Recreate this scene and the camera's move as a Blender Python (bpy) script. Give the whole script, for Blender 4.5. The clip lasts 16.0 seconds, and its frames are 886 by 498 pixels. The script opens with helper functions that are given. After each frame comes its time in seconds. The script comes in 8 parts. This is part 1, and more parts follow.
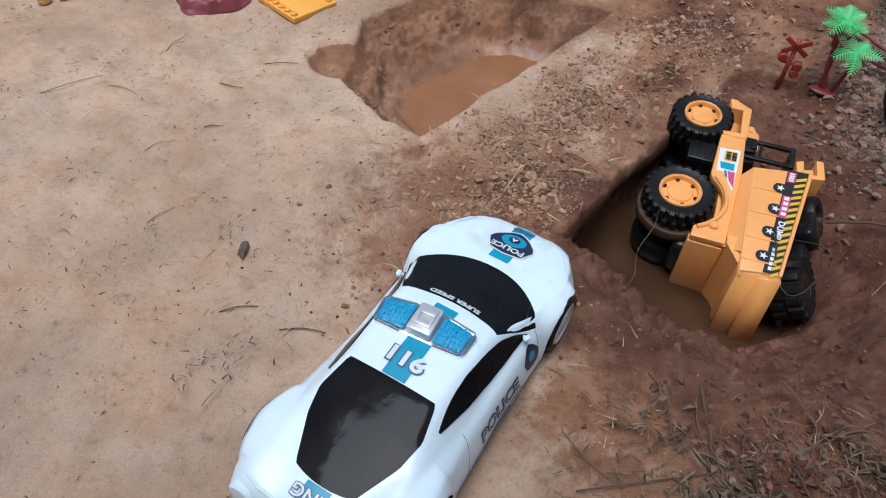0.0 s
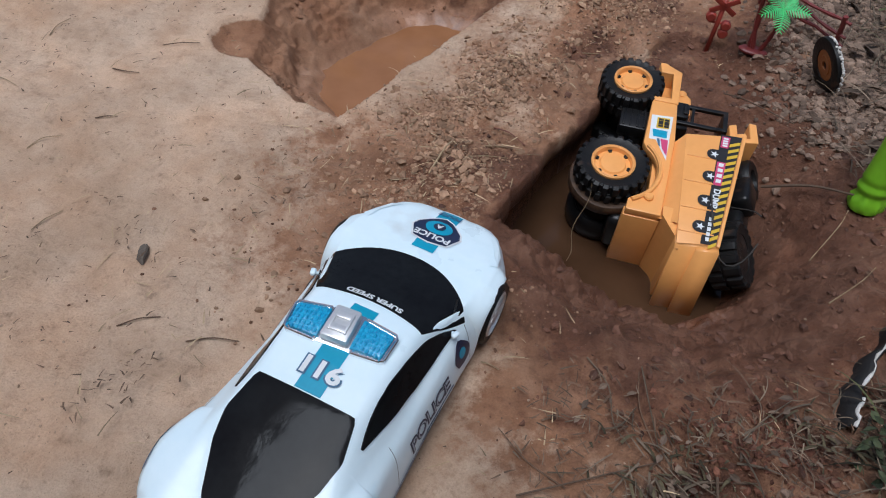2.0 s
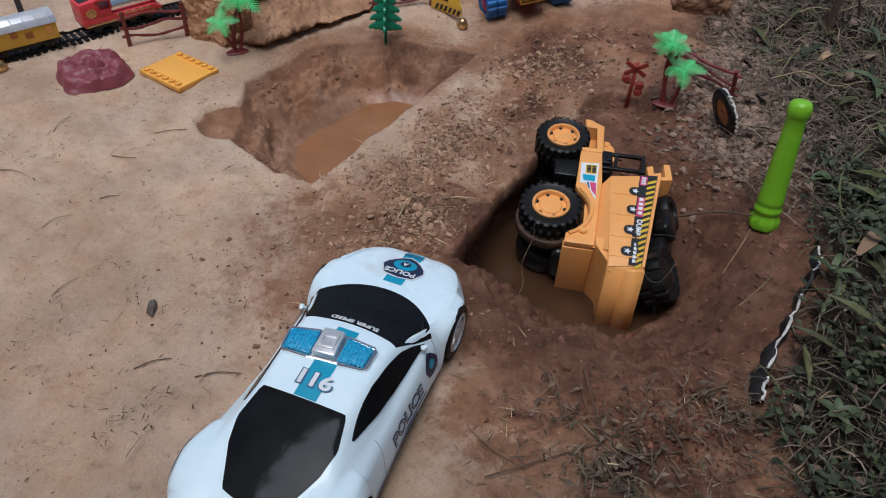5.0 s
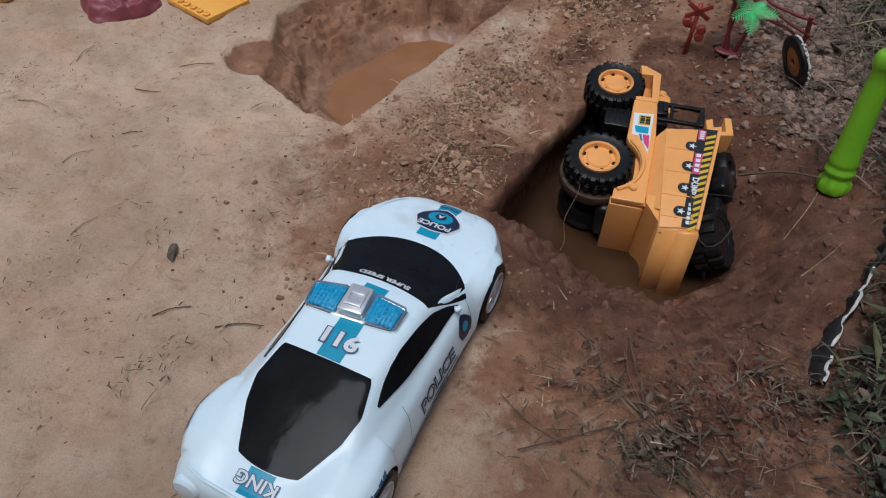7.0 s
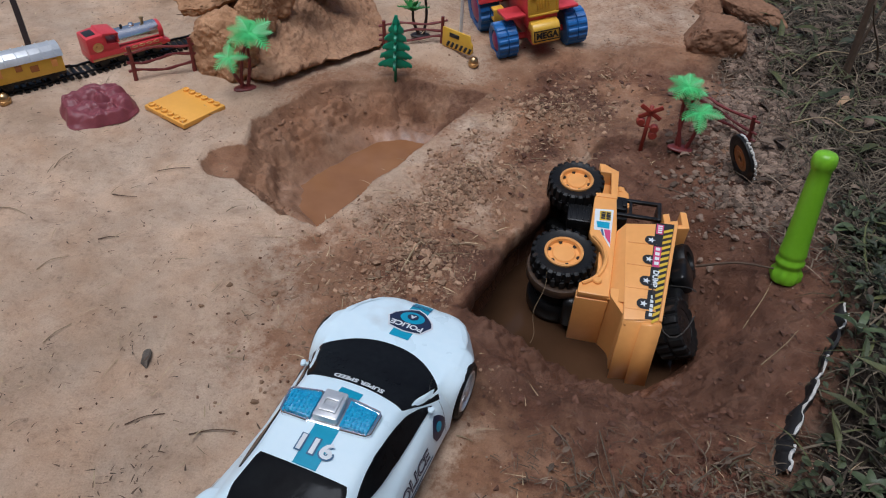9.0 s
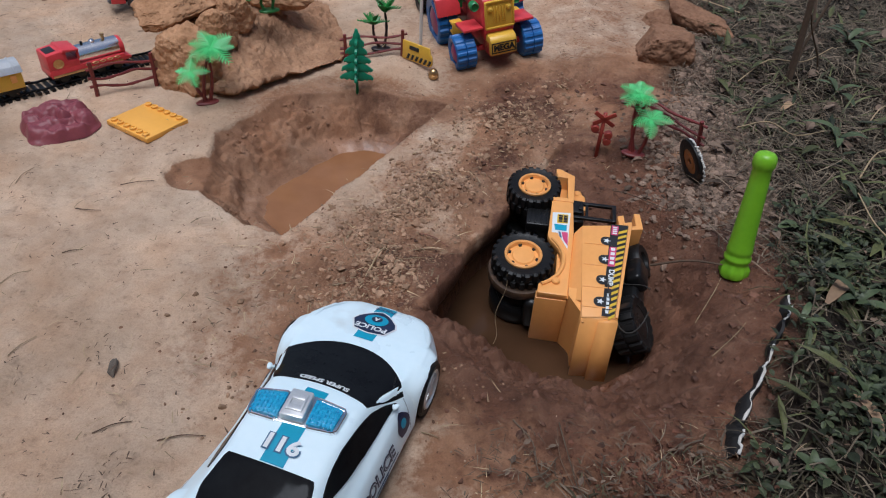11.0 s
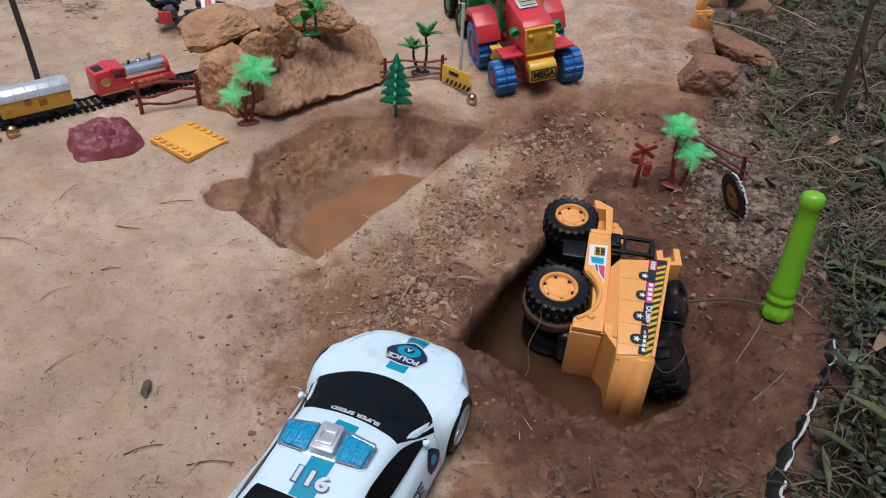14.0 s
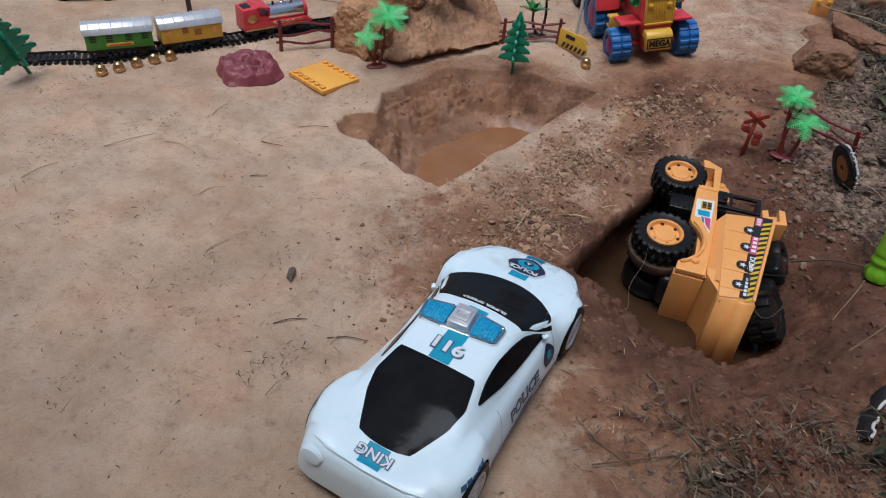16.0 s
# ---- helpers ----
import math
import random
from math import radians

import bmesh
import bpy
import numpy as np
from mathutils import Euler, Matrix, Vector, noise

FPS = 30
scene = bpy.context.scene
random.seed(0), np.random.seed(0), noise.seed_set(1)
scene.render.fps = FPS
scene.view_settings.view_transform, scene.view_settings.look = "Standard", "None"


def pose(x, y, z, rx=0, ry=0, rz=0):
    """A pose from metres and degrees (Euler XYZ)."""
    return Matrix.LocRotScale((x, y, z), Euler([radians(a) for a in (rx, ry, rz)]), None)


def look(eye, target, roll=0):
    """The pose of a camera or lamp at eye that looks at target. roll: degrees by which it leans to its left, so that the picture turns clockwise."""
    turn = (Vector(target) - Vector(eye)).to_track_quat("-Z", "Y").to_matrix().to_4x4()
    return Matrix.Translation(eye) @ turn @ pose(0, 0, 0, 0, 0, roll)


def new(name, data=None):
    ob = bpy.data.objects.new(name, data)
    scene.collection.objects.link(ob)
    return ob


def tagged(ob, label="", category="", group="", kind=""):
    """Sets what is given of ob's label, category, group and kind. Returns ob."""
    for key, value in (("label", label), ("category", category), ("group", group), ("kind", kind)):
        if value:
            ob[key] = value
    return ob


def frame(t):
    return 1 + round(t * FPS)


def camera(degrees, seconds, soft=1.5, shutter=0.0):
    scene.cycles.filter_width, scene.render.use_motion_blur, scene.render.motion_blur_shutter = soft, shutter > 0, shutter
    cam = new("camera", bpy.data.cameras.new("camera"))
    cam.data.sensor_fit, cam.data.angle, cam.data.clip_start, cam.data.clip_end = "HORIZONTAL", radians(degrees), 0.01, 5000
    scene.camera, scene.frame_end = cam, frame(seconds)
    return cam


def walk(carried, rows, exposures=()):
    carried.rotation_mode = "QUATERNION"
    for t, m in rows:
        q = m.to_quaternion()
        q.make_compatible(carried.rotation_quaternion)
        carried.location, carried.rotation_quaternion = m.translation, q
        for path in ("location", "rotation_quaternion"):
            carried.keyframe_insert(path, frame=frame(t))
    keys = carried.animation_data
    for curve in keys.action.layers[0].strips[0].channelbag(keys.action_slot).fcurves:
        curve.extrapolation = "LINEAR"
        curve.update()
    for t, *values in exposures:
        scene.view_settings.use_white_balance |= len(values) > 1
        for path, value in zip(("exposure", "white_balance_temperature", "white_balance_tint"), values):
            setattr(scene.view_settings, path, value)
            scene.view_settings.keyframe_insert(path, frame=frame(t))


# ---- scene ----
cam = camera(65.49, 16.0, soft=1.1)
PATH = [
    (0, (0.0103, -0.5029, 0.4378), (-0.0861, 0.1702, -0.2955), 4.60),
    (0.5, (0.0233, -0.4984, 0.4607), (-0.0194, 0.2729, -0.1743), 6.80),
    (1, (0.0238, -0.5164, 0.4377), (0.0091, 0.2184, -0.2404), 7.45),
    (1.5, (0.0265, -0.4787, 0.4174), (0.0090, 0.1905, -0.3255), 6.77),
    (2, (0.0247, -0.4634, 0.4165), (0.0084, 0.1933, -0.3375), 6.18),
    (2.5, (0.0191, -0.5524, 0.4358), (0.0194, 0.2124, -0.2085), 4.04),
    (3, (0.0423, -0.5461, 0.4715), (0.0673, 0.2170, -0.1743), 3.78),
    (3.2, (0.0456, -0.5505, 0.4662), (0.0725, 0.2104, -0.1822), 3.88),
    (5.3, (0.0353, -0.5503, 0.4647), (0.0453, 0.1824, -0.2158), 3.70),
    (5.5, (0.0354, -0.5520, 0.4640), (0.0476, 0.1868, -0.2097), 4.45),
    (6, (0.0195, -0.5426, 0.4410), (-0.0096, 0.1584, -0.2715), 4.61),
    (6.5, (0.0213, -0.5229, 0.4331), (-0.0287, 0.1543, -0.3010), 3.93),
    (7, (0.0304, -0.5159, 0.4384), (0.0045, 0.1611, -0.2972), 3.57),
    (7.5, (0.0305, -0.5165, 0.4469), (0.0144, 0.1808, -0.2697), 3.40),
    (8, (0.0351, -0.5203, 0.4702), (0.0525, 0.2382, -0.1812), 3.96),
    (8.5, (0.0330, -0.5249, 0.4750), (0.0557, 0.2531, -0.1528), 3.25),
    (9, (0.0303, -0.5173, 0.4633), (0.0352, 0.2420, -0.1875), 4.05),
    (9.5, (0.0396, -0.5236, 0.4648), (0.0840, 0.2411, -0.1781), 4.78),
    (9.7, (0.0364, -0.5272, 0.4662), (0.0871, 0.2354, -0.1787), 5.70),
    (11.8, (0.0412, -0.5382, 0.4709), (0.0879, 0.2397, -0.1558), 4.20),
    (12, (0.0435, -0.5369, 0.4729), (0.0928, 0.2410, -0.1537), 4.41),
    (12.5, (0.0500, -0.5343, 0.4784), (0.0986, 0.2475, -0.1433), 3.51),
    (13, (0.0506, -0.5277, 0.4747), (0.1020, 0.2479, -0.1544), 4.05),
    (13.5, (0.0360, -0.5170, 0.4809), (0.0421, 0.2792, -0.1240), 4.61),
    (14, (0.0321, -0.5247, 0.4750), (0.0351, 0.2622, -0.1420), 4.48),
    (14.5, (0.0356, -0.5323, 0.4711), (0.0365, 0.2463, -0.1565), 4.64),
    (15, (0.0293, -0.5455, 0.4730), (0.0200, 0.2353, -0.1518), 4.79),
    (15.5, (0.0113, -0.5682, 0.4666), (-0.0187, 0.2121, -0.1581), 5.33),
    (16, (-0.0135, -0.6179, 0.4534), (-0.1001, 0.1523, -0.1785), 6.13),
]
walk(cam, [(t, look(eye, target, roll)) for t, eye, target, roll in PATH], [(0, 0.10, 6060, 10), (1.5, -0.07, 6080, 10), (3, -0.10, 6090, 10), (5.3, -0.26, 6120, 10), (7, -0.30, 6120, 10), (9, -0.23, 6060, 10), (12, -0.09, 6100, 10), (14, -0.04, 6120, 10), (15, -0.01, 6120, 10), (16, -0.20, 6100, 10)])

# ---- light ----
world = bpy.data.worlds.new("world")
scene.world = world
world.use_nodes = True
wn = world.node_tree
sky = wn.nodes.new("ShaderNodeTexSky")
sky.sky_type = "NISHITA"
sky.sun_disc = False
sky.sun_elevation = radians(76)
sky.sun_rotation = radians(213)
sky.air_density, sky.dust_density, sky.ozone_density = 1.0, 4.0, 1.0
wn.nodes["Background"].inputs["Strength"].default_value = 0.092
wn.links.new(sky.outputs[0], wn.nodes["Background"].inputs["Color"])
sun_data = bpy.data.lights.new("sun", "SUN")
sun_data.energy, sun_data.angle, sun_data.color = 2.45, radians(38), (0.935, 0.985, 1.045)
sun = new("sun", sun_data)
sun.matrix_world = look((-0.9, -1.4, 7.0), (0, 0, 0))
scene.view_settings.exposure = 0.0

# ---- materials ----


def material(name, color, color2=None, rough=0.5, metal=0.0, scale=40.0, bump=0.0, bump_scale=None, spec=0.5,
             dirt=None, dirt_amount=0.0, coat=0.0, island=0.0, rough_var=0.1, random=0.0, relief=0.001):
    """A surface with two scales of mottling, fine relief and patchy dirt."""
    m = bpy.data.materials.new(name)
    m.use_nodes = True
    nt = m.node_tree
    b = nt.nodes["Principled BSDF"]
    co = nt.nodes.new("ShaderNodeTexCoord")
    n1 = nt.nodes.new("ShaderNodeTexNoise")
    n1.inputs["Scale"].default_value, n1.inputs["Detail"].default_value = scale, 6
    n2 = nt.nodes.new("ShaderNodeTexNoise")
    n2.inputs["Scale"].default_value, n2.inputs["Detail"].default_value = scale * 7, 4
    for n in (n1, n2):
        nt.links.new(co.outputs["Object"], n.inputs["Vector"])
    mixn = nt.nodes.new("ShaderNodeMath")
    mixn.operation = "MULTIPLY_ADD"
    nt.links.new(n1.outputs["Fac"], mixn.inputs[0])
    mixn.inputs[1].default_value = 0.65
    half = nt.nodes.new("ShaderNodeMath")
    half.operation = "MULTIPLY"
    half.inputs[1].default_value = 0.35
    nt.links.new(n2.outputs["Fac"], half.inputs[0])
    nt.links.new(half.outputs[0], mixn.inputs[2])
    ramp = nt.nodes.new("ShaderNodeValToRGB")
    ramp.color_ramp.elements[0].position, ramp.color_ramp.elements[1].position = 0.35, 0.65
    c2 = color2 or tuple(c * 0.82 for c in color)
    ramp.color_ramp.elements[0].color, ramp.color_ramp.elements[1].color = (*c2, 1), (*color, 1)
    nt.links.new(mixn.outputs[0], ramp.inputs[0])
    out = ramp.outputs[0]
    if island or random:
        if island:
            src = nt.nodes.new("ShaderNodeNewGeometry").outputs["Random Per Island"]
        else:
            src = nt.nodes.new("ShaderNodeObjectInfo").outputs["Random"]
        amount = island or random
        mr = nt.nodes.new("ShaderNodeMapRange")
        mr.inputs["To Min"].default_value, mr.inputs["To Max"].default_value = 1 - amount, 1 + amount
        nt.links.new(src, mr.inputs["Value"])
        mul = nt.nodes.new("ShaderNodeVectorMath")
        mul.operation = "SCALE"
        nt.links.new(out, mul.inputs[0])
        nt.links.new(mr.outputs[0], mul.inputs["Scale"])
        out = mul.outputs[0]
    if dirt:
        n3 = nt.nodes.new("ShaderNodeTexNoise")
        n3.inputs["Scale"].default_value, n3.inputs["Detail"].default_value = scale * 0.6, 8
        nt.links.new(co.outputs["Object"], n3.inputs["Vector"])
        r3 = nt.nodes.new("ShaderNodeMapRange")
        r3.inputs["From Min"].default_value, r3.inputs["From Max"].default_value = 0.66 - dirt_amount * 0.3, 0.82
        r3.inputs["To Max"].default_value = min(1.0, 0.45 + dirt_amount)
        nt.links.new(n3.outputs["Fac"], r3.inputs["Value"])
        mx = nt.nodes.new("ShaderNodeMixRGB")
        mx.inputs[2].default_value = (*dirt, 1)
        nt.links.new(r3.outputs[0], mx.inputs[0])
        nt.links.new(out, mx.inputs[1])
        out = mx.outputs[0]
    nt.links.new(out, b.inputs["Base Color"])
    rr = nt.nodes.new("ShaderNodeMapRange")
    rr.inputs["To Min"].default_value, rr.inputs["To Max"].default_value = max(0.02, rough - rough_var), min(1, rough + rough_var)
    nt.links.new(n1.outputs["Fac"], rr.inputs["Value"])
    nt.links.new(rr.outputs[0], b.inputs["Roughness"])
    b.inputs["Metallic"].default_value = metal
    b.inputs["Specular IOR Level"].default_value = spec
    b.inputs["Coat Weight"].default_value = coat
    if bump:
        bp = nt.nodes.new("ShaderNodeBump")
        bp.inputs["Strength"].default_value, bp.inputs["Distance"].default_value = bump, relief
        nb = nt.nodes.new("ShaderNodeTexNoise")
        nb.inputs["Scale"].default_value, nb.inputs["Detail"].default_value = bump_scale or scale * 5, 7
        nt.links.new(co.outputs["Object"], nb.inputs["Vector"])
        nt.links.new(nb.outputs["Fac"], bp.inputs["Height"])
        nt.links.new(bp.outputs[0], b.inputs["Normal"])
    return m


MUD = (0.20, 0.11, 0.065)
M_WHITE = material("white_plastic", (0.75, 0.885, 0.935), (0.70, 0.85, 0.91), 0.30, scale=25, bump=0.15, bump_scale=60, dirt=(0.42, 0.40, 0.37), dirt_amount=0.12, coat=0.15)
# The grey dirt patches also paint in a soft reflected sheen.
M_GLASS = material("black_window_plastic", (0.006, 0.006, 0.007), (0.011, 0.012, 0.013), 0.09, scale=30, spec=0.10, dirt=(0.026, 0.030, 0.033), dirt_amount=0.12, bump=0.22, bump_scale=16, rough_var=0.05, relief=0.004)
M_TYRE = material("black_tyre_plastic", (0.008, 0.008, 0.009), (0.014, 0.0135, 0.013), 0.40, spec=0.2, scale=80, bump=0.3, dirt=MUD, dirt_amount=0.10)
M_MUDDY = material("muddy_tyre_plastic", (0.030, 0.018, 0.012), (0.085, 0.048, 0.028), 0.45, spec=0.3, scale=70, bump=0.3, dirt=MUD, dirt_amount=0.3)
M_BLACK = material("black_plastic", (0.008, 0.008, 0.009), (0.012, 0.012, 0.012), 0.3, spec=0.28, scale=50, bump=0.1, dirt=MUD, dirt_amount=0.06)
M_SILVER = material("silver_plastic", (0.72, 0.73, 0.74), (0.62, 0.63, 0.63), 0.32, metal=0.5, scale=60, dirt=(0.2, 0.17, 0.14), dirt_amount=0.1)
M_CHROME = material("chrome_plating", (0.88, 0.89, 0.90), (0.80, 0.81, 0.82), 0.2, metal=1.0, scale=60, bump=0.1, rough_var=0.06)
M_BLUE_LAMP = material("blue_lens", (0.006, 0.23, 0.46), (0.02, 0.42, 0.68), 0.2, scale=420, bump=1.0, bump_scale=520, coat=0.5)
M_DECAL_BLUE = material("cyan_decal", (0.01, 0.32, 0.48), (0.01, 0.28, 0.43), 0.35, scale=60)
M_DECAL_NAVY = material("navy_decal", (0.012, 0.02, 0.055), (0.02, 0.03, 0.07), 0.35, scale=60)
M_DECAL_WHITE = material("white_decal", (0.72, 0.75, 0.76), (0.66, 0.69, 0.7), 0.4, scale=60)
M_SEAM = material("seam_shadow_grey", (0.16, 0.19, 0.21), (0.12, 0.14, 0.16), 0.6, scale=60)
M_DECAL_GREY = material("grey_decal", (0.46, 0.51, 0.57), (0.40, 0.45, 0.51), 0.4, scale=60)
M_DECAL_MID = material("blue_print", (0.05, 0.14, 0.25), (0.04, 0.11, 0.21), 0.4, scale=60)
M_ORANGE = material("orange_plastic", (0.86, 0.393, 0.118), (0.79, 0.35, 0.10), 0.32, scale=22, bump=0.12, bump_scale=90, dirt=(0.36, 0.17, 0.06), dirt_amount=0.10)
M_PLATE = material("amber_plastic", (0.86, 0.42, 0.075), (0.80, 0.38, 0.065), 0.38, scale=22, bump=0.1, dirt=(0.45, 0.24, 0.09), dirt_amount=0.05)
M_YELLOW = material("yellow_plastic", (0.78, 0.47, 0.06), (0.70, 0.40, 0.045), 0.36, scale=40, bump=0.1, dirt=(0.36, 0.22, 0.07), dirt_amount=0.08)
M_DECAL_YELLOW = material("yellow_decal", (0.68, 0.45, 0.03), (0.6, 0.38, 0.03), 0.4, scale=60)
M_DECAL_PINK = material("pink_decal", (0.6, 0.06, 0.17), (0.52, 0.05, 0.14), 0.4, scale=60)
M_DECAL_BLACK = material("black_decal", (0.012, 0.012, 0.014), (0.02, 0.02, 0.02), 0.4, scale=60)
M_LIME = material("lime_green_plastic", (0.21, 0.50, 0.022), (0.175, 0.44, 0.018), 0.36, scale=30, bump=0.1, dirt=(0.2, 0.26, 0.04), dirt_amount=0.08)
M_PALM = material("bright_green_plastic", (0.11, 0.66, 0.22), (0.08, 0.54, 0.16), 0.4, scale=120, bump=0.1)
M_PALM_DARK = material("leaf_green_plastic", (0.035, 0.26, 0.055), (0.025, 0.19, 0.04), 0.4, scale=120)
M_PINE = material("pine_green_plastic", (0.010, 0.27, 0.15), (0.008, 0.21, 0.115), 0.38, scale=60, bump=0.2)
M_MAROON = material("maroon_plastic", (0.21, 0.034, 0.031), (0.15, 0.024, 0.022), 0.42, scale=60, bump=0.15, dirt=(0.26, 0.15, 0.09), dirt_amount=0.08)
M_SIGNAL = material("dark_red_plastic", (0.34, 0.05, 0.034), (0.26, 0.036, 0.026), 0.42, scale=60, bump=0.15, dirt=(0.26, 0.15, 0.09), dirt_amount=0.06)
M_PURPLE = material("wine_red_plastic", (0.25, 0.060, 0.072), (0.19, 0.044, 0.054), 0.46, spec=0.4, scale=30, bump=0.25, dirt=(0.27, 0.15, 0.11), dirt_amount=0.06)
M_RED = material("red_plastic", (0.69, 0.058, 0.070), (0.60, 0.046, 0.055), 0.34, scale=40, bump=0.1, dirt=(0.32, 0.11, 0.06), dirt_amount=0.06)
M_BLUE = material("blue_plastic", (0.02, 0.15, 0.42), (0.015, 0.11, 0.34), 0.38, scale=60, bump=0.15, dirt=MUD, dirt_amount=0.08)
M_GREEN = material("green_plastic", (0.02, 0.24, 0.075), (0.015, 0.19, 0.06), 0.36, scale=50, bump=0.1)
M_WAGON_GREEN = material("wagon_green_plastic", (0.07, 0.31, 0.035), (0.05, 0.25, 0.03), 0.36, scale=60, bump=0.15)
M_MAGENTA = material("magenta_plastic", (0.28, 0.015, 0.13), (0.2, 0.012, 0.1), 0.35, scale=50)
M_GOLD = material("gold_plating", (0.66, 0.46, 0.24), (0.52, 0.34, 0.16), 0.34, metal=1.0, scale=100, dirt=MUD, dirt_amount=0.06)
M_GREY = material("dark_grey_plastic", (0.05, 0.05, 0.055), (0.09, 0.09, 0.095), 0.42, scale=80, bump=0.2, dirt=MUD, dirt_amount=0.08)
M_STICK = material("white_paper_stick", (0.70, 0.68, 0.64), (0.6, 0.57, 0.52), 0.6, scale=80, bump=0.1)
M_BROWN_POLE = material("dark_brown_plastic", (0.022, 0.013, 0.012), (0.03, 0.018, 0.016), 0.45, scale=60)
M_ROCK = material("sandy_lump_rock", (0.54, 0.305, 0.170), (0.335, 0.175, 0.092), 0.94, scale=30, bump=1.0, bump_scale=170, spec=0.12, dirt=(0.14, 0.068, 0.034), dirt_amount=0.34, relief=0.003)
# Redder rock for the right side, its shade included as a darker colour.
M_ROCK_RED_SHADED = material("shaded_reddish_rock", (0.31, 0.168, 0.102), (0.175, 0.090, 0.054), 0.94, scale=30, bump=1.0, bump_scale=260, spec=0.15, dirt=(0.10, 0.05, 0.03), dirt_amount=0.30)
M_CLOD = material("soil_crumbs", (0.385, 0.245, 0.158), (0.25, 0.148, 0.093), 0.95, scale=60, bump=0.8, spec=0.10, island=0.36)
M_GRAVEL = material("reddish_gravel", (0.255, 0.178, 0.130), (0.125, 0.082, 0.060), 0.85, scale=70, bump=0.7, spec=0.25, island=0.5)
M_STRAW = material("dry_straw", (0.45, 0.34, 0.21), (0.30, 0.21, 0.12), 0.75, scale=90, island=0.5, spec=0.25)
M_TWIG = material("dark_twig", (0.10, 0.06, 0.038), (0.17, 0.10, 0.06), 0.85, scale=120, bump=0.5, island=0.4)
M_DRYGRASS = material("dry_grass_blades", (0.182, 0.142, 0.096), (0.040, 0.031, 0.022), 0.75, scale=60, island=0.65, spec=0.25)
M_GRASS = material("green_grass_blades", (0.100, 0.104, 0.038), (0.052, 0.055, 0.021), 0.6, scale=60, island=0.5, spec=0.35)
M_WEED = material("weed_leaves", (0.060, 0.072, 0.032), (0.026, 0.034, 0.017), 0.55, scale=90, island=0.6, spec=0.3, bump=0.3)
M_LITTER = material("dead_leaves", (0.18, 0.128, 0.092), (0.095, 0.064, 0.046), 0.75, scale=60, island=0.55, spec=0.25)
M_RUBBER = material("black_sheet", (0.012, 0.012, 0.013), (0.022, 0.019, 0.017), 0.6, spec=0.25, scale=55, bump=0.6, dirt=(0.085, 0.055, 0.038), dirt_amount=0.42)
M_WHITE_EDGE = material("torn_white_edge", (0.70, 0.68, 0.64), (0.5, 0.47, 0.42), 0.8, scale=120, bump=0.8)
M_ORANGE_DARK = material("orange_hub_plastic", (0.42, 0.15, 0.035), (0.34, 0.115, 0.03), 0.5, scale=60, dirt=MUD, dirt_amount=0.2, bump=0.2)
M_STALK = material("grey_stalks", (0.23, 0.175, 0.125), (0.10, 0.074, 0.05), 0.8, scale=60, island=0.55, spec=0.2)
M_STEM = material("dry_stem", (0.13, 0.085, 0.055), (0.08, 0.05, 0.032), 0.85, scale=90, bump=0.6)
M_STRING = material("black_string", (0.03, 0.027, 0.024), (0.05, 0.045, 0.04), 0.8, scale=90)
M_YARN = material("tan_string", (0.30, 0.22, 0.13), (0.22, 0.15, 0.08), 0.8, scale=90)

# ---- mesh helpers ----


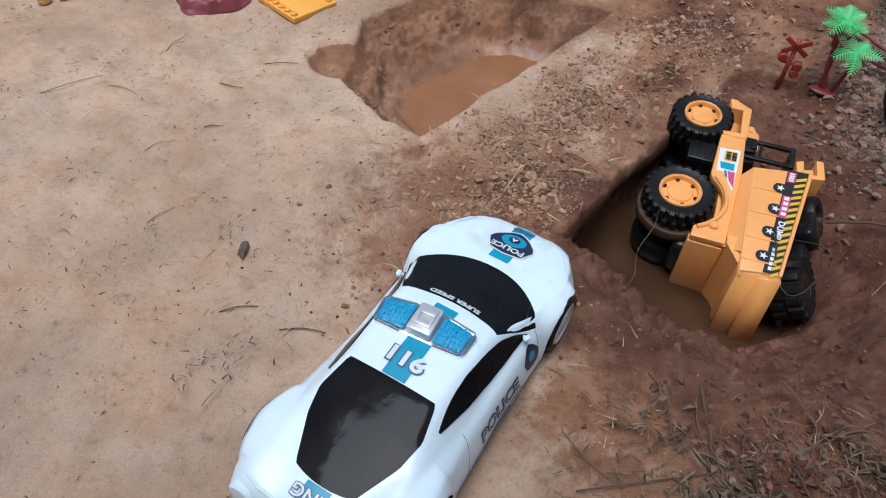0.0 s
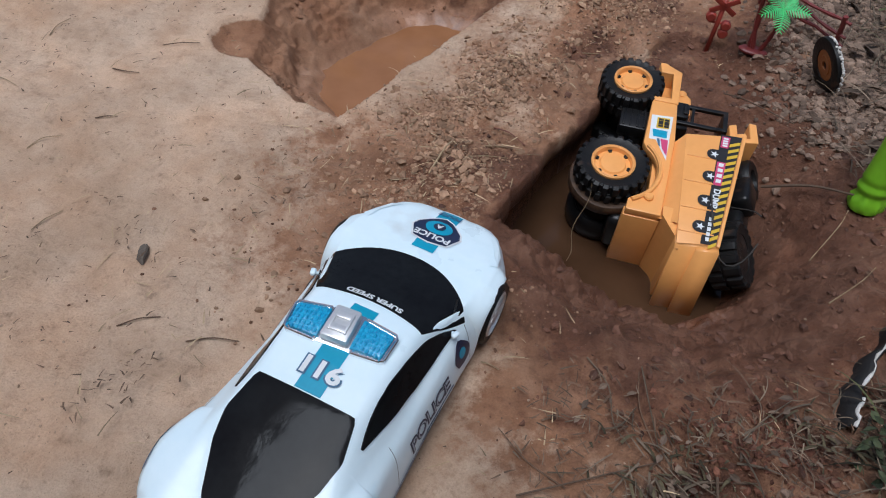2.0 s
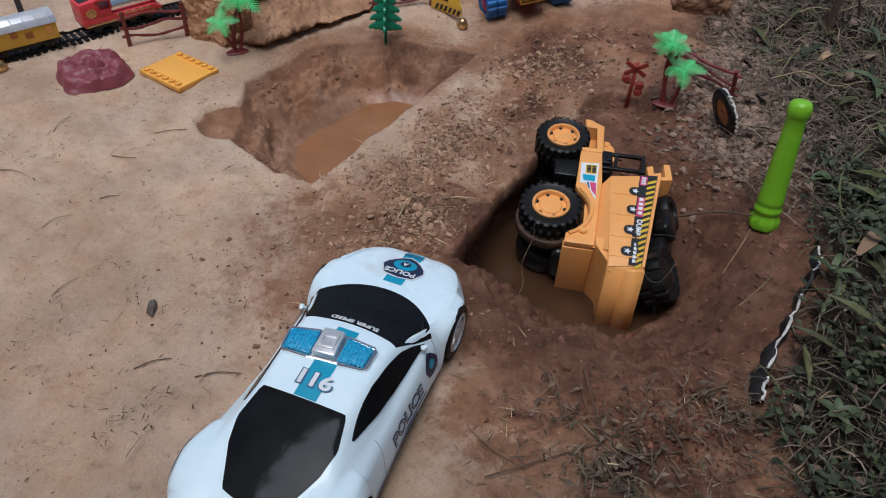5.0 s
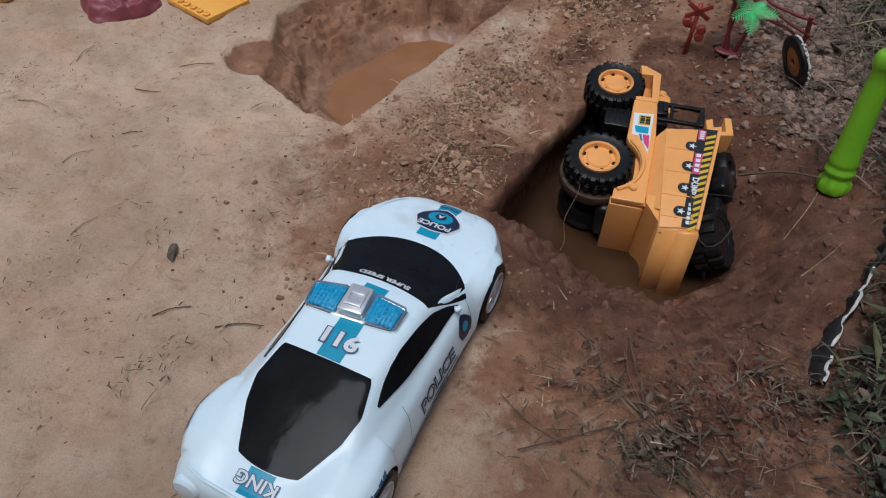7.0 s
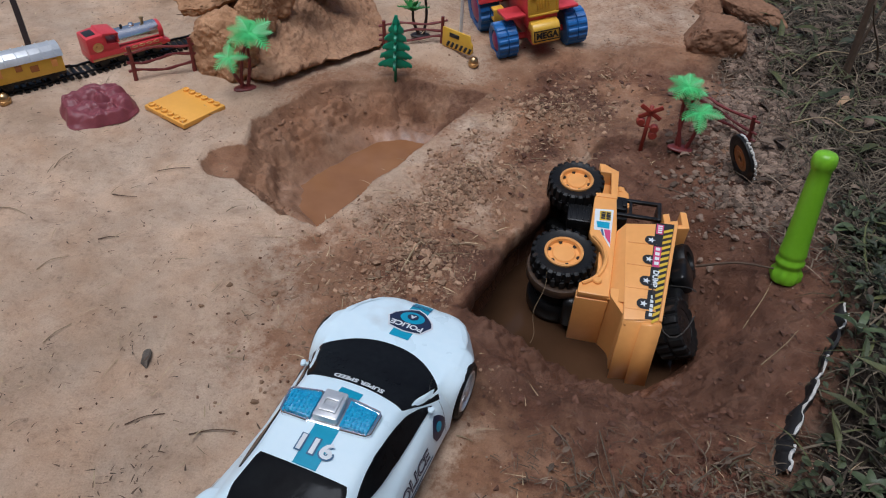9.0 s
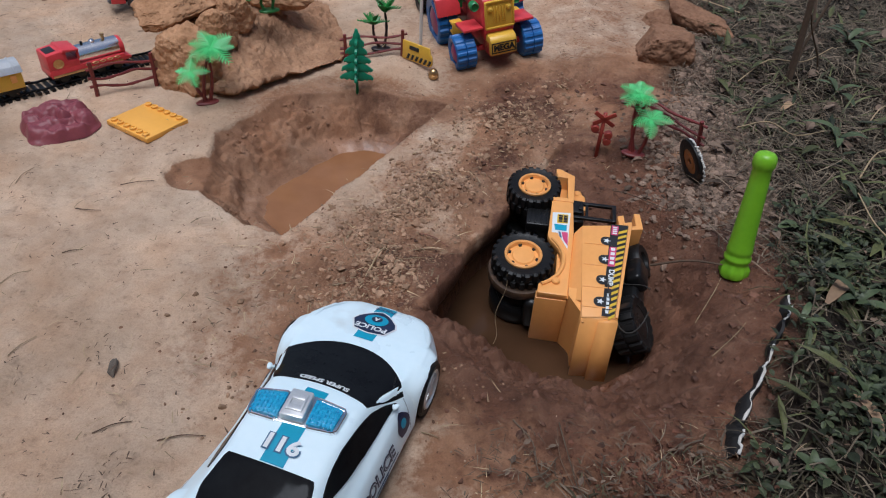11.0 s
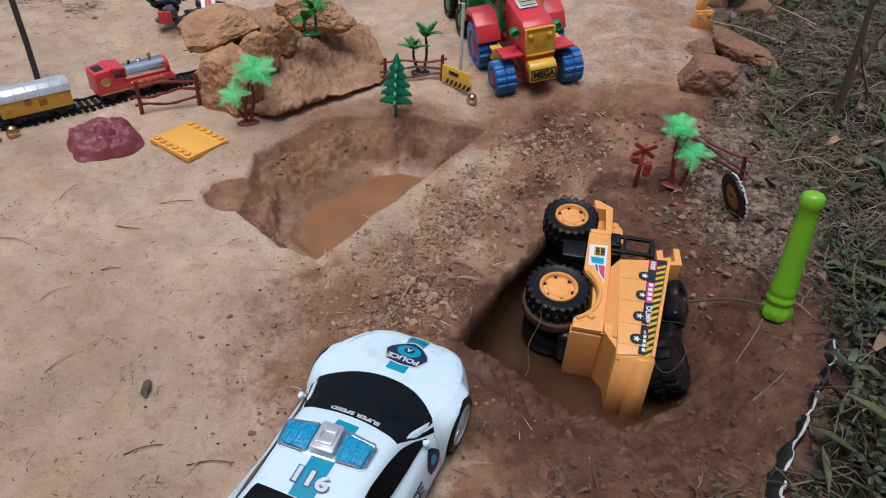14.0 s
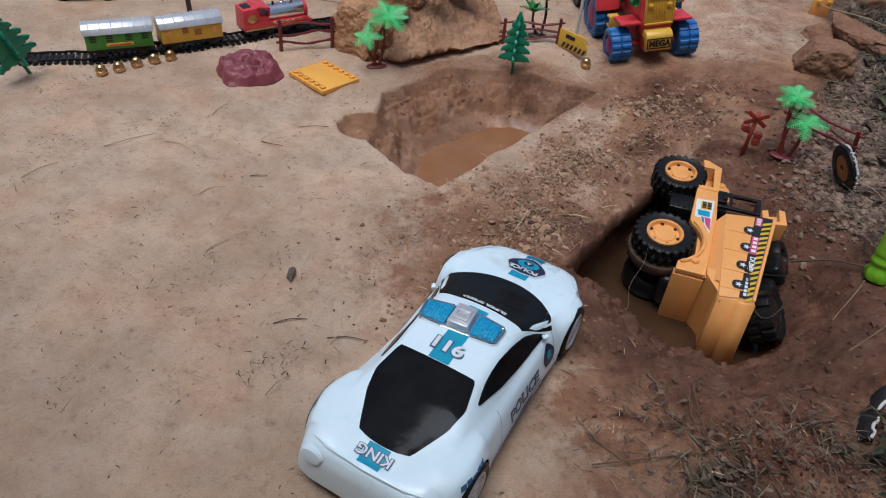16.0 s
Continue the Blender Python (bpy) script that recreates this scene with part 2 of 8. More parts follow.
class M:
    """Collects vertices and faces of one part."""

    def __init__(self):
        self.v, self.f = [], []

    def add(self, verts, faces, m=None):
        n = len(self.v)
        self.v += [tuple(m @ Vector(p)) for p in verts] if m is not None else [tuple(p) for p in verts]
        self.f += [tuple(i + n for i in f) for f in faces]
        return self

    def box(self, c, s, m=None, bev=0.0, seg=2):
        bm = bmesh.new()
        bmesh.ops.create_cube(bm, size=1.0, matrix=Matrix.Diagonal((*s, 1)))
        if bev:
            bmesh.ops.bevel(bm, geom=bm.edges[:], offset=bev, segments=seg, affect="EDGES", profile=0.5)
        return self._bm(bm, (m or Matrix()) @ Matrix.Translation(c) if m is None else Matrix.Translation(c) @ m)

    def _bm(self, bm, m):
        bm.verts.index_update()
        self.add([v.co.copy() for v in bm.verts], [[v.index for v in f.verts] for f in bm.faces], m)
        bm.free()
        return self

    def prism(self, poly, a, b, to3, bev=0.0):
        """A polygon (p, q) drawn from a to b along the third axis; to3 places (p, q, r)."""
        bm = bmesh.new()
        lo = [bm.verts.new(to3(p, q, a)) for p, q in poly]
        hi = [bm.verts.new(to3(p, q, b)) for p, q in poly]
        n = len(poly)
        bm.faces.new(lo[::-1])
        bm.faces.new(hi)
        for i in range(n):
            bm.faces.new((lo[i], lo[(i + 1) % n], hi[(i + 1) % n], hi[i]))
        bmesh.ops.recalc_face_normals(bm, faces=bm.faces[:])
        if bev:
            bmesh.ops.bevel(bm, geom=bm.edges[:], offset=bev, segments=2, affect="EDGES", profile=0.5, clamp_overlap=True)
        return self._bm(bm, Matrix())

    def lathe(self, prof, seg=32, m=None, cap=True):
        """A profile of (radius, height) turned about z."""
        n = len(self.v)
        v, f = [], []
        for r, z in prof:
            for i in range(seg):
                a = 2 * math.pi * i / seg
                v.append((r * math.cos(a), r * math.sin(a), z))
        for k in range(len(prof) - 1):
            for i in range(seg):
                j = (i + 1) % seg
                f.append((k * seg + i, k * seg + j, (k + 1) * seg + j, (k + 1) * seg + i))
        if cap:
            f.append(tuple(range(seg))[::-1])
            f.append(tuple(range((len(prof) - 1) * seg, len(prof) * seg)))
        return self.add(v, f, m)

    def tube(self, pts, r, seg=8, taper=1.0):
        pts = [Vector(p) for p in pts]
        v, f = [], []
        for i, p in enumerate(pts):
            d = (pts[min(i + 1, len(pts) - 1)] - pts[max(i - 1, 0)]).normalized()
            a = d.cross(Vector((0.31, 0.17, 0.93)))
            a = a.normalized() if a.length > 1e-4 else Vector((1, 0, 0))
            b = d.cross(a)
            k = (r[i] if isinstance(r, (list, tuple)) else r * (1 + (taper - 1) * i / max(1, len(pts) - 1)))
            for s in range(seg):
                t = 2 * math.pi * s / seg
                v.append(p + (a * math.cos(t) + b * math.sin(t)) * k)
        for i in range(len(pts) - 1):
            for s in range(seg):
                u = (s + 1) % seg
                f.append((i * seg + s, i * seg + u, (i + 1) * seg + u, (i + 1) * seg + s))
        f.append(tuple(range(seg))[::-1])
        f.append(tuple(range((len(pts) - 1) * seg, len(pts) * seg)))
        return self.add(v, f)

    def mesh(self, name, mat, smooth=True, angle=35, fix=True):
        me = bpy.data.meshes.new(name)
        me.from_pydata(self.v, [], self.f)
        if fix:
            bm = bmesh.new()
            bm.from_mesh(me)
            bmesh.ops.recalc_face_normals(bm, faces=bm.faces[:])
            lim = radians(angle)
            for e in bm.edges:
                if len(e.link_faces) == 2 and e.calc_face_angle(0) > lim:
                    e.smooth = False
            bm.to_mesh(me)
            bm.free()
        if smooth:
            me.polygons.foreach_set("use_smooth", [True] * len(me.polygons))
        me.materials.append(mat)
        return me


def part(name, geo, mat, parent=None, label="", smooth=True, angle=35, fix=True):
    """Links one part's geometry as one mesh object under its thing."""
    ob = new(name, geo.mesh(name, mat, smooth, angle, fix) if isinstance(geo, M) else geo)
    if parent:
        ob.parent = parent
    if label:
        tagged(ob, label)
    return ob


def thing(name, m, label, category, group=""):
    """An Empty at a thing's base that carries its parts."""
    ob = new(name)
    ob.empty_display_size = 0.01
    ob.matrix_world = m
    return tagged(ob, label, category, group)


def single(name, geo, mat, m, label, category, group="", smooth=True, angle=35, kind=""):
    ob = part(name, geo, mat, None, "", smooth, angle)
    ob.matrix_world = m
    return tagged(ob, label, category, group, kind)


def letters(text, size, mat_name="letters", weight=0.0):
    """A mesh of flat letters, centred, reading along x with their heads towards y."""
    cu = bpy.data.curves.new(mat_name, "FONT")
    cu.body, cu.size, cu.align_x, cu.align_y, cu.offset = text, size, "CENTER", "CENTER", weight
    cu.resolution_u = 3
    ob = bpy.data.objects.new(mat_name, cu)
    scene.collection.objects.link(ob)
    dg = bpy.context.evaluated_depsgraph_get()
    me = bpy.data.meshes.new_from_object(ob.evaluated_get(dg))
    bm = bmesh.new()
    bm.from_mesh(me)
    for axis in (0, 1):
        span = [p.co[axis] for p in bm.verts]
        n = int((max(span) - min(span)) / (size * 0.30))
        for k in range(1, n + 1):
            at, nor = Vector(), Vector()
            at[axis], nor[axis] = min(span) + k * size * 0.30, 1
            bmesh.ops.bisect_plane(bm, geom=bm.verts[:] + bm.edges[:] + bm.faces[:], plane_co=at, plane_no=nor)
    bm.verts.index_update()
    v = [tuple(p.co) for p in bm.verts]
    f = [tuple(p.index for p in q.verts) for q in bm.faces]
    bm.free()
    bpy.data.objects.remove(ob)
    bpy.data.meshes.remove(me)
    return v, f


def smooth01(a, b, x):
    t = np.clip((x - a) / (b - a), 0, 1)
    return t * t * (3 - 2 * t)


def lattice(ix, iy, seed):
    h = (ix.astype(np.int64) * 374761393 + iy.astype(np.int64) * 668265263 + seed * 1442695041) & 0x7FFFFFFF
    h = ((h ^ (h >> 13)) * 1274126177) & 0x7FFFFFFF
    return ((h ^ (h >> 16)) & 0xFFFF) / 65535.0


def value_noise(x, y, scale, seed=0, octaves=4, gain=0.5):
    x, y = np.asarray(x, float) * scale, np.asarray(y, float) * scale
    out, amp, tot = 0, 1.0, 0
    for o in range(octaves):
        ix, iy = np.floor(x), np.floor(y)
        fx, fy = x - ix, y - iy
        fx, fy = fx * fx * (3 - 2 * fx), fy * fy * (3 - 2 * fy)
        a, b = lattice(ix, iy, seed + o), lattice(ix + 1, iy, seed + o)
        c, d = lattice(ix, iy + 1, seed + o), lattice(ix + 1, iy + 1, seed + o)
        out = out + amp * ((a * (1 - fx) + b * fx) * (1 - fy) + (c * (1 - fx) + d * fx) * fy - 0.5)
        tot += amp
        x, y, amp = x * 2.03 + 17.1, y * 2.03 + 9.7, amp * gain
    return out / tot * 2


# ---- ground ----
def edge_depth(x, y, pts, slopes):
    """How deep a convex hollow is, from its rim's corners (anticlockwise) and each bank's steepness."""
    d = np.full(np.shape(x), 9.0)
    for (ax, ay), (bx, by), s in zip(pts, pts[1:] + pts[:1], slopes):
        ex, ey = bx - ax, by - ay
        n = math.hypot(ex, ey)
        d = np.minimum(d, ((y - ay) * ex - (x - ax) * ey) / n * s)
    return d


PIT_A = [(-0.100, 0.046), (0.040, 0.290), (0.086, 0.372), (-0.040, 0.402), (-0.150, 0.366), (-0.226, 0.255), (-0.215, 0.13), (-0.150, 0.062)]
BANK_A = [9.0, 7.0, 1.0, 1.0, 0.75, 1.0, 1.0, 2.2]
PIT_B = [(0.052, -0.090), (0.120, -0.150), (0.215, -0.190), (0.315, -0.165), (0.352, -0.06), (0.350, 0.06), (0.315, 0.135), (0.245, 0.178), (0.165, 0.165), (0.104, 0.045), (0.046, -0.055)]
SUMP_B = [(0.044, -0.056), (0.139, -0.090), (0.235, -0.114), (0.300, -0.088), (0.335, -0.020), (0.345, 0.060), (0.315, 0.135), (0.245, 0.178), (0.165, 0.165), (0.104, 0.045)]
SUMP_BANK = [6.0, 6.0, 3.0, 2.2, 1.5, 1.0, 1.0, 1.4, 6.0, 8.0]
LEDGE = [(0.176, 0.178), (0.300, 0.130), (0.345, 0.150), (0.338, 0.235), (0.270, 0.282), (0.236, 0.268)]
BANK_B = [0.9, 0.75, 0.7, 0.8, 0.85, 0.88, 1.0, 1.4, 6.0, 8.0, 3.0]


def ground_height(x, y):
    x, y = np.asarray(x, float), np.asarray(y, float)
    big = value_noise(x, y, 6, 3, 3) * 0.004
    fine = value_noise(x, y, 60, 11, 4, 0.6)
    rise = 0.022 * smooth01(0.27, 0.40, x + 0.12 * (y - 0.1)) + 0.02 * smooth01(0.40, 0.48, y) * smooth01(-0.12, 0.02, x)
    ridge = 0.010 * np.exp(-(((x - 0.075) * 0.87 - (y - 0.17) * 0.5) / 0.045) ** 2) * smooth01(-0.05, 0.05, y) * (1 - smooth01(0.38, 0.50, y))
    wet = np.exp(-((np.hypot(x - 0.24, (y + 0.02) * 0.85) / 0.24) ** 4))
    z = big + fine * 0.0016 + value_noise(x, y, 22, 13, 3, 0.55) * 0.0034 + rise + ridge
    z = z + (value_noise(x, y, 35, 23, 5, 0.66) * 0.0090 + value_noise(x, y, 150, 27, 2, 0.6) * 0.0020) * smooth01(0.0, 0.05, ridge * 8 + 0.012 + wet * 0.04 + 0.022 * np.exp(-(np.hypot(x + 0.03, (y + 0.05) * 0.8) / 0.12) ** 2))
    z = z + 0.0078 * np.clip((x - 0.160) / 0.055, -1, 1) * np.exp(-((x - 0.160) / 0.13) ** 2 - ((y - 0.49) / 0.11) ** 2)
    tuft = np.exp(-(np.hypot((x - 0.228) * 0.8, (y + 0.246) * 1.2) / 0.026) ** 2)
    z = z + tuft * (0.010 + value_noise(x, y, 70, 37, 4, 0.65) * 0.012)
    wob = value_noise(x, y, 22, 31, 6, 0.62)
    da = edge_depth(x + wob * 0.010, y + wob * 0.008, PIT_A, BANK_A)
    steps = value_noise(x, y, 15, 41, 4, 0.5) * 0.028
    lumps = 0.006 - np.abs(value_noise(x, y, 24, 43, 4, 0.45)) * 0.030
    fold = 0.016 * np.exp(-((x + 0.040 + 0.25 * (y - 0.30)) / 0.012) ** 2) * smooth01(0.25, 0.29, y) * (1 - smooth01(0.36, 0.40, y))
    scoop = -0.012 * np.exp(-((x - 0.010) / 0.030) ** 2 - ((y - 0.325) / 0.040) ** 2)
    shelf = np.interp(da, [0, 0.012, 0.030, 0.048, 0.060, 0.070, 0.095], [0, 0.018, 0.027, 0.047, 0.0570, 0.0650, 0.088])
    tread = (da + value_noise(x, y, 16, 71, 5, 0.6) * 0.048) / 0.016
    tread = (np.floor(tread) + smooth01(0.50, 0.92, tread - np.floor(tread)) - tread) * 0.0068
    shelf = shelf + tread * smooth01(0.004, 0.014, da) * (1 - smooth01(0.040, 0.052, da))
    crack = np.clip(1 - np.abs(value_noise(x, y, 17, 61, 4, 0.55)) * 5, 0, 1) ** 2 * 0.010
    crease = np.clip(1 - np.abs(value_noise(x * 0.6, y, 24, 67, 4, 0.6)) * 6.5, 0, 1) ** 1.3 * 0.010
    crack = crack + crease - 0.006 * smooth01(0.1, 0.3, value_noise(x, y * 1.6, 30, 69, 3, 0.5))
    za = -np.clip(shelf, 0, 0.088) - 0.35 * crack * smooth01(0.0, 0.012, da) * (1 - smooth01(0.042, 0.052, da)) + ((0.55 + 0.35 * smooth01(-0.12, -0.04, x)) * (steps + lumps) + fold + scoop + value_noise(x, y, 60, 73, 4, 0.65) * 0.0085 - np.abs(value_noise(x, y, 42, 75, 3, 0.5)) * 0.008) * smooth01(0.0, 0.03, da) * (1 - 0.85 * smooth01(0.040, 0.056, da))
    lobe = -np.clip((0.040 - np.hypot(x + 0.222, y - 0.162) + wob * 0.006) * 0.7, 0, 0.011)
    db = edge_depth(x + wob * 0.009, y - wob * 0.007, PIT_B, BANK_B)
    ramp_down = 0.074 * smooth01(0.045, 0.24, x)
    clods = value_noise(x, y, 38, 29, 5, 0.62) * 0.0150 + np.abs(value_noise(x, y, 70, 33, 3, 0.6)) * 0.011
    zr = -np.clip(db, 0, ramp_down) + ((steps + lumps) * 0.25 + clods) * smooth01(0.0, 0.03, db)
    dc = edge_depth(x + wob * 0.005, y - wob * 0.005, SUMP_B, SUMP_BANK)
    zb = np.minimum(zr, -np.clip(dc, 0, 0.105) + steps * smooth01(0.0, 0.03, dc) * 0.3)
    zc = -np.clip(edge_depth(x + wob * 0.010, y + wob * 0.008, LEDGE, [1.0, 1.0, 0.4, 0.4, 1.2, 2.5]), 0, 0.009) + clods * 0.35 * smooth01(0.0, 0.01, edge_depth(x, y, LEDGE, [1.0] * 6))
    hole = np.minimum(np.minimum(np.minimum(za, lobe), zb), zc)
    return np.where(hole < 0, z * (1 - smooth01(0, 0.08, -hole)) + hole, z)


def ground_at(x, y):
    return float(ground_height(np.array([x]), np.array([y]))[0])


def dampness(x, y):
    """Where dug-up, moist red soil lies: 0 dry to 1 wet."""
    w = value_noise(x, y, 14, 51, 5, 0.6)
    db = edge_depth(x, y, [(0.03, -0.11), (0.09, -0.225), (0.205, -0.275), (0.36, -0.240), (0.440, -0.06), (0.415, 0.12), (0.350, 0.29), (0.25, 0.275), (0.150, 0.172), (0.098, 0.060), (0.040, -0.050)], [1.0] * 11)
    wet_b = smooth01(-0.055, 0.050, db + w * 0.085)
    wet_b = np.where(x * 0.87 - y * 0.5 < 0.075, np.minimum(wet_b, smooth01(-0.012, 0.012, db + w * 0.02)), wet_b)
    wet_b = np.maximum(wet_b, smooth01(-0.001, 0.004, edge_depth(x, y, PIT_B, [1.0] * 11) + w * 0.004))
    wet_b = wet_b * (1 - 0.42 * smooth01(0.10, 0.21, -y) * np.clip(0.65 + 1.6 * w, 0, 1))
    da = edge_depth(x, y, PIT_A, [1.0] * 8)
    lobe = 0.040 - np.hypot(x + 0.222, y - 0.162)
    wet_a = smooth01(-0.001, 0.004, np.maximum(da, lobe) + w * 0.010) * (0.42 + 0.13 * smooth01(-0.02, 0.04, x + 0.3 * w) + 0.08 * smooth01(0.27, 0.33, y) * smooth01(-0.10, -0.04, x))
    wet_a = np.maximum(wet_a, 0.34 * smooth01(-0.065, -0.005, da + w * 0.045) * smooth01(0.12, 0.32, y + 0.3 * x))
    q = (x - 0.09) * 0.87 - (y - 0.2) * 0.5
    q = q + 0.35 * np.clip(y - 0.22, 0, 0.3)
    ridge = 0.86 * smooth01(-0.050, 0.040, q) * (1 - smooth01(0.22, 0.32, q)) * smooth01(-0.24, -0.06, y) * (1 - smooth01(0.41, 0.56, y + w * 0.08)) * (0.70 + 0.8 * w)
    ridge = np.maximum(ridge, 0.34 * np.exp(-((q + 0.02) / 0.055) ** 2) * smooth01(-0.16, 0.0, y) * (1 - smooth01(0.42, 0.56, y)) * (1 + 1.2 * w))
    fine = value_noise(x, y, 40, 53, 4, 0.6)
    lip = 0.42 * np.exp(-(np.hypot(x + 0.03, (y + 0.05) * 0.8) / 0.135) ** 2) * (1 + 1.1 * fine)
    fringe = 0.50 * smooth01(-0.02, 0.13, x + 0.25 * (y + 0.3)) * (1 - smooth01(-0.25, -0.13, y)) * (1 + 1.2 * w + 0.8 * fine)
    dug = 0.74 * smooth01(-0.004, 0.004, edge_depth(x + w * 0.010, y, LEDGE, [1.0, 1.0, 0.3, 0.3, 1.0, 1.0])) * (1 + 0.7 * fine)
    path = (0.17 * smooth01(-0.12, 0.05, x) + 0.07 * smooth01(0.22, 0.36, x)) * smooth01(0.38, 0.50, y) * (1 + 0.5 * w + 0.6 * fine)
    return np.clip(np.maximum.reduce([wet_a, wet_b, ridge, lip, fringe, path, dug]), 0, 1) * (1 - smooth01(0.9, 1.6, np.hypot(x, y)))


def in_grass(x, y):
    """How far a place lies inside the rough grass (0 outside)."""
    edge = np.interp(y, [-0.6, -0.34, -0.27, -0.235, -0.20, -0.15, -0.08, -0.04, 0.0, 0.1, 0.25, 0.40, 0.60, 0.9, 1.6], [0.34, 0.318, 0.296, 0.296, 0.322, 0.352, 0.388, 0.404, 0.418, 0.438, 0.462, 0.478, 0.515, 0.59, 0.76])
    return smooth01(-0.012, 0.035, x - edge + value_noise(x, y, 12, 77, 3) * 0.020)


def trampled(x, y):
    """Where torn stalks and leaves lie thick beside the car's track."""
    p = np.exp(-(np.hypot((x - 0.192) * 0.8, y + 0.278) / 0.030) ** 2) + 0.8 * np.exp(-(np.hypot(x - 0.285, (y + 0.228) * 1.3) / 0.024) ** 2)
    return np.clip(p * (1 + 1.5 * value_noise(x, y, 26, 181, 4, 0.6)), 0, 1)


def far_edge(x, y):
    """How thick weeds and litter lie beyond the railway."""
    return smooth01(0.50, 0.88, y - 0.35 * (x + 0.55)) * (1 - smooth01(-0.50, -0.36, x)) * np.clip(value_noise(x, y, 9, 171, 4, 0.6) * 2.2 + 0.30, 0, 1)


def spaced(lo, hi, step, far, grow=1.22):
    inner = list(np.arange(lo, hi + step / 2, step))
    a, b, s = [], [], step
    while (not a) or a[-1] > -far:
        s *= grow
        a.append((a[-1] if a else lo) - s)
    s = step
    while (not b) or b[-1] < far:
        s *= grow
        b.append((b[-1] if b else hi) + s)
    return np.array(a[::-1] + inner + b)


gx, gy = spaced(-0.62, 0.56, 0.0022, 60), spaced(-0.42, 0.80, 0.0022, 60)
GX, GY = np.meshgrid(gx, gy)
GZ = ground_height(GX, GY)
nx, ny = len(gx), len(gy)
me = bpy.data.meshes.new("ground")
idx = np.arange(nx * ny).reshape(ny, nx)
quads = np.stack([idx[:-1, :-1], idx[:-1, 1:], idx[1:, 1:], idx[1:, :-1]], -1).reshape(-1, 4)
# The pit's shaded bank is hollowed out under its rim.
off = (GX - 0.075) * 0.866 - (GY + 0.005) * 0.5
run = (GX - 0.075) * 0.5 + (GY + 0.005) * 0.866
under = 0.021 * smooth01(0.014, 0.060, -GZ) * smooth01(-0.03, 0.0, off) * (1 - smooth01(0.03, 0.12, off)) * smooth01(-0.075, -0.02, run) * (1 - smooth01(0.13, 0.21, run))
me.from_pydata(np.stack([GX - under * 0.866, GY + under * 0.5, GZ], -1).reshape(-1, 3).tolist(), [], quads.tolist())
me.polygons.foreach_set("use_smooth", [True] * len(me.polygons))
attr = me.attributes.new("damp", "FLOAT", "POINT")
attr.data.foreach_set("value", dampness(GX, GY).ravel().astype(np.float32))

seep = (1 - smooth01(-0.060, -0.042, GZ)) * smooth01(-0.15, 0.25, value_noise(GX, GY, 18, 83, 3) + 0.1)
attr = me.attributes.new("seep", "FLOAT", "POINT")
attr.data.foreach_set("value", seep.ravel().astype(np.float32))
attr = me.attributes.new("mulch", "FLOAT", "POINT")
attr.data.foreach_set("value", (np.maximum(np.maximum.reduce([in_grass(GX, GY), 0.42 * far_edge(GX, GY), 0.75 * trampled(GX, GY)]), 0.7 * in_grass(GX + 0.07, GY - 0.02) * smooth01(0.0, 0.1, GY)) * (1 - smooth01(2.4, 3.6, GX + value_noise(GX, GY, 1.5, 119, 3) * 0.5))).ravel().astype(np.float32))


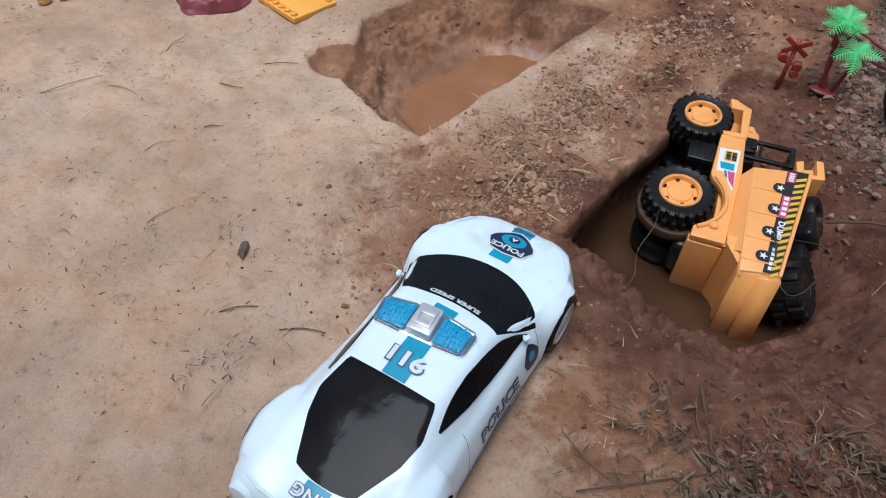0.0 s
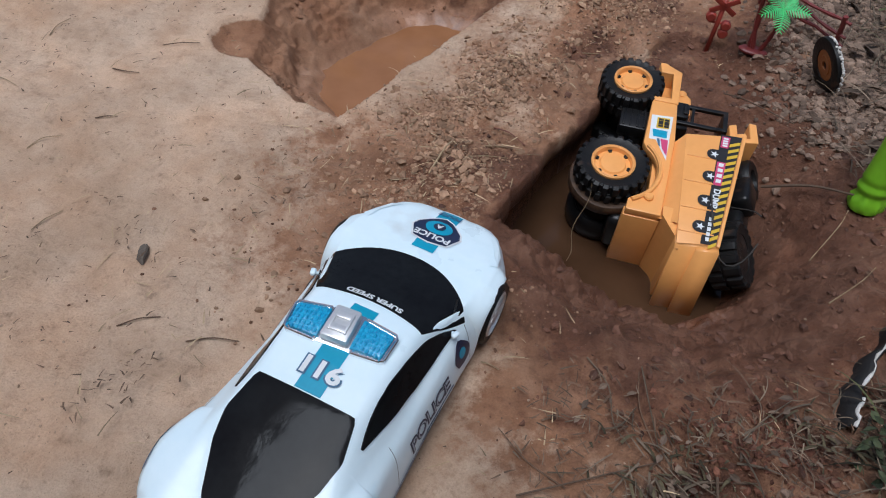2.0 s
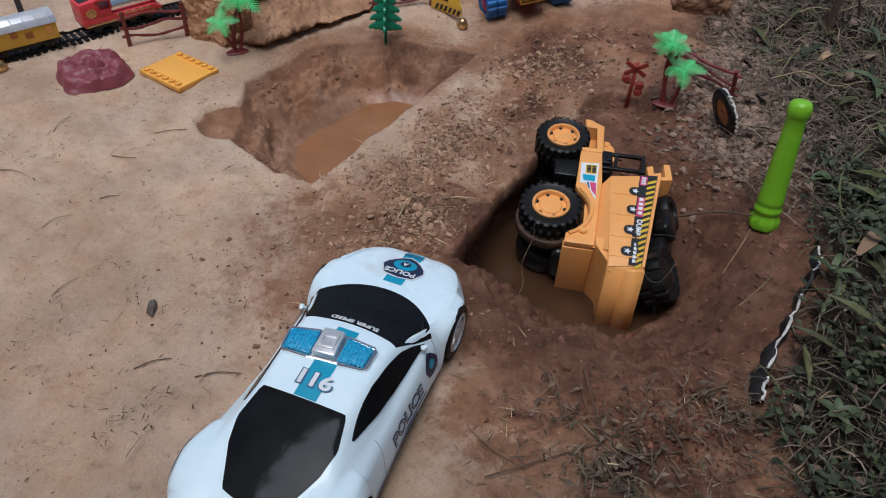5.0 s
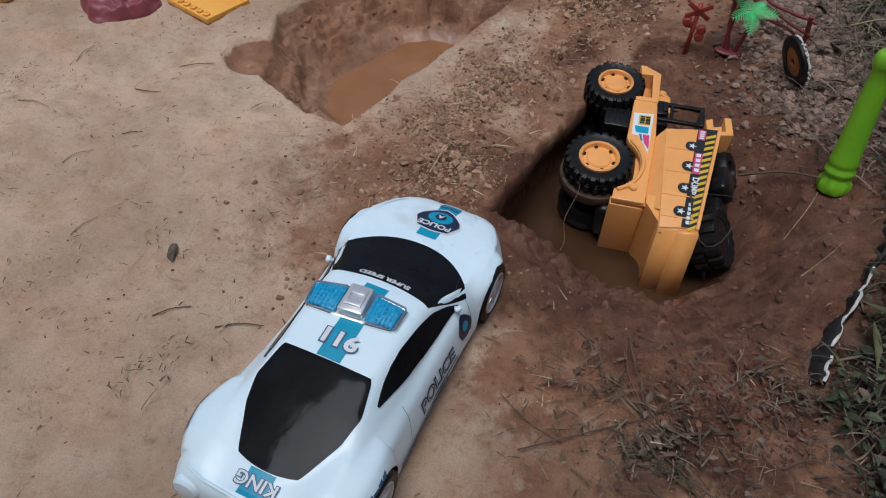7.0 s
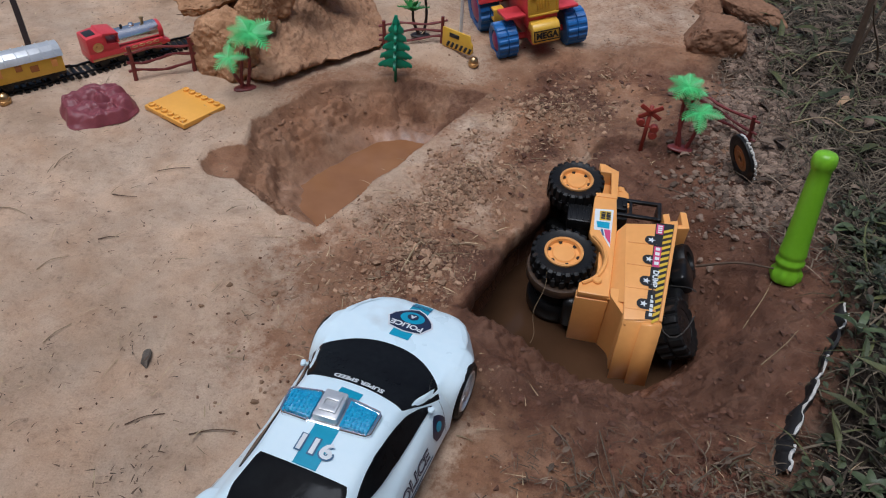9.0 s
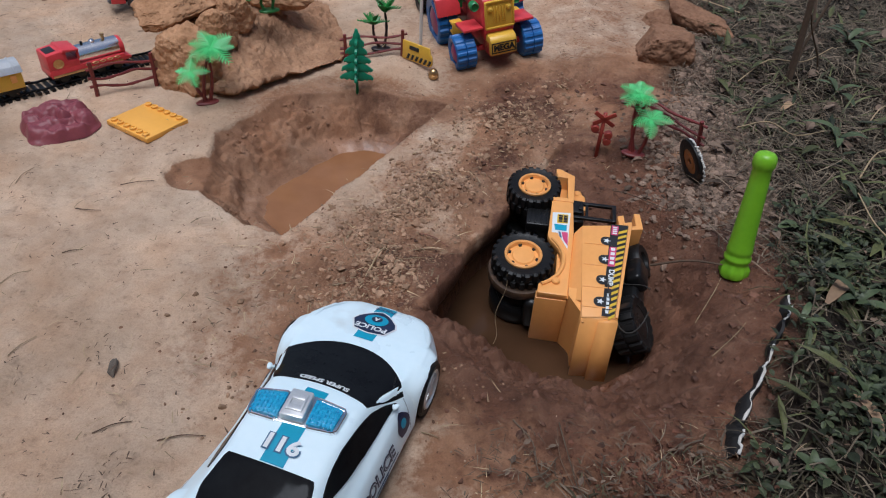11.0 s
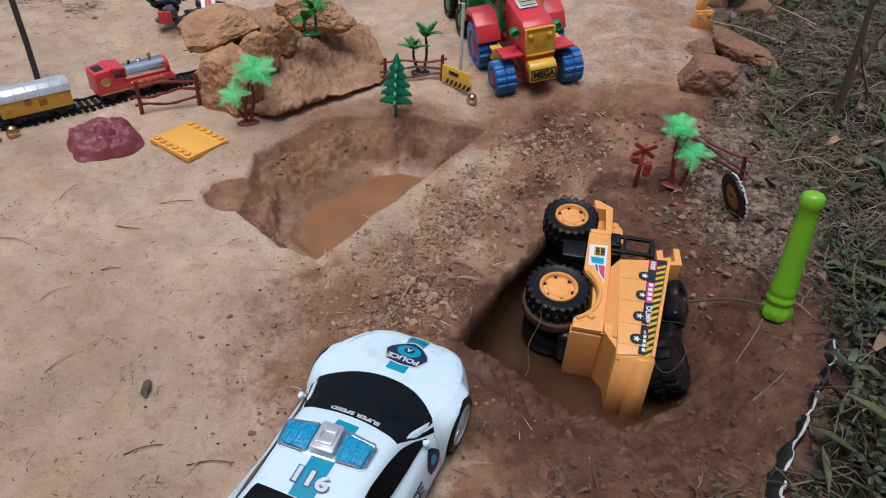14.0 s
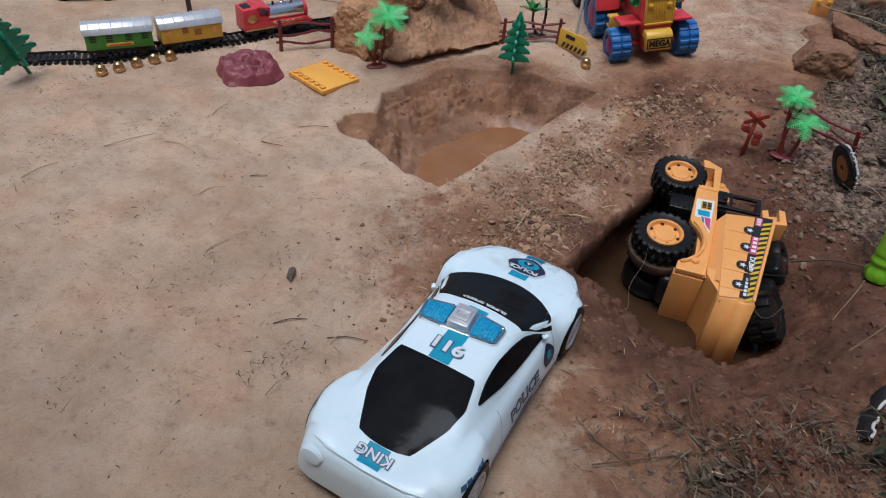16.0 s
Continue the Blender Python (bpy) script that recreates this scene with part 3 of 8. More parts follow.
def ground_material():
    m = bpy.data.materials.new("earth")
    m.use_nodes = True
    nt = m.node_tree
    b = nt.nodes["Principled BSDF"]
    geo = nt.nodes.new("ShaderNodeNewGeometry")

    def noise_node(scale, detail=6, rough=0.6):
        n = nt.nodes.new("ShaderNodeTexNoise")
        n.inputs["Scale"].default_value, n.inputs["Detail"].default_value, n.inputs["Roughness"].default_value = scale, detail, rough
        nt.links.new(geo.outputs["Position"], n.inputs["Vector"])
        return n.outputs["Fac"]

    def ramp(src, stops):
        r = nt.nodes.new("ShaderNodeValToRGB")
        el = r.color_ramp.elements
        while len(el) < len(stops):
            el.new(0.5)
        for e, (p, c) in zip(el, stops):
            e.position, e.color = p, (*c, 1)
        nt.links.new(src, r.inputs[0])
        return r.outputs[0]

    def mix(fac, a, c, mode="MIX"):
        n = nt.nodes.new("ShaderNodeMixRGB")
        n.blend_type = mode
        if isinstance(fac, float):
            n.inputs[0].default_value = fac
        else:
            nt.links.new(fac, n.inputs[0])
        for s, k in ((a, 1), (c, 2)):
            if isinstance(s, tuple):
                n.inputs[k].default_value = (*s, 1)
            else:
                nt.links.new(s, n.inputs[k])
        return n.outputs[0]

    big, mid, small, grit = noise_node(5), noise_node(28), noise_node(170, 6, 0.7), noise_node(700, 3, 0.7)
    dry = ramp(big, [(0.36, DRY_A), (0.52, DRY_B), (0.66, DRY_C)])
    dry = mix(ramp(mid, [(0.42, (0, 0, 0)), (0.68, (0.7, 0.7, 0.7))]), dry, DRY_D)
    moist = ramp(mid, [(0.3, WET_A), (0.5, WET_B), (0.72, WET_C)])
    at = nt.nodes.new("ShaderNodeAttribute")
    at.attribute_name = "damp"
    rag = nt.nodes.new("ShaderNodeMath")
    rag.operation = "MULTIPLY_ADD"
    rag.inputs[1].default_value = 0.55
    nt.links.new(small, rag.inputs[0])
    nt.links.new(at.outputs["Fac"], rag.inputs[2])
    clay = ramp(mid, [(0.3, (0.228, 0.112, 0.063)), (0.52, (0.322, 0.171, 0.100)), (0.72, (0.41, 0.240, 0.152))])
    col = mix(ramp(rag.outputs[0], [(0.40, (0, 0, 0)), (0.62, (1, 1, 1))]), dry, clay)
    col = mix(ramp(rag.outputs[0], [(0.74, (0, 0, 0)), (1.08, (0.92, 0.92, 0.92))]), col, moist)
    mu = nt.nodes.new("ShaderNodeAttribute")
    mu.attribute_name = "mulch"
    # Dark litter; its deepest tone also carries shade between the grass blades.
    col = mix(mu.outputs["Fac"], col, ramp(mid, [(0.35, (0.018, 0.013, 0.010)), (0.55, (0.043, 0.031, 0.023)), (0.75, (0.105, 0.075, 0.054))]))
    speck = ramp(small, [(0.30, (0.74, 0.72, 0.70)), (0.44, (1, 1, 1)), (0.66, (1, 1, 1)), (0.80, (1.14, 1.13, 1.12))])
    col = mix(1.0, col, speck, "MULTIPLY")
    smudge = noise_node(62, 7, 0.62)
    col = mix(1.0, col, ramp(smudge, [(0.26, (0.62, 0.60, 0.58)), (0.36, (0.93, 0.92, 0.92)), (0.46, (1, 1, 1))]), "MULTIPLY")
    tint = noise_node(11, 4, 0.5)
    col = mix(1.0, col, ramp(tint, [(0.34, (0.93, 0.96, 0.98)), (0.5, (1, 1, 1)), (0.66, (1.06, 1.0, 0.95))]), "MULTIPLY")
    gr = ramp(grit, [(0.3, (0.87, 0.86, 0.85)), (0.55, (1, 1, 1)), (0.75, (1.08, 1.08, 1.07))])
    col = mix(1.0, col, gr, "MULTIPLY")
    nt.links.new(col, b.inputs["Base Color"])
    rg = nt.nodes.new("ShaderNodeMapRange")
    rg.inputs["To Min"].default_value, rg.inputs["To Max"].default_value = 0.95, 0.45
    nt.links.new(at.outputs["Fac"], rg.inputs["Value"])
    gl = nt.nodes.new("ShaderNodeAttribute")
    gl.attribute_name = "seep"
    slick = nt.nodes.new("ShaderNodeMath")
    slick.operation = "MULTIPLY_ADD"
    slick.inputs[1].default_value = -0.36
    nt.links.new(gl.outputs["Fac"], slick.inputs[0])
    nt.links.new(rg.outputs[0], slick.inputs[2])
    nt.links.new(slick.outputs[0], b.inputs["Roughness"])
    shine = nt.nodes.new("ShaderNodeMath")
    shine.operation = "MULTIPLY_ADD"
    shine.inputs[1].default_value, shine.inputs[2].default_value = 0.25, 0.18
    nt.links.new(gl.outputs["Fac"], shine.inputs[0])
    nt.links.new(shine.outputs[0], b.inputs["Specular IOR Level"])
    add = nt.nodes.new("ShaderNodeMath")
    add.operation = "MULTIPLY_ADD"
    add.inputs[1].default_value = 0.35
    nt.links.new(grit, add.inputs[0])
    nt.links.new(small, add.inputs[2])
    bp = nt.nodes.new("ShaderNodeBump")
    bp.inputs["Strength"].default_value, bp.inputs["Distance"].default_value = 1.0, 0.0032
    calm = nt.nodes.new("ShaderNodeMath")
    calm.operation = "MULTIPLY_ADD"
    calm.inputs[1].default_value, calm.inputs[2].default_value = -0.75, 1.0
    nt.links.new(gl.outputs["Fac"], calm.inputs[0])
    nt.links.new(calm.outputs[0], bp.inputs["Strength"])
    nt.links.new(add.outputs[0], bp.inputs["Height"])
    nt.links.new(bp.outputs[0], b.inputs["Normal"])
    return m


DRY_A, DRY_B, DRY_C, DRY_D = (0.475, 0.324, 0.218), (0.600, 0.430, 0.307), (0.66, 0.488, 0.356), (0.45, 0.296, 0.195)
WET_A, WET_B, WET_C = (0.074, 0.032, 0.020), (0.134, 0.060, 0.037), (0.215, 0.108, 0.069)
me.materials.append(ground_material())
tagged(new("ground", me), "dry tan earth with two dug pits of moist red soil", "ground", kind="structure")


def water_material(name, deep, pale):
    m = bpy.data.materials.new(name)
    m.use_nodes = True
    nt = m.node_tree
    b = nt.nodes["Principled BSDF"]
    geo = nt.nodes.new("ShaderNodeNewGeometry")
    n = nt.nodes.new("ShaderNodeTexNoise")
    n.inputs["Scale"].default_value, n.inputs["Detail"].default_value = 14, 5
    nt.links.new(geo.outputs["Position"], n.inputs["Vector"])
    r = nt.nodes.new("ShaderNodeValToRGB")
    r.color_ramp.elements[0].color, r.color_ramp.elements[1].color = (*deep, 1), (*pale, 1)
    r.color_ramp.elements[0].position, r.color_ramp.elements[1].position = 0.35, 0.7
    nt.links.new(n.outputs["Fac"], r.inputs[0])
    nt.links.new(r.outputs[0], b.inputs["Base Color"])
    b.inputs["Roughness"].default_value = 0.09
    b.inputs["IOR"].default_value = 1.33
    bp = nt.nodes.new("ShaderNodeBump")
    bp.inputs["Strength"].default_value, bp.inputs["Distance"].default_value = 0.12, 0.002
    n2 = nt.nodes.new("ShaderNodeTexNoise")
    n2.inputs["Scale"].default_value = 35
    nt.links.new(geo.outputs["Position"], n2.inputs["Vector"])
    nt.links.new(n2.outputs["Fac"], bp.inputs["Height"])
    nt.links.new(bp.outputs[0], b.inputs["Normal"])
    return m


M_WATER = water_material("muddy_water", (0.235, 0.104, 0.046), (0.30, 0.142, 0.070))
# Brown water whose base colour is darkened for shade from truck and bank.
M_WATER_SHADED = water_material("shaded_muddy_water", (0.050, 0.025, 0.013), (0.080, 0.041, 0.022))


def pool(name, corners, z, label, mat):
    """A still sheet of water that ends inside the banks."""
    geo = M()
    n = len(corners)
    geo.v = [(x, y, z) for x, y in corners] + [(x, y, z - 0.03) for x, y in corners]
    geo.f = [tuple(range(n)), tuple(range(n, 2 * n))[::-1]] + [(i, i + n, (i + 1) % n + n, (i + 1) % n) for i in range(n)]
    tagged(part(name, geo, mat, smooth=False), label, "water", kind="structure")


pool("water_1", [(-0.095, 0.055), (0.082, 0.365), (-0.04, 0.39), (-0.15, 0.35), (-0.21, 0.25), (-0.20, 0.14), (-0.14, 0.07)], -0.0635, "muddy brown water at the bottom of a pit", M_WATER)
pool("water_2", [(0.060, -0.085), (0.12, -0.14), (0.215, -0.18), (0.305, -0.155), (0.34, -0.06), (0.34, 0.06), (0.305, 0.125), (0.245, 0.17), (0.150, 0.168), (0.085, 0.060), (0.044, -0.050)], -0.080, "muddy brown water round the sunken truck", M_WATER_SHADED)


# Added, unseen wall behind the camera: closes the place, keeps sky off the near ground.
g = M().box((0.0, -0.94, 0.72), (3.2, 0.15, 1.50), bev=0.01)
tagged(part("wall_south", g, material("earthen_plaster", (0.24, 0.17, 0.12), (0.17, 0.115, 0.08), 0.9, scale=6, bump=0.8, bump_scale=40)), "unseen plain brown wall added to shade the near ground", "wall", kind="structure")

# ---- the police car ----
def curve_at(table, x):
    """A smooth value from rows of (x, value)."""
    xs, ys = [p[0] for p in table], [p[1] for p in table]
    return float(np.interp(x, xs, ys))


CAR_W = [(-0.1345, 0.044), (-0.1335, 0.0515), (-0.130, 0.0570), (-0.122, 0.0600), (-0.108, 0.0628), (-0.088, 0.0642), (-0.05, 0.0628), (0, 0.0612), (0.05, 0.0622), (0.098, 0.0645), (0.118, 0.0628), (0.1385, 0.0572), (0.1560, 0.0475), (0.1660, 0.0365), (0.1722, 0.019)]
CAR_TOP = [(-0.1345, 0.036), (-0.1335, 0.0432), (-0.131, 0.0492), (-0.127, 0.0515), (-0.122, 0.0512), (-0.107, 0.0535), (-0.085, 0.0588), (-0.065, 0.0640), (-0.038, 0.0700), (-0.015, 0.0722), (0.005, 0.0725), (0.022, 0.0712), (0.034, 0.0685), (0.055, 0.0612), (0.082, 0.0535), (0.097, 0.0500), (0.118, 0.0458), (0.1385, 0.0408), (0.1560, 0.035), (0.1660, 0.0298), (0.1722, 0.023)]
CAR_SHOULDER = [(-0.1345, 0.032), (-0.1335, 0.039), (-0.130, 0.0465), (-0.122, 0.0510), (-0.105, 0.0545), (-0.085, 0.0560), (-0.06, 0.0535), (-0.03, 0.0485), (0, 0.0462), (0.04, 0.0478), (0.075, 0.0500), (0.098, 0.0508), (0.118, 0.0472), (0.1385, 0.0400), (0.1560, 0.033), (0.1660, 0.0272), (0.1722, 0.02)]
CAR_ROOF_W = [(-0.1345, 0.020), (-0.107, 0.0250), (-0.068, 0.0365), (-0.038, 0.0335), (0.005, 0.0355), (0.032, 0.0360), (0.055, 0.043), (0.075, 0.046), (0.098, 0.038), (0.1385, 0.03), (0.161, 0.02), (0.1722, 0.007)]
WHEEL_F, WHEEL_R, ARCH = 0.0985, -0.0885, 0.0278


def car_section(x):
    """Half of the body's outline at x, from the middle of the top to the sill, as (y, z)."""
    w, top, sh, rw = (curve_at(t, x) for t in (CAR_W, CAR_TOP, CAR_SHOULDER, CAR_ROOF_W))
    cab = float(smooth01(-0.118, -0.072, x) * (1 - smooth01(0.055, 0.085, x)))
    edge = (top - 0.0022) * cab + (top * 0.7 + sh * 0.3 - 0.0003) * (1 - cab)
    sill = 0.0125
    for xc in (WHEEL_F, WHEEL_R):
        if abs(x - xc) < ARCH:
            sill = max(sill, 0.0225 + math.sqrt(ARCH * ARCH - (x - xc) ** 2) - 0.0035)
    sill = min(sill, sh - 0.006)
    shw = w * (0.735 + 0.055 * float(smooth01(-0.08, -0.02, x)) + 0.05 * float(smooth01(0.03, 0.10, x)))
    pts = [(0, top), (rw * 0.55, top - 0.0004), (rw, edge), ((rw * 0.42 + shw * 0.58), edge * 0.42 + sh * 0.58 + 0.0010), (shw, sh), (w * 0.885, sh - (sh - sill) * 0.20), (w * 0.945, sh - (sh - sill) * 0.48), (w * 0.985, sill + (sh - sill) * 0.18), (w * 0.985, sill)]
    out = []
    ys, zs = [p[0] for p in pts], [p[1] for p in pts]
    ext = [(-pts[1][0], pts[1][1])] + pts + [(pts[-1][0] * 2 - pts[-2][0], pts[-1][1] * 2 - pts[-2][1])]
    for i in range(1, len(ext) - 2):
        p0, p1, p2, p3 = (Vector(e) for e in ext[i - 1 : i + 3])
        for k in range(4):
            t = k / 4
            out.append(0.5 * (2 * p1 + (p2 - p0) * t + (2 * p0 - 5 * p1 + 4 * p2 - p3) * t * t + (3 * p1 - p0 - 3 * p2 + p3) * t ** 3))
    out.append(Vector(pts[-1]))
    return [(p.x, p.y) for p in out]


def car_top(x, y):
    s = car_section(x)
    ys = [p[0] for p in s[:24]]
    return float(np.interp(abs(y), ys, [p[1] for p in s[:24]]))


def car_side(x, z):
    s = car_section(x)[6:]
    zs = [p[1] for p in s][::-1]
    return float(np.interp(z, zs, [p[0] for p in s][::-1]))


def on_top(v, lift):
    return [(x, y, car_top(x, y) + lift) for x, y, *_ in v]


def patch_top(outline, lift, thick=0.0012, n=22):
    """A panel over the body's top: outline(u, v) gives plan places for u, v in 0..1."""
    g = M()
    pts = [[outline(u / n, v / n) for u in range(n + 1)] for v in range(n + 1)]
    flat = [(x, y, car_top(x, y) + lift) for row in pts for x, y in row]
    low = [(x, y, z - thick) for x, y, z in flat]
    k = n + 1
    f = [(v * k + u, v * k + u + 1, (v + 1) * k + u + 1, (v + 1) * k + u) for v in range(n) for u in range(n)]
    rim = [u for u in range(k)] + [v * k + n for v in range(1, k)] + [n * k + u for u in range(n - 1, -1, -1)] + [v * k for v in range(n - 1, 0, -1)]
    o = len(flat)
    f += [(rim[i], rim[i] + o, rim[(i + 1) % len(rim)] + o, rim[(i + 1) % len(rim)]) for i in range(len(rim))]
    return g.add(flat + low, f)


def decal_top(parent, name, v, f, mat, lift, label=""):
    g = M()
    g.add(on_top(v, lift), f)
    return part(name, g, mat, parent, label, smooth=False, fix=False)


def placed(v, x, y, turn, sx=1.0, sy=1.0):
    c, s = math.cos(turn), math.sin(turn)
    return [(x + c * p[0] * sx - s * p[1] * sy, y + s * p[0] * sx + c * p[1] * sy) for p in v]


def strip(x0, x1, y0, y1, n=10):
    v = [(x0 + (x1 - x0) * i / n, y0 + (y1 - y0) * j / 4) for i in range(n + 1) for j in range(5)]
    f = [(i * 5 + j, (i + 1) * 5 + j, (i + 1) * 5 + j + 1, i * 5 + j + 1) for i in range(n) for j in range(4)]
    return v, f


def fan(outline, rings=5):
    """A filled outline about its middle, cut into rings so that it can bend over a curved panel."""
    cx, cy = sum(p[0] for p in outline) / len(outline), sum(p[1] for p in outline) / len(outline)
    n = len(outline)
    v, f = [(cx, cy)], []
    for r in range(1, rings + 1):
        v += [(cx + (x - cx) * r / rings, cy + (y - cy) * r / rings) for x, y in outline]
    f += [(0, 1 + i, 1 + (i + 1) % n) for i in range(n)]
    for r in range(rings - 1):
        a, b = 1 + r * n, 1 + (r + 1) * n
        f += [(a + i, b + i, b + (i + 1) % n, a + (i + 1) % n) for i in range(n)]
    return v, f


def shield(s):
    """A badge's outline, its foot towards -x."""
    half = [(1.0, 0.0), (0.86, 0.34), (0.62, 0.62), (0.30, 0.92), (-0.02, 1.05), (-0.40, 0.86), (-0.66, 0.74), (-0.74, 0.38), (-0.80, 0.0)]
    return [(x * s, y * s) for x, y in half] + [(x * s, -y * s) for x, y in half[-2:0:-1]]


def car_wheel(parent, x, y, side):
    """A wheel of the car, its face towards side."""
    w = 0.017
    turn = Matrix.Translation((x, y, 0.0235)) @ Matrix.Rotation(radians(-90 * side), 4, "X")
    g = M()
    prof = [(0.0165, -w / 2), (0.0215, -w / 2), (0.0234, -w / 2 + 0.002), (0.0234, -0.002), (0.0228, -0.0015), (0.0228, 0.0015), (0.0234, 0.002), (0.0234, w / 2 - 0.002), (0.0215, w / 2), (0.0172, w / 2 - 0.0005), (0.0168, w / 2 - 0.004)]
    g.lathe(prof, 40, turn)
    tyre = part("tyre", g, M_TYRE, parent)
    r = M()
    r.lathe([(0.0172, 0.0), (0.0172, w / 2 - 0.0006), (0.0160, w / 2 + 0.0004), (0.0150, w / 2 - 0.001), (0.0145, 0.001)], 40, turn, cap=False)
    for k in range(5):
        a = 2 * math.pi * k / 5
        for da in (-0.14, 0.14):
            r.prism([(0.003, -0.0016), (0.0155, -0.0011), (0.0155, 0.0011), (0.003, 0.0016)], 0.004, w / 2 - 0.0008,
                    lambda p, q, h, a=a + da: turn @ Vector((p * math.cos(a) - q * math.sin(a), p * math.sin(a) + q * math.cos(a), h)), 0.0003)
    r.lathe([(0.0045, 0.003), (0.0045, w / 2 - 0.0004), (0.003, w / 2 + 0.0006)], 16, turn)
    part("rim", r, M_SILVER, tyre, "silver spoked rim")
    d = M()
    d.lathe([(0.0168, 0.0), (0.0168, 0.0025)], 30, turn)
    part("brake_disc", d, M_BLACK, tyre)


def police_car(m):
    car = thing("police_car", m, "white plastic toy police car with black windows and blue decals", "toy car")
    xs = sorted(set([-0.1345 + 0.3067 * i / 124 for i in range(125)] + [c + ARCH * math.sin(radians(a)) for c in (WHEEL_F, WHEEL_R) for a in range(-90, 91, 9)]))
    g, rows = M(), []
    for x in xs:
        s = car_section(x)
        full = [(x, -y, z) for y, z in s[::-1]] + [(x, y, z) for y, z in s[1:]]
        rows.append(full)
    k = len(rows[0])
    for row in rows:
        g.v += row
    for i in range(len(rows) - 1):
        g.f += [(i * k + j, (i + 1) * k + j, (i + 1) * k + j + 1, i * k + j + 1) for j in range(k - 1)]
    g.f += [tuple(range(k)), tuple(range((len(rows) - 1) * k, len(rows) * k))[::-1]]
    body = part("body", g, M_WHITE, car, angle=50)
    c = M()
    c.box((0.005, 0, 0.022), (0.27, 0.096, 0.026), bev=0.004)
    c.box((0.004, 0, 0.0125), (0.126, 0.121, 0.005), bev=0.001)
    c.box((0.143, 0, 0.016), (0.034, 0.075, 0.010), bev=0.003)
    c.box((-0.119, 0, 0.018), (0.026, 0.100, 0.012), bev=0.003)
    part("chassis", c, M_BLACK, car, "black plastic underbody")

    def screen(u, v):
        y = (2 * u - 1)
        x0, w0 = 0.0320 + 0.0065 * (1 - y * y), 0.0375
        x1, w1 = 0.0655 + 0.0310 * (1 - abs(y) ** 2.3), 0.0530
        bend = v ** 0.9
        return x0 + (x1 - x0) * v, y * (w0 + (w1 - w0) * bend)

    def rear(u, v):
        y = (2 * u - 1)
        w = float(np.interp(v, [0, 0.03, 0.34, 0.60, 0.96, 1.0], [0.0312, 0.0326, 0.0372, 0.0335, 0.0222, 0.0205]))
        return -0.0360 - 0.0690 * v - 0.0035 * (1 - y * y) * v, y * w

    ws = part("windscreen", patch_top(screen, 0.0007), M_GLASS, car, "glossy black windscreen")
    part("rear_window", patch_top(rear, 0.0007), M_GLASS, car, "glossy black rear window")
    for side in (1, -1):
        g, n = M(), 24
        v, low = [], []
        for i in range(n + 1):
            t = i / n
            x = 0.0560 - 0.1025 * t
            zt = float(np.interp(t, [0, 0.1, 0.22, 0.35, 0.48, 0.62, 0.74, 0.85, 0.93, 1.0], [0.0492, 0.0556, 0.0610, 0.0650, 0.0674, 0.0682, 0.0674, 0.0650, 0.0626, 0.0602]))
            zb = float(np.interp(t, [0, 0.1, 0.28, 0.5, 0.7, 0.85, 1.0], [0.0484, 0.0482, 0.0480, 0.0492, 0.0528, 0.0563, 0.0594]))
            for j in range(7):
                z = zb + (zt - zb) * j / 6
                y = car_side(x, z)
                v.append((x, side * (y + 0.0007), z + 0.0004))
                low.append((x, side * (y - 0.0006), z))
        f = [(i * 7 + j, (i + 1) * 7 + j, (i + 1) * 7 + j + 1, i * 7 + j + 1) for i in range(n) for j in range(6)]
        o = len(v)
        rim = [i * 7 for i in range(n + 1)] + [n * 7 + j for j in range(1, 7)] + [i * 7 + 6 for i in range(n - 1, -1, -1)] + [j for j in range(5, 0, -1)]
        f += [(rim[i], rim[i] + o, rim[(i + 1) % len(rim)] + o, rim[(i + 1) % len(rim)]) for i in range(len(rim))]
        g.add(v + low, f)
        part("side_window", g, M_GLASS, car, "glossy black side window")
        mir = M()
        mir.box((0.0505, side * 0.0528, 0.0522), (0.0058, 0.0040, 0.0034), Matrix.Rotation(side * radians(18), 4, "Z"), bev=0.0016, seg=3)
        mir.tube([(0.053, side * 0.049, 0.0495), (0.0510, side * 0.0518, 0.0514)], 0.0013, 6)
        part("wing_mirror", mir, M_WHITE, car)
        hl = M()
        hl.add([(x, side * (y + d), z) for d in (0.0006,) for x, y, z in [(px, py, car_top(px, py) + 0.0008) for px, py in [(0.116, 0.048), (0.130, 0.046), (0.142, 0.041), (0.150, 0.036), (0.146, 0.044), (0.133, 0.0505), (0.119, 0.053)]]], [(0, 1, 2, 3, 4, 5, 6)])
        part("headlight", hl, M_WHITE, car, smooth=False, fix=False)
        tl = M()
        tl.lathe([(0.0075, 0), (0.0075, 0.0035), (0.006, 0.005), (0.002, 0.0055)], 24, Matrix.Translation((-0.1290, side * 0.0400, 0.0395)) @ Matrix.Rotation(radians(-80), 4, "Y") @ Matrix.Diagonal((1.0, 1.25, 1.2, 1)))
        part("tail_light", tl, M_WHITE, car)
        for xw in (WHEEL_F, WHEEL_R):
            car_wheel(car, xw, side * 0.0565, side)
    spoiler = M()
    spoiler.tube([(-0.124, -0.043, 0.0504), (-0.1275, -0.030, 0.0512), (-0.1290, 0, 0.0515), (-0.1275, 0.030, 0.0512), (-0.124, 0.043, 0.0504)], 0.0011, 10)
    part("tail_lip", spoiler, M_WHITE, car)
    wip = M()
    wip.tube([(0.074, -0.043, car_top(0.074, -0.043) + 0.0013), (0.062, -0.046, car_top(0.062, -0.046) + 0.0013)], 0.0006, 5)
    part("wiper", wip, M_BLACK, car)

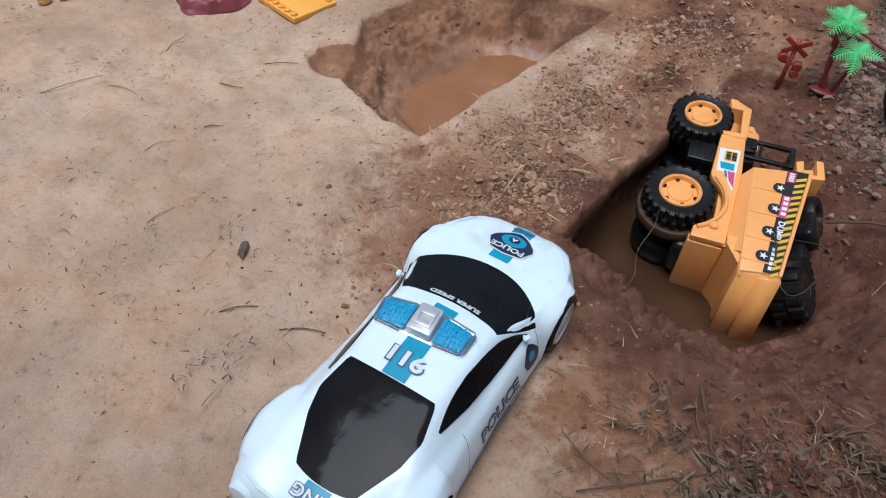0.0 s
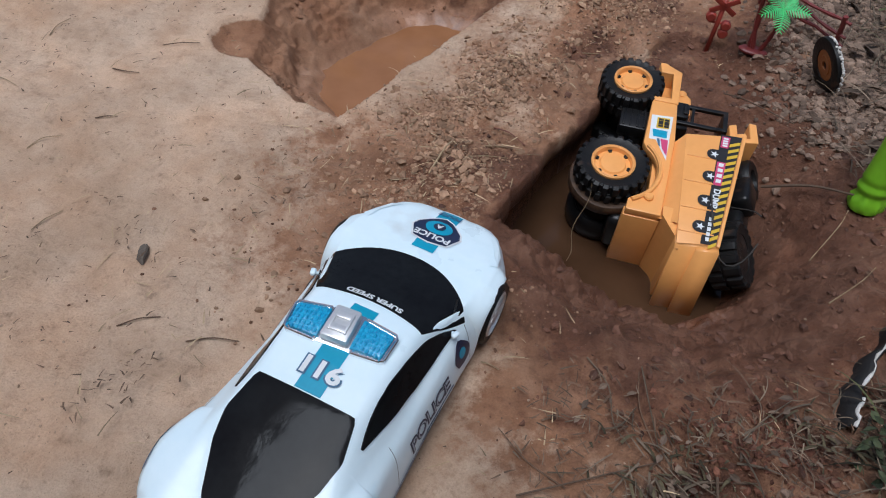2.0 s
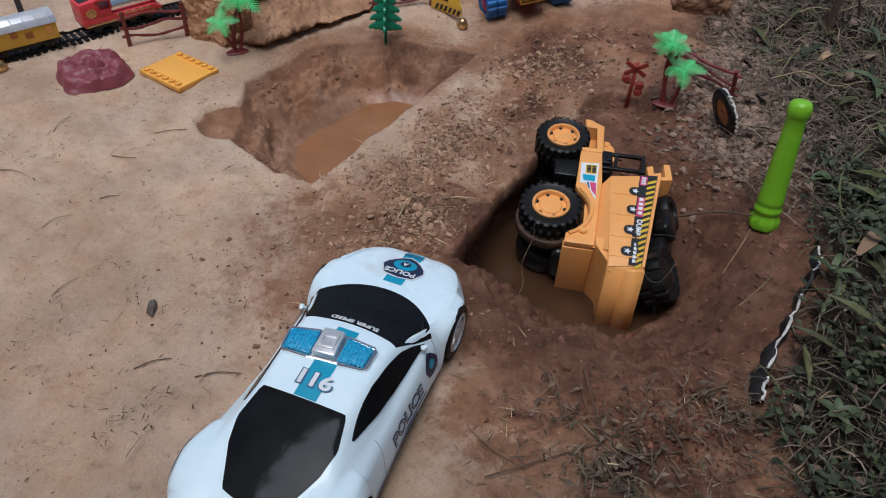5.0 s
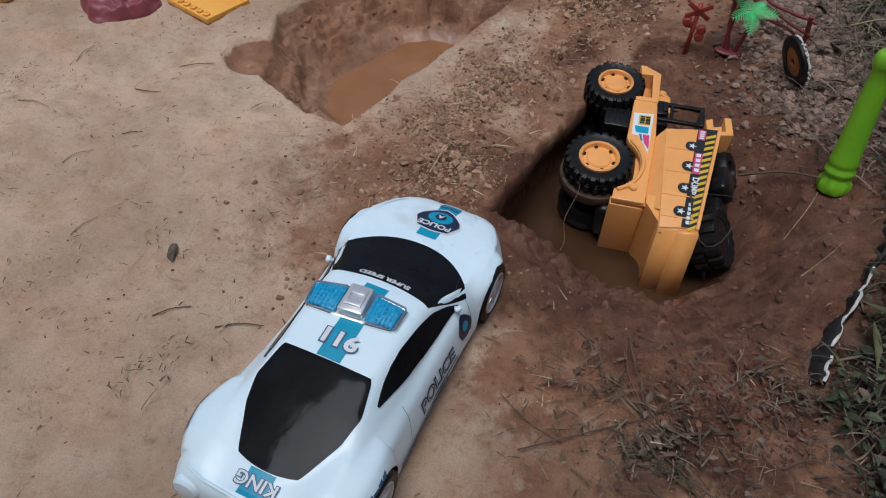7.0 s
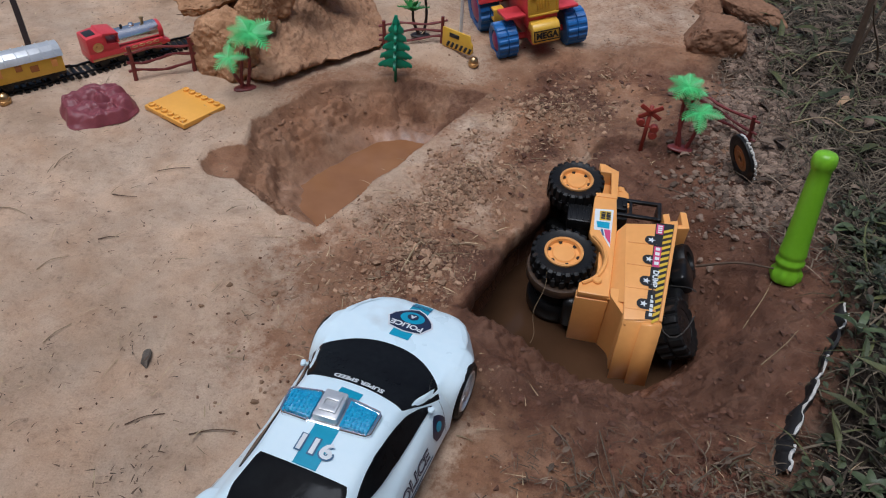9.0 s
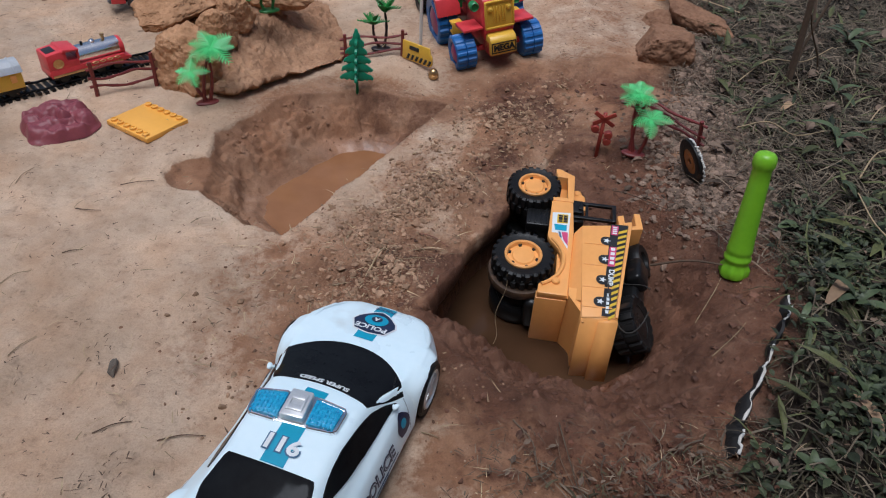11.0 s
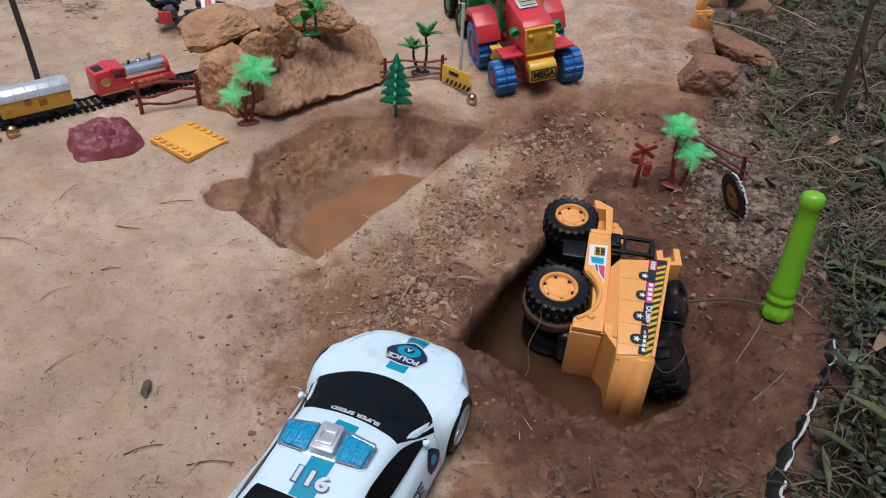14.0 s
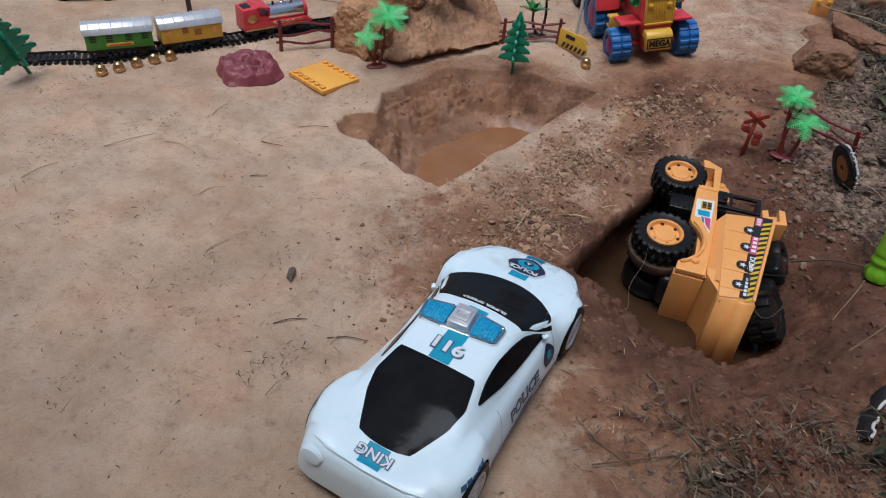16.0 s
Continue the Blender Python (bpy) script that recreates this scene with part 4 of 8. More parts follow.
    # Light bar, set slightly askew on the roof.
    bar = Matrix.Translation((0.0085, 0.0040, 0.0728)) @ Matrix.Rotation(radians(5), 4, "Z") @ Matrix.Diagonal((1.04, 1.14, 1.1, 1))
    wing = [(-0.0128, 0.0088), (-0.0136, 0.0108), (-0.0128, 0.0262), (-0.0108, 0.0284), (0.0052, 0.0298), (0.0076, 0.0284), (0.0112, 0.0104), (0.0128, 0.0088)]
    outline = wing[::-1] + [(x, -y) for x, y in wing]
    at_bar = lambda p, q, r: bar @ Vector((p, q, r))  # noqa: E731
    tray = M().prism(outline, -0.0028, 0.0008, at_bar, 0.0006)
    for side in (1, -1):
        ring = [(x, side * y) for x, y in wing[1:-1]]
        ring = [ring[0]] + ring + [ring[-1]]
        tray.tube([at_bar(x * 0.96, y * 0.985, 0.0016) for x, y in ring + ring[:1]], 0.0010, 8)
    lb = part("light_bar", tray, M_CHROME, car, "chrome light bar with blue lenses")
    for side in (1, -1):
        cells = M().prism([(-0.0116, side * 0.0092), (-0.0109, side * 0.0252), (-0.0096, side * 0.0266), (0.0044, side * 0.0278), (0.0058, side * 0.0268), (0.0092, side * 0.0092)], 0.0004, 0.0034, at_bar, 0.0012)
        lens = part("lens", cells, M_BLUE_LAMP, lb, "faceted blue lens")
        ribs = M()
        for k in range(7):
            for j in range(5):
                px, py = -0.0088 + j * 0.0037 - 0.0004 * k, side * (0.0110 + k * 0.0025)
                ribs.box(at_bar(px, py, 0.0034), (0.0026, 0.0016, 0.0012), bar.to_3x3().normalized().to_4x4() @ Matrix.Rotation(0.5 * ((k + j) % 3 - 1), 4, "X"), bev=0.0004)
        tagged(part("facet_field", ribs, M_BLUE_LAMP, lens), kind="stuff")
    block = M().prism([(-0.0112, -0.0078), (-0.0112, 0.0078), (0.0112, 0.0072), (0.0112, -0.0072)], 0.0008, 0.0068, lambda p, q, r: bar @ Vector((p, q, r)), 0.0016)
    for p in (-0.0045, 0.0045):
        block.box(bar @ Vector((p, 0, 0.0072)), (0.0045, 0.009, 0.0016), bar.to_3x3().to_4x4(), bev=0.0005)
    for q in (-0.0045, 0.0045):
        block.box(bar @ Vector((0, q, 0.0072)), (0.014, 0.0016, 0.0016), bar.to_3x3().to_4x4(), bev=0.0004)
    part("lamp_block", block, M_SILVER, lb)

    # Decals.
    half = radians(90)
    decal_top(car, "hood_stripe", *strip(0.1075, 0.1635, -0.0085, 0.0085, 16), M_DECAL_BLUE, 0.0004, "cyan stripe decal")
    decal_top(car, "roof_stripe", *strip(-0.0352, 0.031, -0.0085, 0.0085, 16), M_DECAL_BLUE, 0.0004, "cyan stripe decal")
    decal_top(car, "tail_stripe", *strip(-0.1255, -0.1090, -0.0085, 0.0085, 6), M_DECAL_BLUE, 0.0005, "cyan stripe decal")
    v, f = fan(shield(0.0205))
    v = [(x + 0.1320, y * 0.95) for x, y in v]
    decal_top(car, "badge_rim", v, f, M_DECAL_WHITE, 0.0007)
    v, f = fan(shield(0.0188))
    badge = decal_top(car, "badge", [(x + 0.1320, y * 0.95) for x, y in v], f, M_DECAL_NAVY, 0.0010, "navy shield badge")
    v, f = fan([(0.0085 * math.cos(a * math.pi / 10), 0.0105 * math.sin(a * math.pi / 10)) for a in range(20)], 3)
    decal_top(car, "badge_ring", [(x + 0.1365, y) for x, y in v], f, M_DECAL_BLUE, 0.0013)
    v, f = fan([(0.0045 * math.cos(a * math.pi / 8), 0.0048 * math.sin(a * math.pi / 8)) for a in range(16)], 2)
    decal_top(car, "badge_disc", [(x + 0.1375, y) for x, y in v], f, M_DECAL_NAVY, 0.0016)
    v, f = letters("A", 0.007, weight=0.0002)
    decal_top(car, "badge_letter", placed(v, 0.1375, 0, half), f, M_DECAL_WHITE, 0.0019)
    v, f = letters("POLICE", 0.0086, weight=0.0003)
    decal_top(car, "lettering", placed(v, 0.1243, 0, half), f, M_DECAL_WHITE, 0.0016, "white capital lettering")
    v, f = letters("POLICE", 0.0062, weight=0.0002)
    decal_top(car, "lettering", placed(v, 0.1572, 0, half, 0.9), f, M_DECAL_MID, 0.0010)
    v, f = letters("911", 0.0150, weight=0.0014)
    decal_top(car, "lettering", placed(v, -0.0200, 0.0005, half, 1.25), f, M_DECAL_MID, 0.0009)
    v, f = letters("911", 0.0150, weight=0.0005)
    decal_top(car, "lettering", placed(v, -0.0200, 0.0005, half, 1.25), f, M_DECAL_WHITE, 0.0013, "white roof number with a blue outline")
    v, f = letters("SUPER SPEED", 0.0056, weight=0.0002)
    decal_top(car, "lettering", [(x - 3.6 * y * y, y) for x, y in placed(v, 0.0418, 0, half, 1.22)], f, M_DECAL_WHITE, 0.0014, "white lettering along the windscreen's top")
    v, f = letters("KING", 0.0105, weight=0.0008)
    decal_top(car, "lettering", placed(v, -0.1165, 0, half, 1.1), f, M_DECAL_MID, 0.0009)
    v, f = letters("KING", 0.0105, weight=0.0002)
    decal_top(car, "lettering", placed(v, -0.1165, 0, half, 1.1), f, M_DECAL_WHITE, 0.0013, "white lettering with a blue outline")

    # Side lettering and stripes on both flanks.
    def decal_side(name, v, f, side, mat, lift, label=""):
        g = M()
        g.add([(x, side * (car_side(x, z) + lift), z) for x, z in v], f)
        return part(name, g, mat, car, label, smooth=False, fix=False)

    for side in (-1, 1):
        s = -side
        v, f = letters("POLICE", 0.0142, weight=0.0008)
        decal_side("lettering", [(s * p[0] * 1.12 + 0.006, p[1] + 0.0275 ) for p in v], f, side, M_DECAL_NAVY, 0.0005)
        v, f = letters("POLICE", 0.0142, weight=-0.0002)
        decal_side("lettering", [(s * p[0] * 1.12 + 0.006, p[1] + 0.0275) for p in v], f, side, M_DECAL_GREY, 0.0009, "grey lettering with a navy outline")
        v, f = fan(shield(0.0112), 3)
        decal_side("badge", [(p[1] * 0.85 + 0.0520, p[0] + 0.0325) for p in v], f, side, M_DECAL_NAVY, 0.0005)
        v, f = fan([(0.004 * math.cos(a * math.pi / 8), 0.004 * math.sin(a * math.pi / 8)) for a in range(16)], 2)
        decal_side("badge_ring", [(p[0] + 0.0520, p[1] + 0.0340) for p in v], f, side, M_DECAL_BLUE, 0.0009)
        for z in (0.0155, 0.0185):
            v, f = strip(-0.057, 0.018, z, z + (0.0021 if z < 0.017 else 0.0011), 14)
            decal_side("side_stripe", v, f, side, M_DECAL_MID, 0.0006)
        for i in range(5):
            v, f = strip(-0.001, 0.004, -0.002, 0.0025, 3)
            decal_side("side_mark", [(x - 0.104 + i * 0.0058 + z * 0.4, z * (0.7 + 0.2 * (i % 2)) + 0.0475) for x, z in v], f, side, M_DECAL_MID, 0.0006)
        for xa, xb in ((0.0600, 0.0640), (-0.0400, -0.0330)):
            v, f = strip(0.0, 1.0, -0.00025, 0.00025, 8)
            decal_side("door_seam", [(xa + (xb - xa) * t + q, 0.0200 + 0.0270 * t) for t, q in v], f, side, M_SEAM, 0.0004)
        v, f = strip(-0.0035, 0.0035, -0.0028, 0.0028, 4)
        decal_side("filler_flap", [(x - 0.056, z + 0.0440) for x, z in v], f, side, M_WHITE, 0.0008)
        v, f = strip(-0.002, 0.036, 0.0190, 0.0206, 6)
        decal_side("side_mark", v, f, side, M_DECAL_MID, 0.0006)
    return car


CAR_AT = Matrix.Translation((-0.0345, -0.2465, 0.0005)) @ Matrix.Rotation(radians(70.2), 4, "Z")
police_car(CAR_AT)


# ---- the dump truck, lying on its right side ----
def lug_tyre(r, w, lugs, turn, depth=0.0032):
    """A tyre in one skin, its lugs alternating across the tread."""
    g, seg = M(), lugs * 8
    rows = [(-w / 2 + 0.001, 0.58, 0), (-w / 2, 0.84, 0), (-w / 2 - 0.0008, 0.88, 1), (-w / 2 + 0.0004, 0.985, 1), (-w / 2 + 0.0022, 1.0, 1), (-w * 0.05, 1.0, 1), (-w * 0.035, 0.93, 0),
            (w * 0.035, 0.93, 0), (w * 0.05, 1.0, 2), (w / 2 - 0.0022, 1.0, 2), (w / 2 - 0.0004, 0.985, 2), (w / 2 + 0.0008, 0.88, 2), (w / 2, 0.84, 0), (w / 2 - 0.0010, 0.72, 0), (w / 2 - 0.0015, 0.60, 0), (w / 2 - 0.006, 0.57, 0)]
    for z, q, kind in rows:
        for i in range(seg):
            a, k, zz = 2 * math.pi * i / seg, q, z
            if kind and ((i + (4 if kind == 2 else 0)) % 8) >= 5:
                k = min(q, 0.915) - (0.02 if q < 0.9 else 0)
                zz = z * 0.95
            g.v.append(tuple(turn @ Vector((r * k * math.cos(a), r * k * math.sin(a), zz))))
    for j in range(len(rows) - 1):
        g.f += [(j * seg + i, j * seg + (i + 1) % seg, (j + 1) * seg + (i + 1) % seg, (j + 1) * seg + i) for i in range(seg)]
    g.f += [tuple(range(seg))[::-1], tuple(range((len(rows) - 1) * seg, len(rows) * seg))]
    return g


def dish_rim(r, w, turn):
    g = M()
    g.lathe([(r, w / 2 - 0.007), (r, w / 2 + 0.0005), (r * 0.93, w / 2 + 0.0015), (r * 0.86, w / 2 + 0.0004), (r * 0.80, w / 2 - 0.004), (r * 0.62, w / 2 - 0.0035), (r * 0.55, w / 2 - 0.002), (r * 0.30, w / 2 - 0.0015), (0.0008, w / 2 - 0.0015)], 40, turn)
    return g


def truck_wheel(parent, f, u, l_mid, side, r, w):
    turn = Matrix.Translation((f, l_mid, u)) @ Matrix.Rotation(radians(-90 * side), 4, "X")
    tyre = part("tyre", lug_tyre(r, w, 22, turn), M_TYRE, parent)
    rim = part("rim", dish_rim(r * 0.60, w, turn), M_ORANGE, tyre, "orange dished rim")
    for k in range(6):
        a = 2 * math.pi * k / 6 + 0.3
        t = turn @ Matrix.Rotation(a, 4, "Z")
        s = M().prism([(r * 0.405, -0.0013), (r * 0.480, -0.0021), (r * 0.480, 0.0021), (r * 0.405, 0.0013)], w / 2 - 0.004, w / 2 - 0.0021, lambda p, q, h, t=t: t @ Vector((p, q, h)), 0.0003)
        part("rim_slot", s, M_BLACK, tyre)


def dump_truck(m):
    """Built upright: x forward, y to its left, z up; the left rear hub's face is the origin."""
    tr = thing("dump_truck", m, "orange plastic toy dump truck tipped over in a muddy pit", "toy truck")
    fl = lambda p, q, r: Vector((p, r, q))  # noqa: E731
    far = -0.104
    for side, lm in ((1, -0.0125), (-1, -0.0705)):
        if side == 1:
            truck_wheel(tr, 0.0, 0.0, lm + 0.003, side, 0.0335, 0.021)
            inner = M().lathe([(0.020, -0.010), (0.0335, -0.010), (0.0362, -0.006), (0.0368, 0.000), (0.0355, 0.003), (0.0300, 0.004), (0.020, 0.003)], 48, Matrix.Translation((-0.001, lm - 0.012, 0.0)) @ Matrix.Rotation(radians(-90), 4, "X"))
            part("inner_tyre", inner, M_MUDDY, tr, "muddy inner tyre")
        else:
            drum = M().lathe([(0.012, -0.012), (0.0300, -0.012), (0.0320, -0.009), (0.0322, 0.006), (0.0305, 0.010), (0.0270, 0.0125), (0.0255, 0.0120), (0.0245, 0.0100), (0.0200, 0.0135), (0.0150, 0.0150)], 40, Matrix.Translation((0.0, lm, 0.0)) @ Matrix.Rotation(radians(-90), 4, "X"))
            part("tyre", drum, M_BLACK, tr, "smooth black wheel half under water")
        truck_wheel(tr, 0.1125, 0.004, lm, side, 0.0315, 0.025)
    for f, u in ((0.0, 0.0), (0.1125, 0.004)):
        ax = M()
        ax.tube([(f, -0.066, u), (f, -0.02, u)], 0.0125, 20)
        ax.tube([(f + 0.002, -0.072, u + 0.010), (f + 0.002, -0.060, u + 0.052)], 0.0150, 20)
        ax.tube([(f, far / 2 - 0.016, u), (f, far / 2 + 0.016, u)], 0.0165, 20)
        part("axle", ax, M_BLACK, tr, "black plastic axle")
    dome = M().lathe([(0.024, 0.0), (0.0235, 0.004), (0.020, 0.009), (0.013, 0.0125), (0.0005, 0.014)], 28, Matrix.Translation((0.0, -0.058, 0.0)) @ Matrix.Rotation(radians(-90), 4, "X"))
    part("axle_cover", dome, M_BLACK, tr, "black domed axle cover")
    ch = M()
    ch.box((0.053, far / 2, 0.016), (0.190, 0.044, 0.018), bev=0.007, seg=4)
    ch.box((0.070, far / 2, 0.018), (0.026, 0.074, 0.012), bev=0.002)
    part("chassis", ch, M_BLACK, tr, "black plastic chassis")
    for side, l0 in ((1, -0.010), (-1, -0.073)):
        st = M()
        st.box((0.0695, l0 - side * 0.006, 0.0130), (0.026, 0.014, 0.028), bev=0.002)
        for k in range(4):
            st.box((0.0695, l0 + side * 0.0014, 0.003 + k * 0.0065), (0.022, 0.0016, 0.002), bev=0.0005)
        part("step", st, M_BLACK, tr, "black ribbed step")

    arc = [(0.0375 * math.cos(radians(a)), 0.0405 * math.sin(radians(a))) for a in range(146, 34, -8)]
    low = M()
    side_poly = [(-0.0440, 0.018)] + [(-0.0350, 0.0185)] + [(p, max(q, 0.0185)) for p, q in arc] + [(0.0345, 0.024), (0.092, 0.026), (0.092, 0.050), (0.046, 0.052), (-0.0470, 0.0485), (-0.0470, 0.018)]
    low.prism(side_poly, -0.002, -0.010, fl, 0.0009)
    low.prism(side_poly, far + 0.002, far + 0.010, fl, 0.0009)
    low.prism([(-0.048, 0.017), (-0.038, 0.017), (-0.038, 0.0500), (-0.048, 0.0490)], -0.0100, far + 0.0100, fl, 0.0009)
    low.prism([(-0.038, 0.036), (0.090, 0.036), (0.090, 0.049), (-0.038, 0.042)], -0.0100, far + 0.0100, fl, 0.0009)
    body = part("body", low, M_ORANGE, tr)
    for l in (-0.0012, far + 0.0012):
        rim = M()
        pts = [(0.0415 * math.cos(radians(a)), l, 0.0430 * math.sin(radians(a))) for a in range(150, 36, -6)]
        rim.tube([p for p in pts if p[2] > 0.016], 0.0022, 8)
        part("wheel_arch", rim, M_ORANGE, body)
    boss = M().lathe([(0.0042, 0), (0.0042, 0.003), (0.003, 0.0042)], 16, Matrix.Translation((-0.030, -0.003, 0.036)) @ Matrix.Rotation(radians(-90), 4, "X"))
    part("boss", boss, M_ORANGE, body)

    fr = M()
    fr.prism([(0.090, 0.024), (0.146, 0.030), (0.146, 0.037), (0.136, 0.0505), (0.090, 0.0505)], -0.020, far + 0.020, fl, 0.0012)
    for l0, l1 in ((-0.001, -0.0030), (far + 0.001, far + 0.0030)):
        fr.prism([(0.091, 0.026), (0.097, 0.026), (0.097, 0.0435), (0.134, 0.0420), (0.1455, 0.0285), (0.1455, 0.0330), (0.136, 0.0505), (0.091, 0.0505)], l0, l1 * 1.0 + (l1 - l0) * 2, fl, 0.0006)
    fr.prism([(0.094, 0.0475), (0.134, 0.0455), (0.136, 0.0500), (0.094, 0.0505)], -0.0012, far + 0.0012, fl, 0.0006)
    fr.prism([(0.132, 0.030), (0.1460, 0.028), (0.1460, 0.034), (0.137, 0.048), (0.132, 0.048)], -0.0012, far + 0.0012, fl, 0.0006)
    part("front_fender", fr, M_ORANGE, tr)
    hood = M()
    hood.prism([(0.098, 0.049), (0.132, 0.049), (0.130, 0.058), (0.122, 0.066), (0.098, 0.067)], -0.019, far + 0.019, fl, 0.0025)
    part("hood", hood, M_ORANGE, tr)
    for l in (-0.024, far + 0.024):
        lamp = M().lathe([(0.006, 0), (0.006, 0.008), (0.0045, 0.0095)], 18, Matrix.Translation((0.122, l, 0.056)) @ Matrix.Rotation(radians(90), 4, "Y"))
        part("headlight", lamp, M_ORANGE, tr)

    cab = M()
    for l in (-0.0055, far + 0.0055):
        cab.box((0.0945, l, 0.073), (0.0040, 0.0040, 0.050), bev=0.0008)
        cab.box((0.0715, l, 0.073), (0.0040, 0.0040, 0.050), bev=0.0008)
        cab.box((0.083, l, 0.0965), (0.027, 0.0045, 0.0045), bev=0.0008)
        cab.box((0.083, l, 0.066), (0.026, 0.0030, 0.0030), bev=0.0006)
    cab.box((0.083, far / 2, 0.0965), (0.027, -far - 0.012, 0.0035), bev=0.0008)
    cab.box((0.083, far / 2 + 0.012, 0.056), (0.024, 0.054, 0.016), bev=0.002)
    cab.box((0.0865, -0.0055, 0.0540), (0.0195, 0.0060, 0.0135), bev=0.0008)
    cab.box((0.0865, -0.0015, 0.0590), (0.0120, 0.0020, 0.0050), bev=0.0004)
    part("cab_frame", cab, M_BLACK, tr, "black plastic cab frame")

    # Bucket with sloped floor skirt, ribs and an overhanging canopy.
    def taper(g, a, b, l0, l1):
        n = len(a)
        g.add([(p, l0, q) for p, q in a] + [(p, l1, q) for p, q in b], [tuple(range(n)), tuple(range(n, 2 * n))[::-1]] + [(i, i + n, (i + 1) % n + n, (i + 1) % n) for i in range(n)])

    bk = M()
    left, right = 0.0045, far - 0.0045
    wall = [(0.0495, 0.0600), (0.0590, 0.1115), (-0.0725, 0.0957), (-0.0790, 0.0625)]
    bk.prism(wall, left, left - 0.0025, fl, 0.0006)
    bk.prism(wall, right, right + 0.0025, fl, 0.0006)
    bk.prism([(0.0470, 0.0600), (0.0500, 0.0600), (0.0600, 0.1115), (0.0570, 0.1115)], left - 0.0025, right + 0.0025, fl, 0.0006)
    bk.prism([(0.0485, 0.0590), (0.0485, 0.0625), (-0.0800, 0.0655), (-0.0800, 0.0620)], left - 0.0025, right + 0.0025, fl, 0.0006)
    bucket = part("bucket", bk, M_ORANGE, tr, "orange ribbed tipping bucket")
    sk = M()
    n = 8
    for lo_l, hi_l in ((-0.006, left), (far + 0.006, right)):
        sk.add([(0.046, lo_l, 0.0525), (0.0495, hi_l, 0.0605), (-0.0560, hi_l, 0.0618), (-0.0470, lo_l, 0.0460),
                (0.046, lo_l * 0.5 + far * 0.25, 0.0545), (-0.0470, lo_l * 0.5 + far * 0.25, 0.048)],
               [(0, 1, 2, 3), (0, 3, 5, 4)])
    taper(sk, [(-0.0380, 0.0490), (-0.0480, 0.0495), (-0.0660, 0.0610), (-0.0770, 0.0665), (-0.0380, 0.0640)], [(-0.0380, 0.0490), (-0.0490, 0.0495), (-0.0600, 0.0600), (-0.0880, 0.0680), (-0.0380, 0.0640)], left - 0.0035, right + 0.0035)
    part("bucket_skirt", sk, M_ORANGE, bucket)
    for f in (0.024, -0.006, -0.036, -0.062):
        for l, s in ((left, 1), (right, -1)):
            rib = M().prism([(f - 0.0008, 0.0630), (f + 0.0008, 0.0630), (f + 0.0018, 0.0920), (f + 0.0002, 0.0920)], l - s * 0.0005, l + s * 0.0007, fl, 0.0002)
            part("rib", rib, M_ORANGE, bucket)
    for a, b in ((left + 0.0018, left - 0.0042), (right - 0.0018, right + 0.0042)):
        lip = M().prism([(0.0600, 0.1105), (-0.0725, 0.0947), (-0.0730, 0.0975), (0.0600, 0.1140)], a, b, fl, 0.0006)
        part("lip", lip, M_ORANGE, bucket)
    tail = M()
    taper(tail, [(-0.0760, 0.0620), (-0.0795, 0.0620), (-0.0730, 0.0962), (-0.0700, 0.0962)], [(-0.0945, 0.0620), (-0.0980, 0.0620), (-0.0930, 0.0975), (-0.0900, 0.0975)], left, right)
    taper(tail, [(-0.0750, 0.0790), (-0.0800, 0.0790), (-0.0775, 0.0980), (-0.0715, 0.0970)], [(-0.0945, 0.0790), (-0.1010, 0.0790), (-0.1000, 0.0995), (-0.0905, 0.0985)], left - 0.0008, right + 0.0008)
    part("tailgate", tail, M_ORANGE, bucket)
    can = M()
    can.prism([(0.0560, 0.1060), (0.0660, 0.1060), (0.0690, 0.1150), (0.0600, 0.1150)], left - 0.004, right + 0.004, fl, 0.0008)
    can.prism([(0.0640, 0.1020), (0.0800, 0.1000), (0.0830, 0.1070), (0.0660, 0.1090)], -0.004, far + 0.004, fl, 0.0008)
    can.prism([(0.0620, 0.1110), (0.0680, 0.1110), (0.0700, 0.1210), (0.0900, 0.1190), (0.0900, 0.1260), (0.0660, 0.1290)], -0.006, far + 0.006, fl, 0.0010)
    part("canopy", can, M_ORANGE, bucket)

    # Printed strip along the bucket and stickers on the cab.
    l = left + 0.0003
    edge = lambda f: 0.1110 + (f - 0.059) * 0.1205  # noqa: E731
    base = lambda f: edge(f) - 0.0195 + (0.059 - f) * 0.045  # noqa: E731

    def sheet(poly, lift, mat, name, label=""):
        g = M()
        g.v, g.f = [(p, l + lift, q) for p, q in poly], [tuple(range(len(poly)))]
        return part(name, g, mat, bucket, label, smooth=False, fix=False)

    sheet([(0.0565, base(0.0565)), (0.0575, edge(0.0575) - 0.0008), (-0.0712, edge(-0.0712) - 0.0008), (-0.0720, base(-0.0720))], 0.0002, M_DECAL_BLACK, "hazard_strip", "yellow and black striped decal strip")
    for k in range(16):
        f = 0.051 - k * 0.0079
        hi, mid = edge(f) - 0.0012, base(f) + (edge(f) - base(f)) * 0.42
        sheet([(f, hi), (f - 0.0040, hi - 0.0004), (f - 0.0090, mid), (f - 0.0050, mid + 0.0004)], 0.0005, M_DECAL_YELLOW, "stripe")
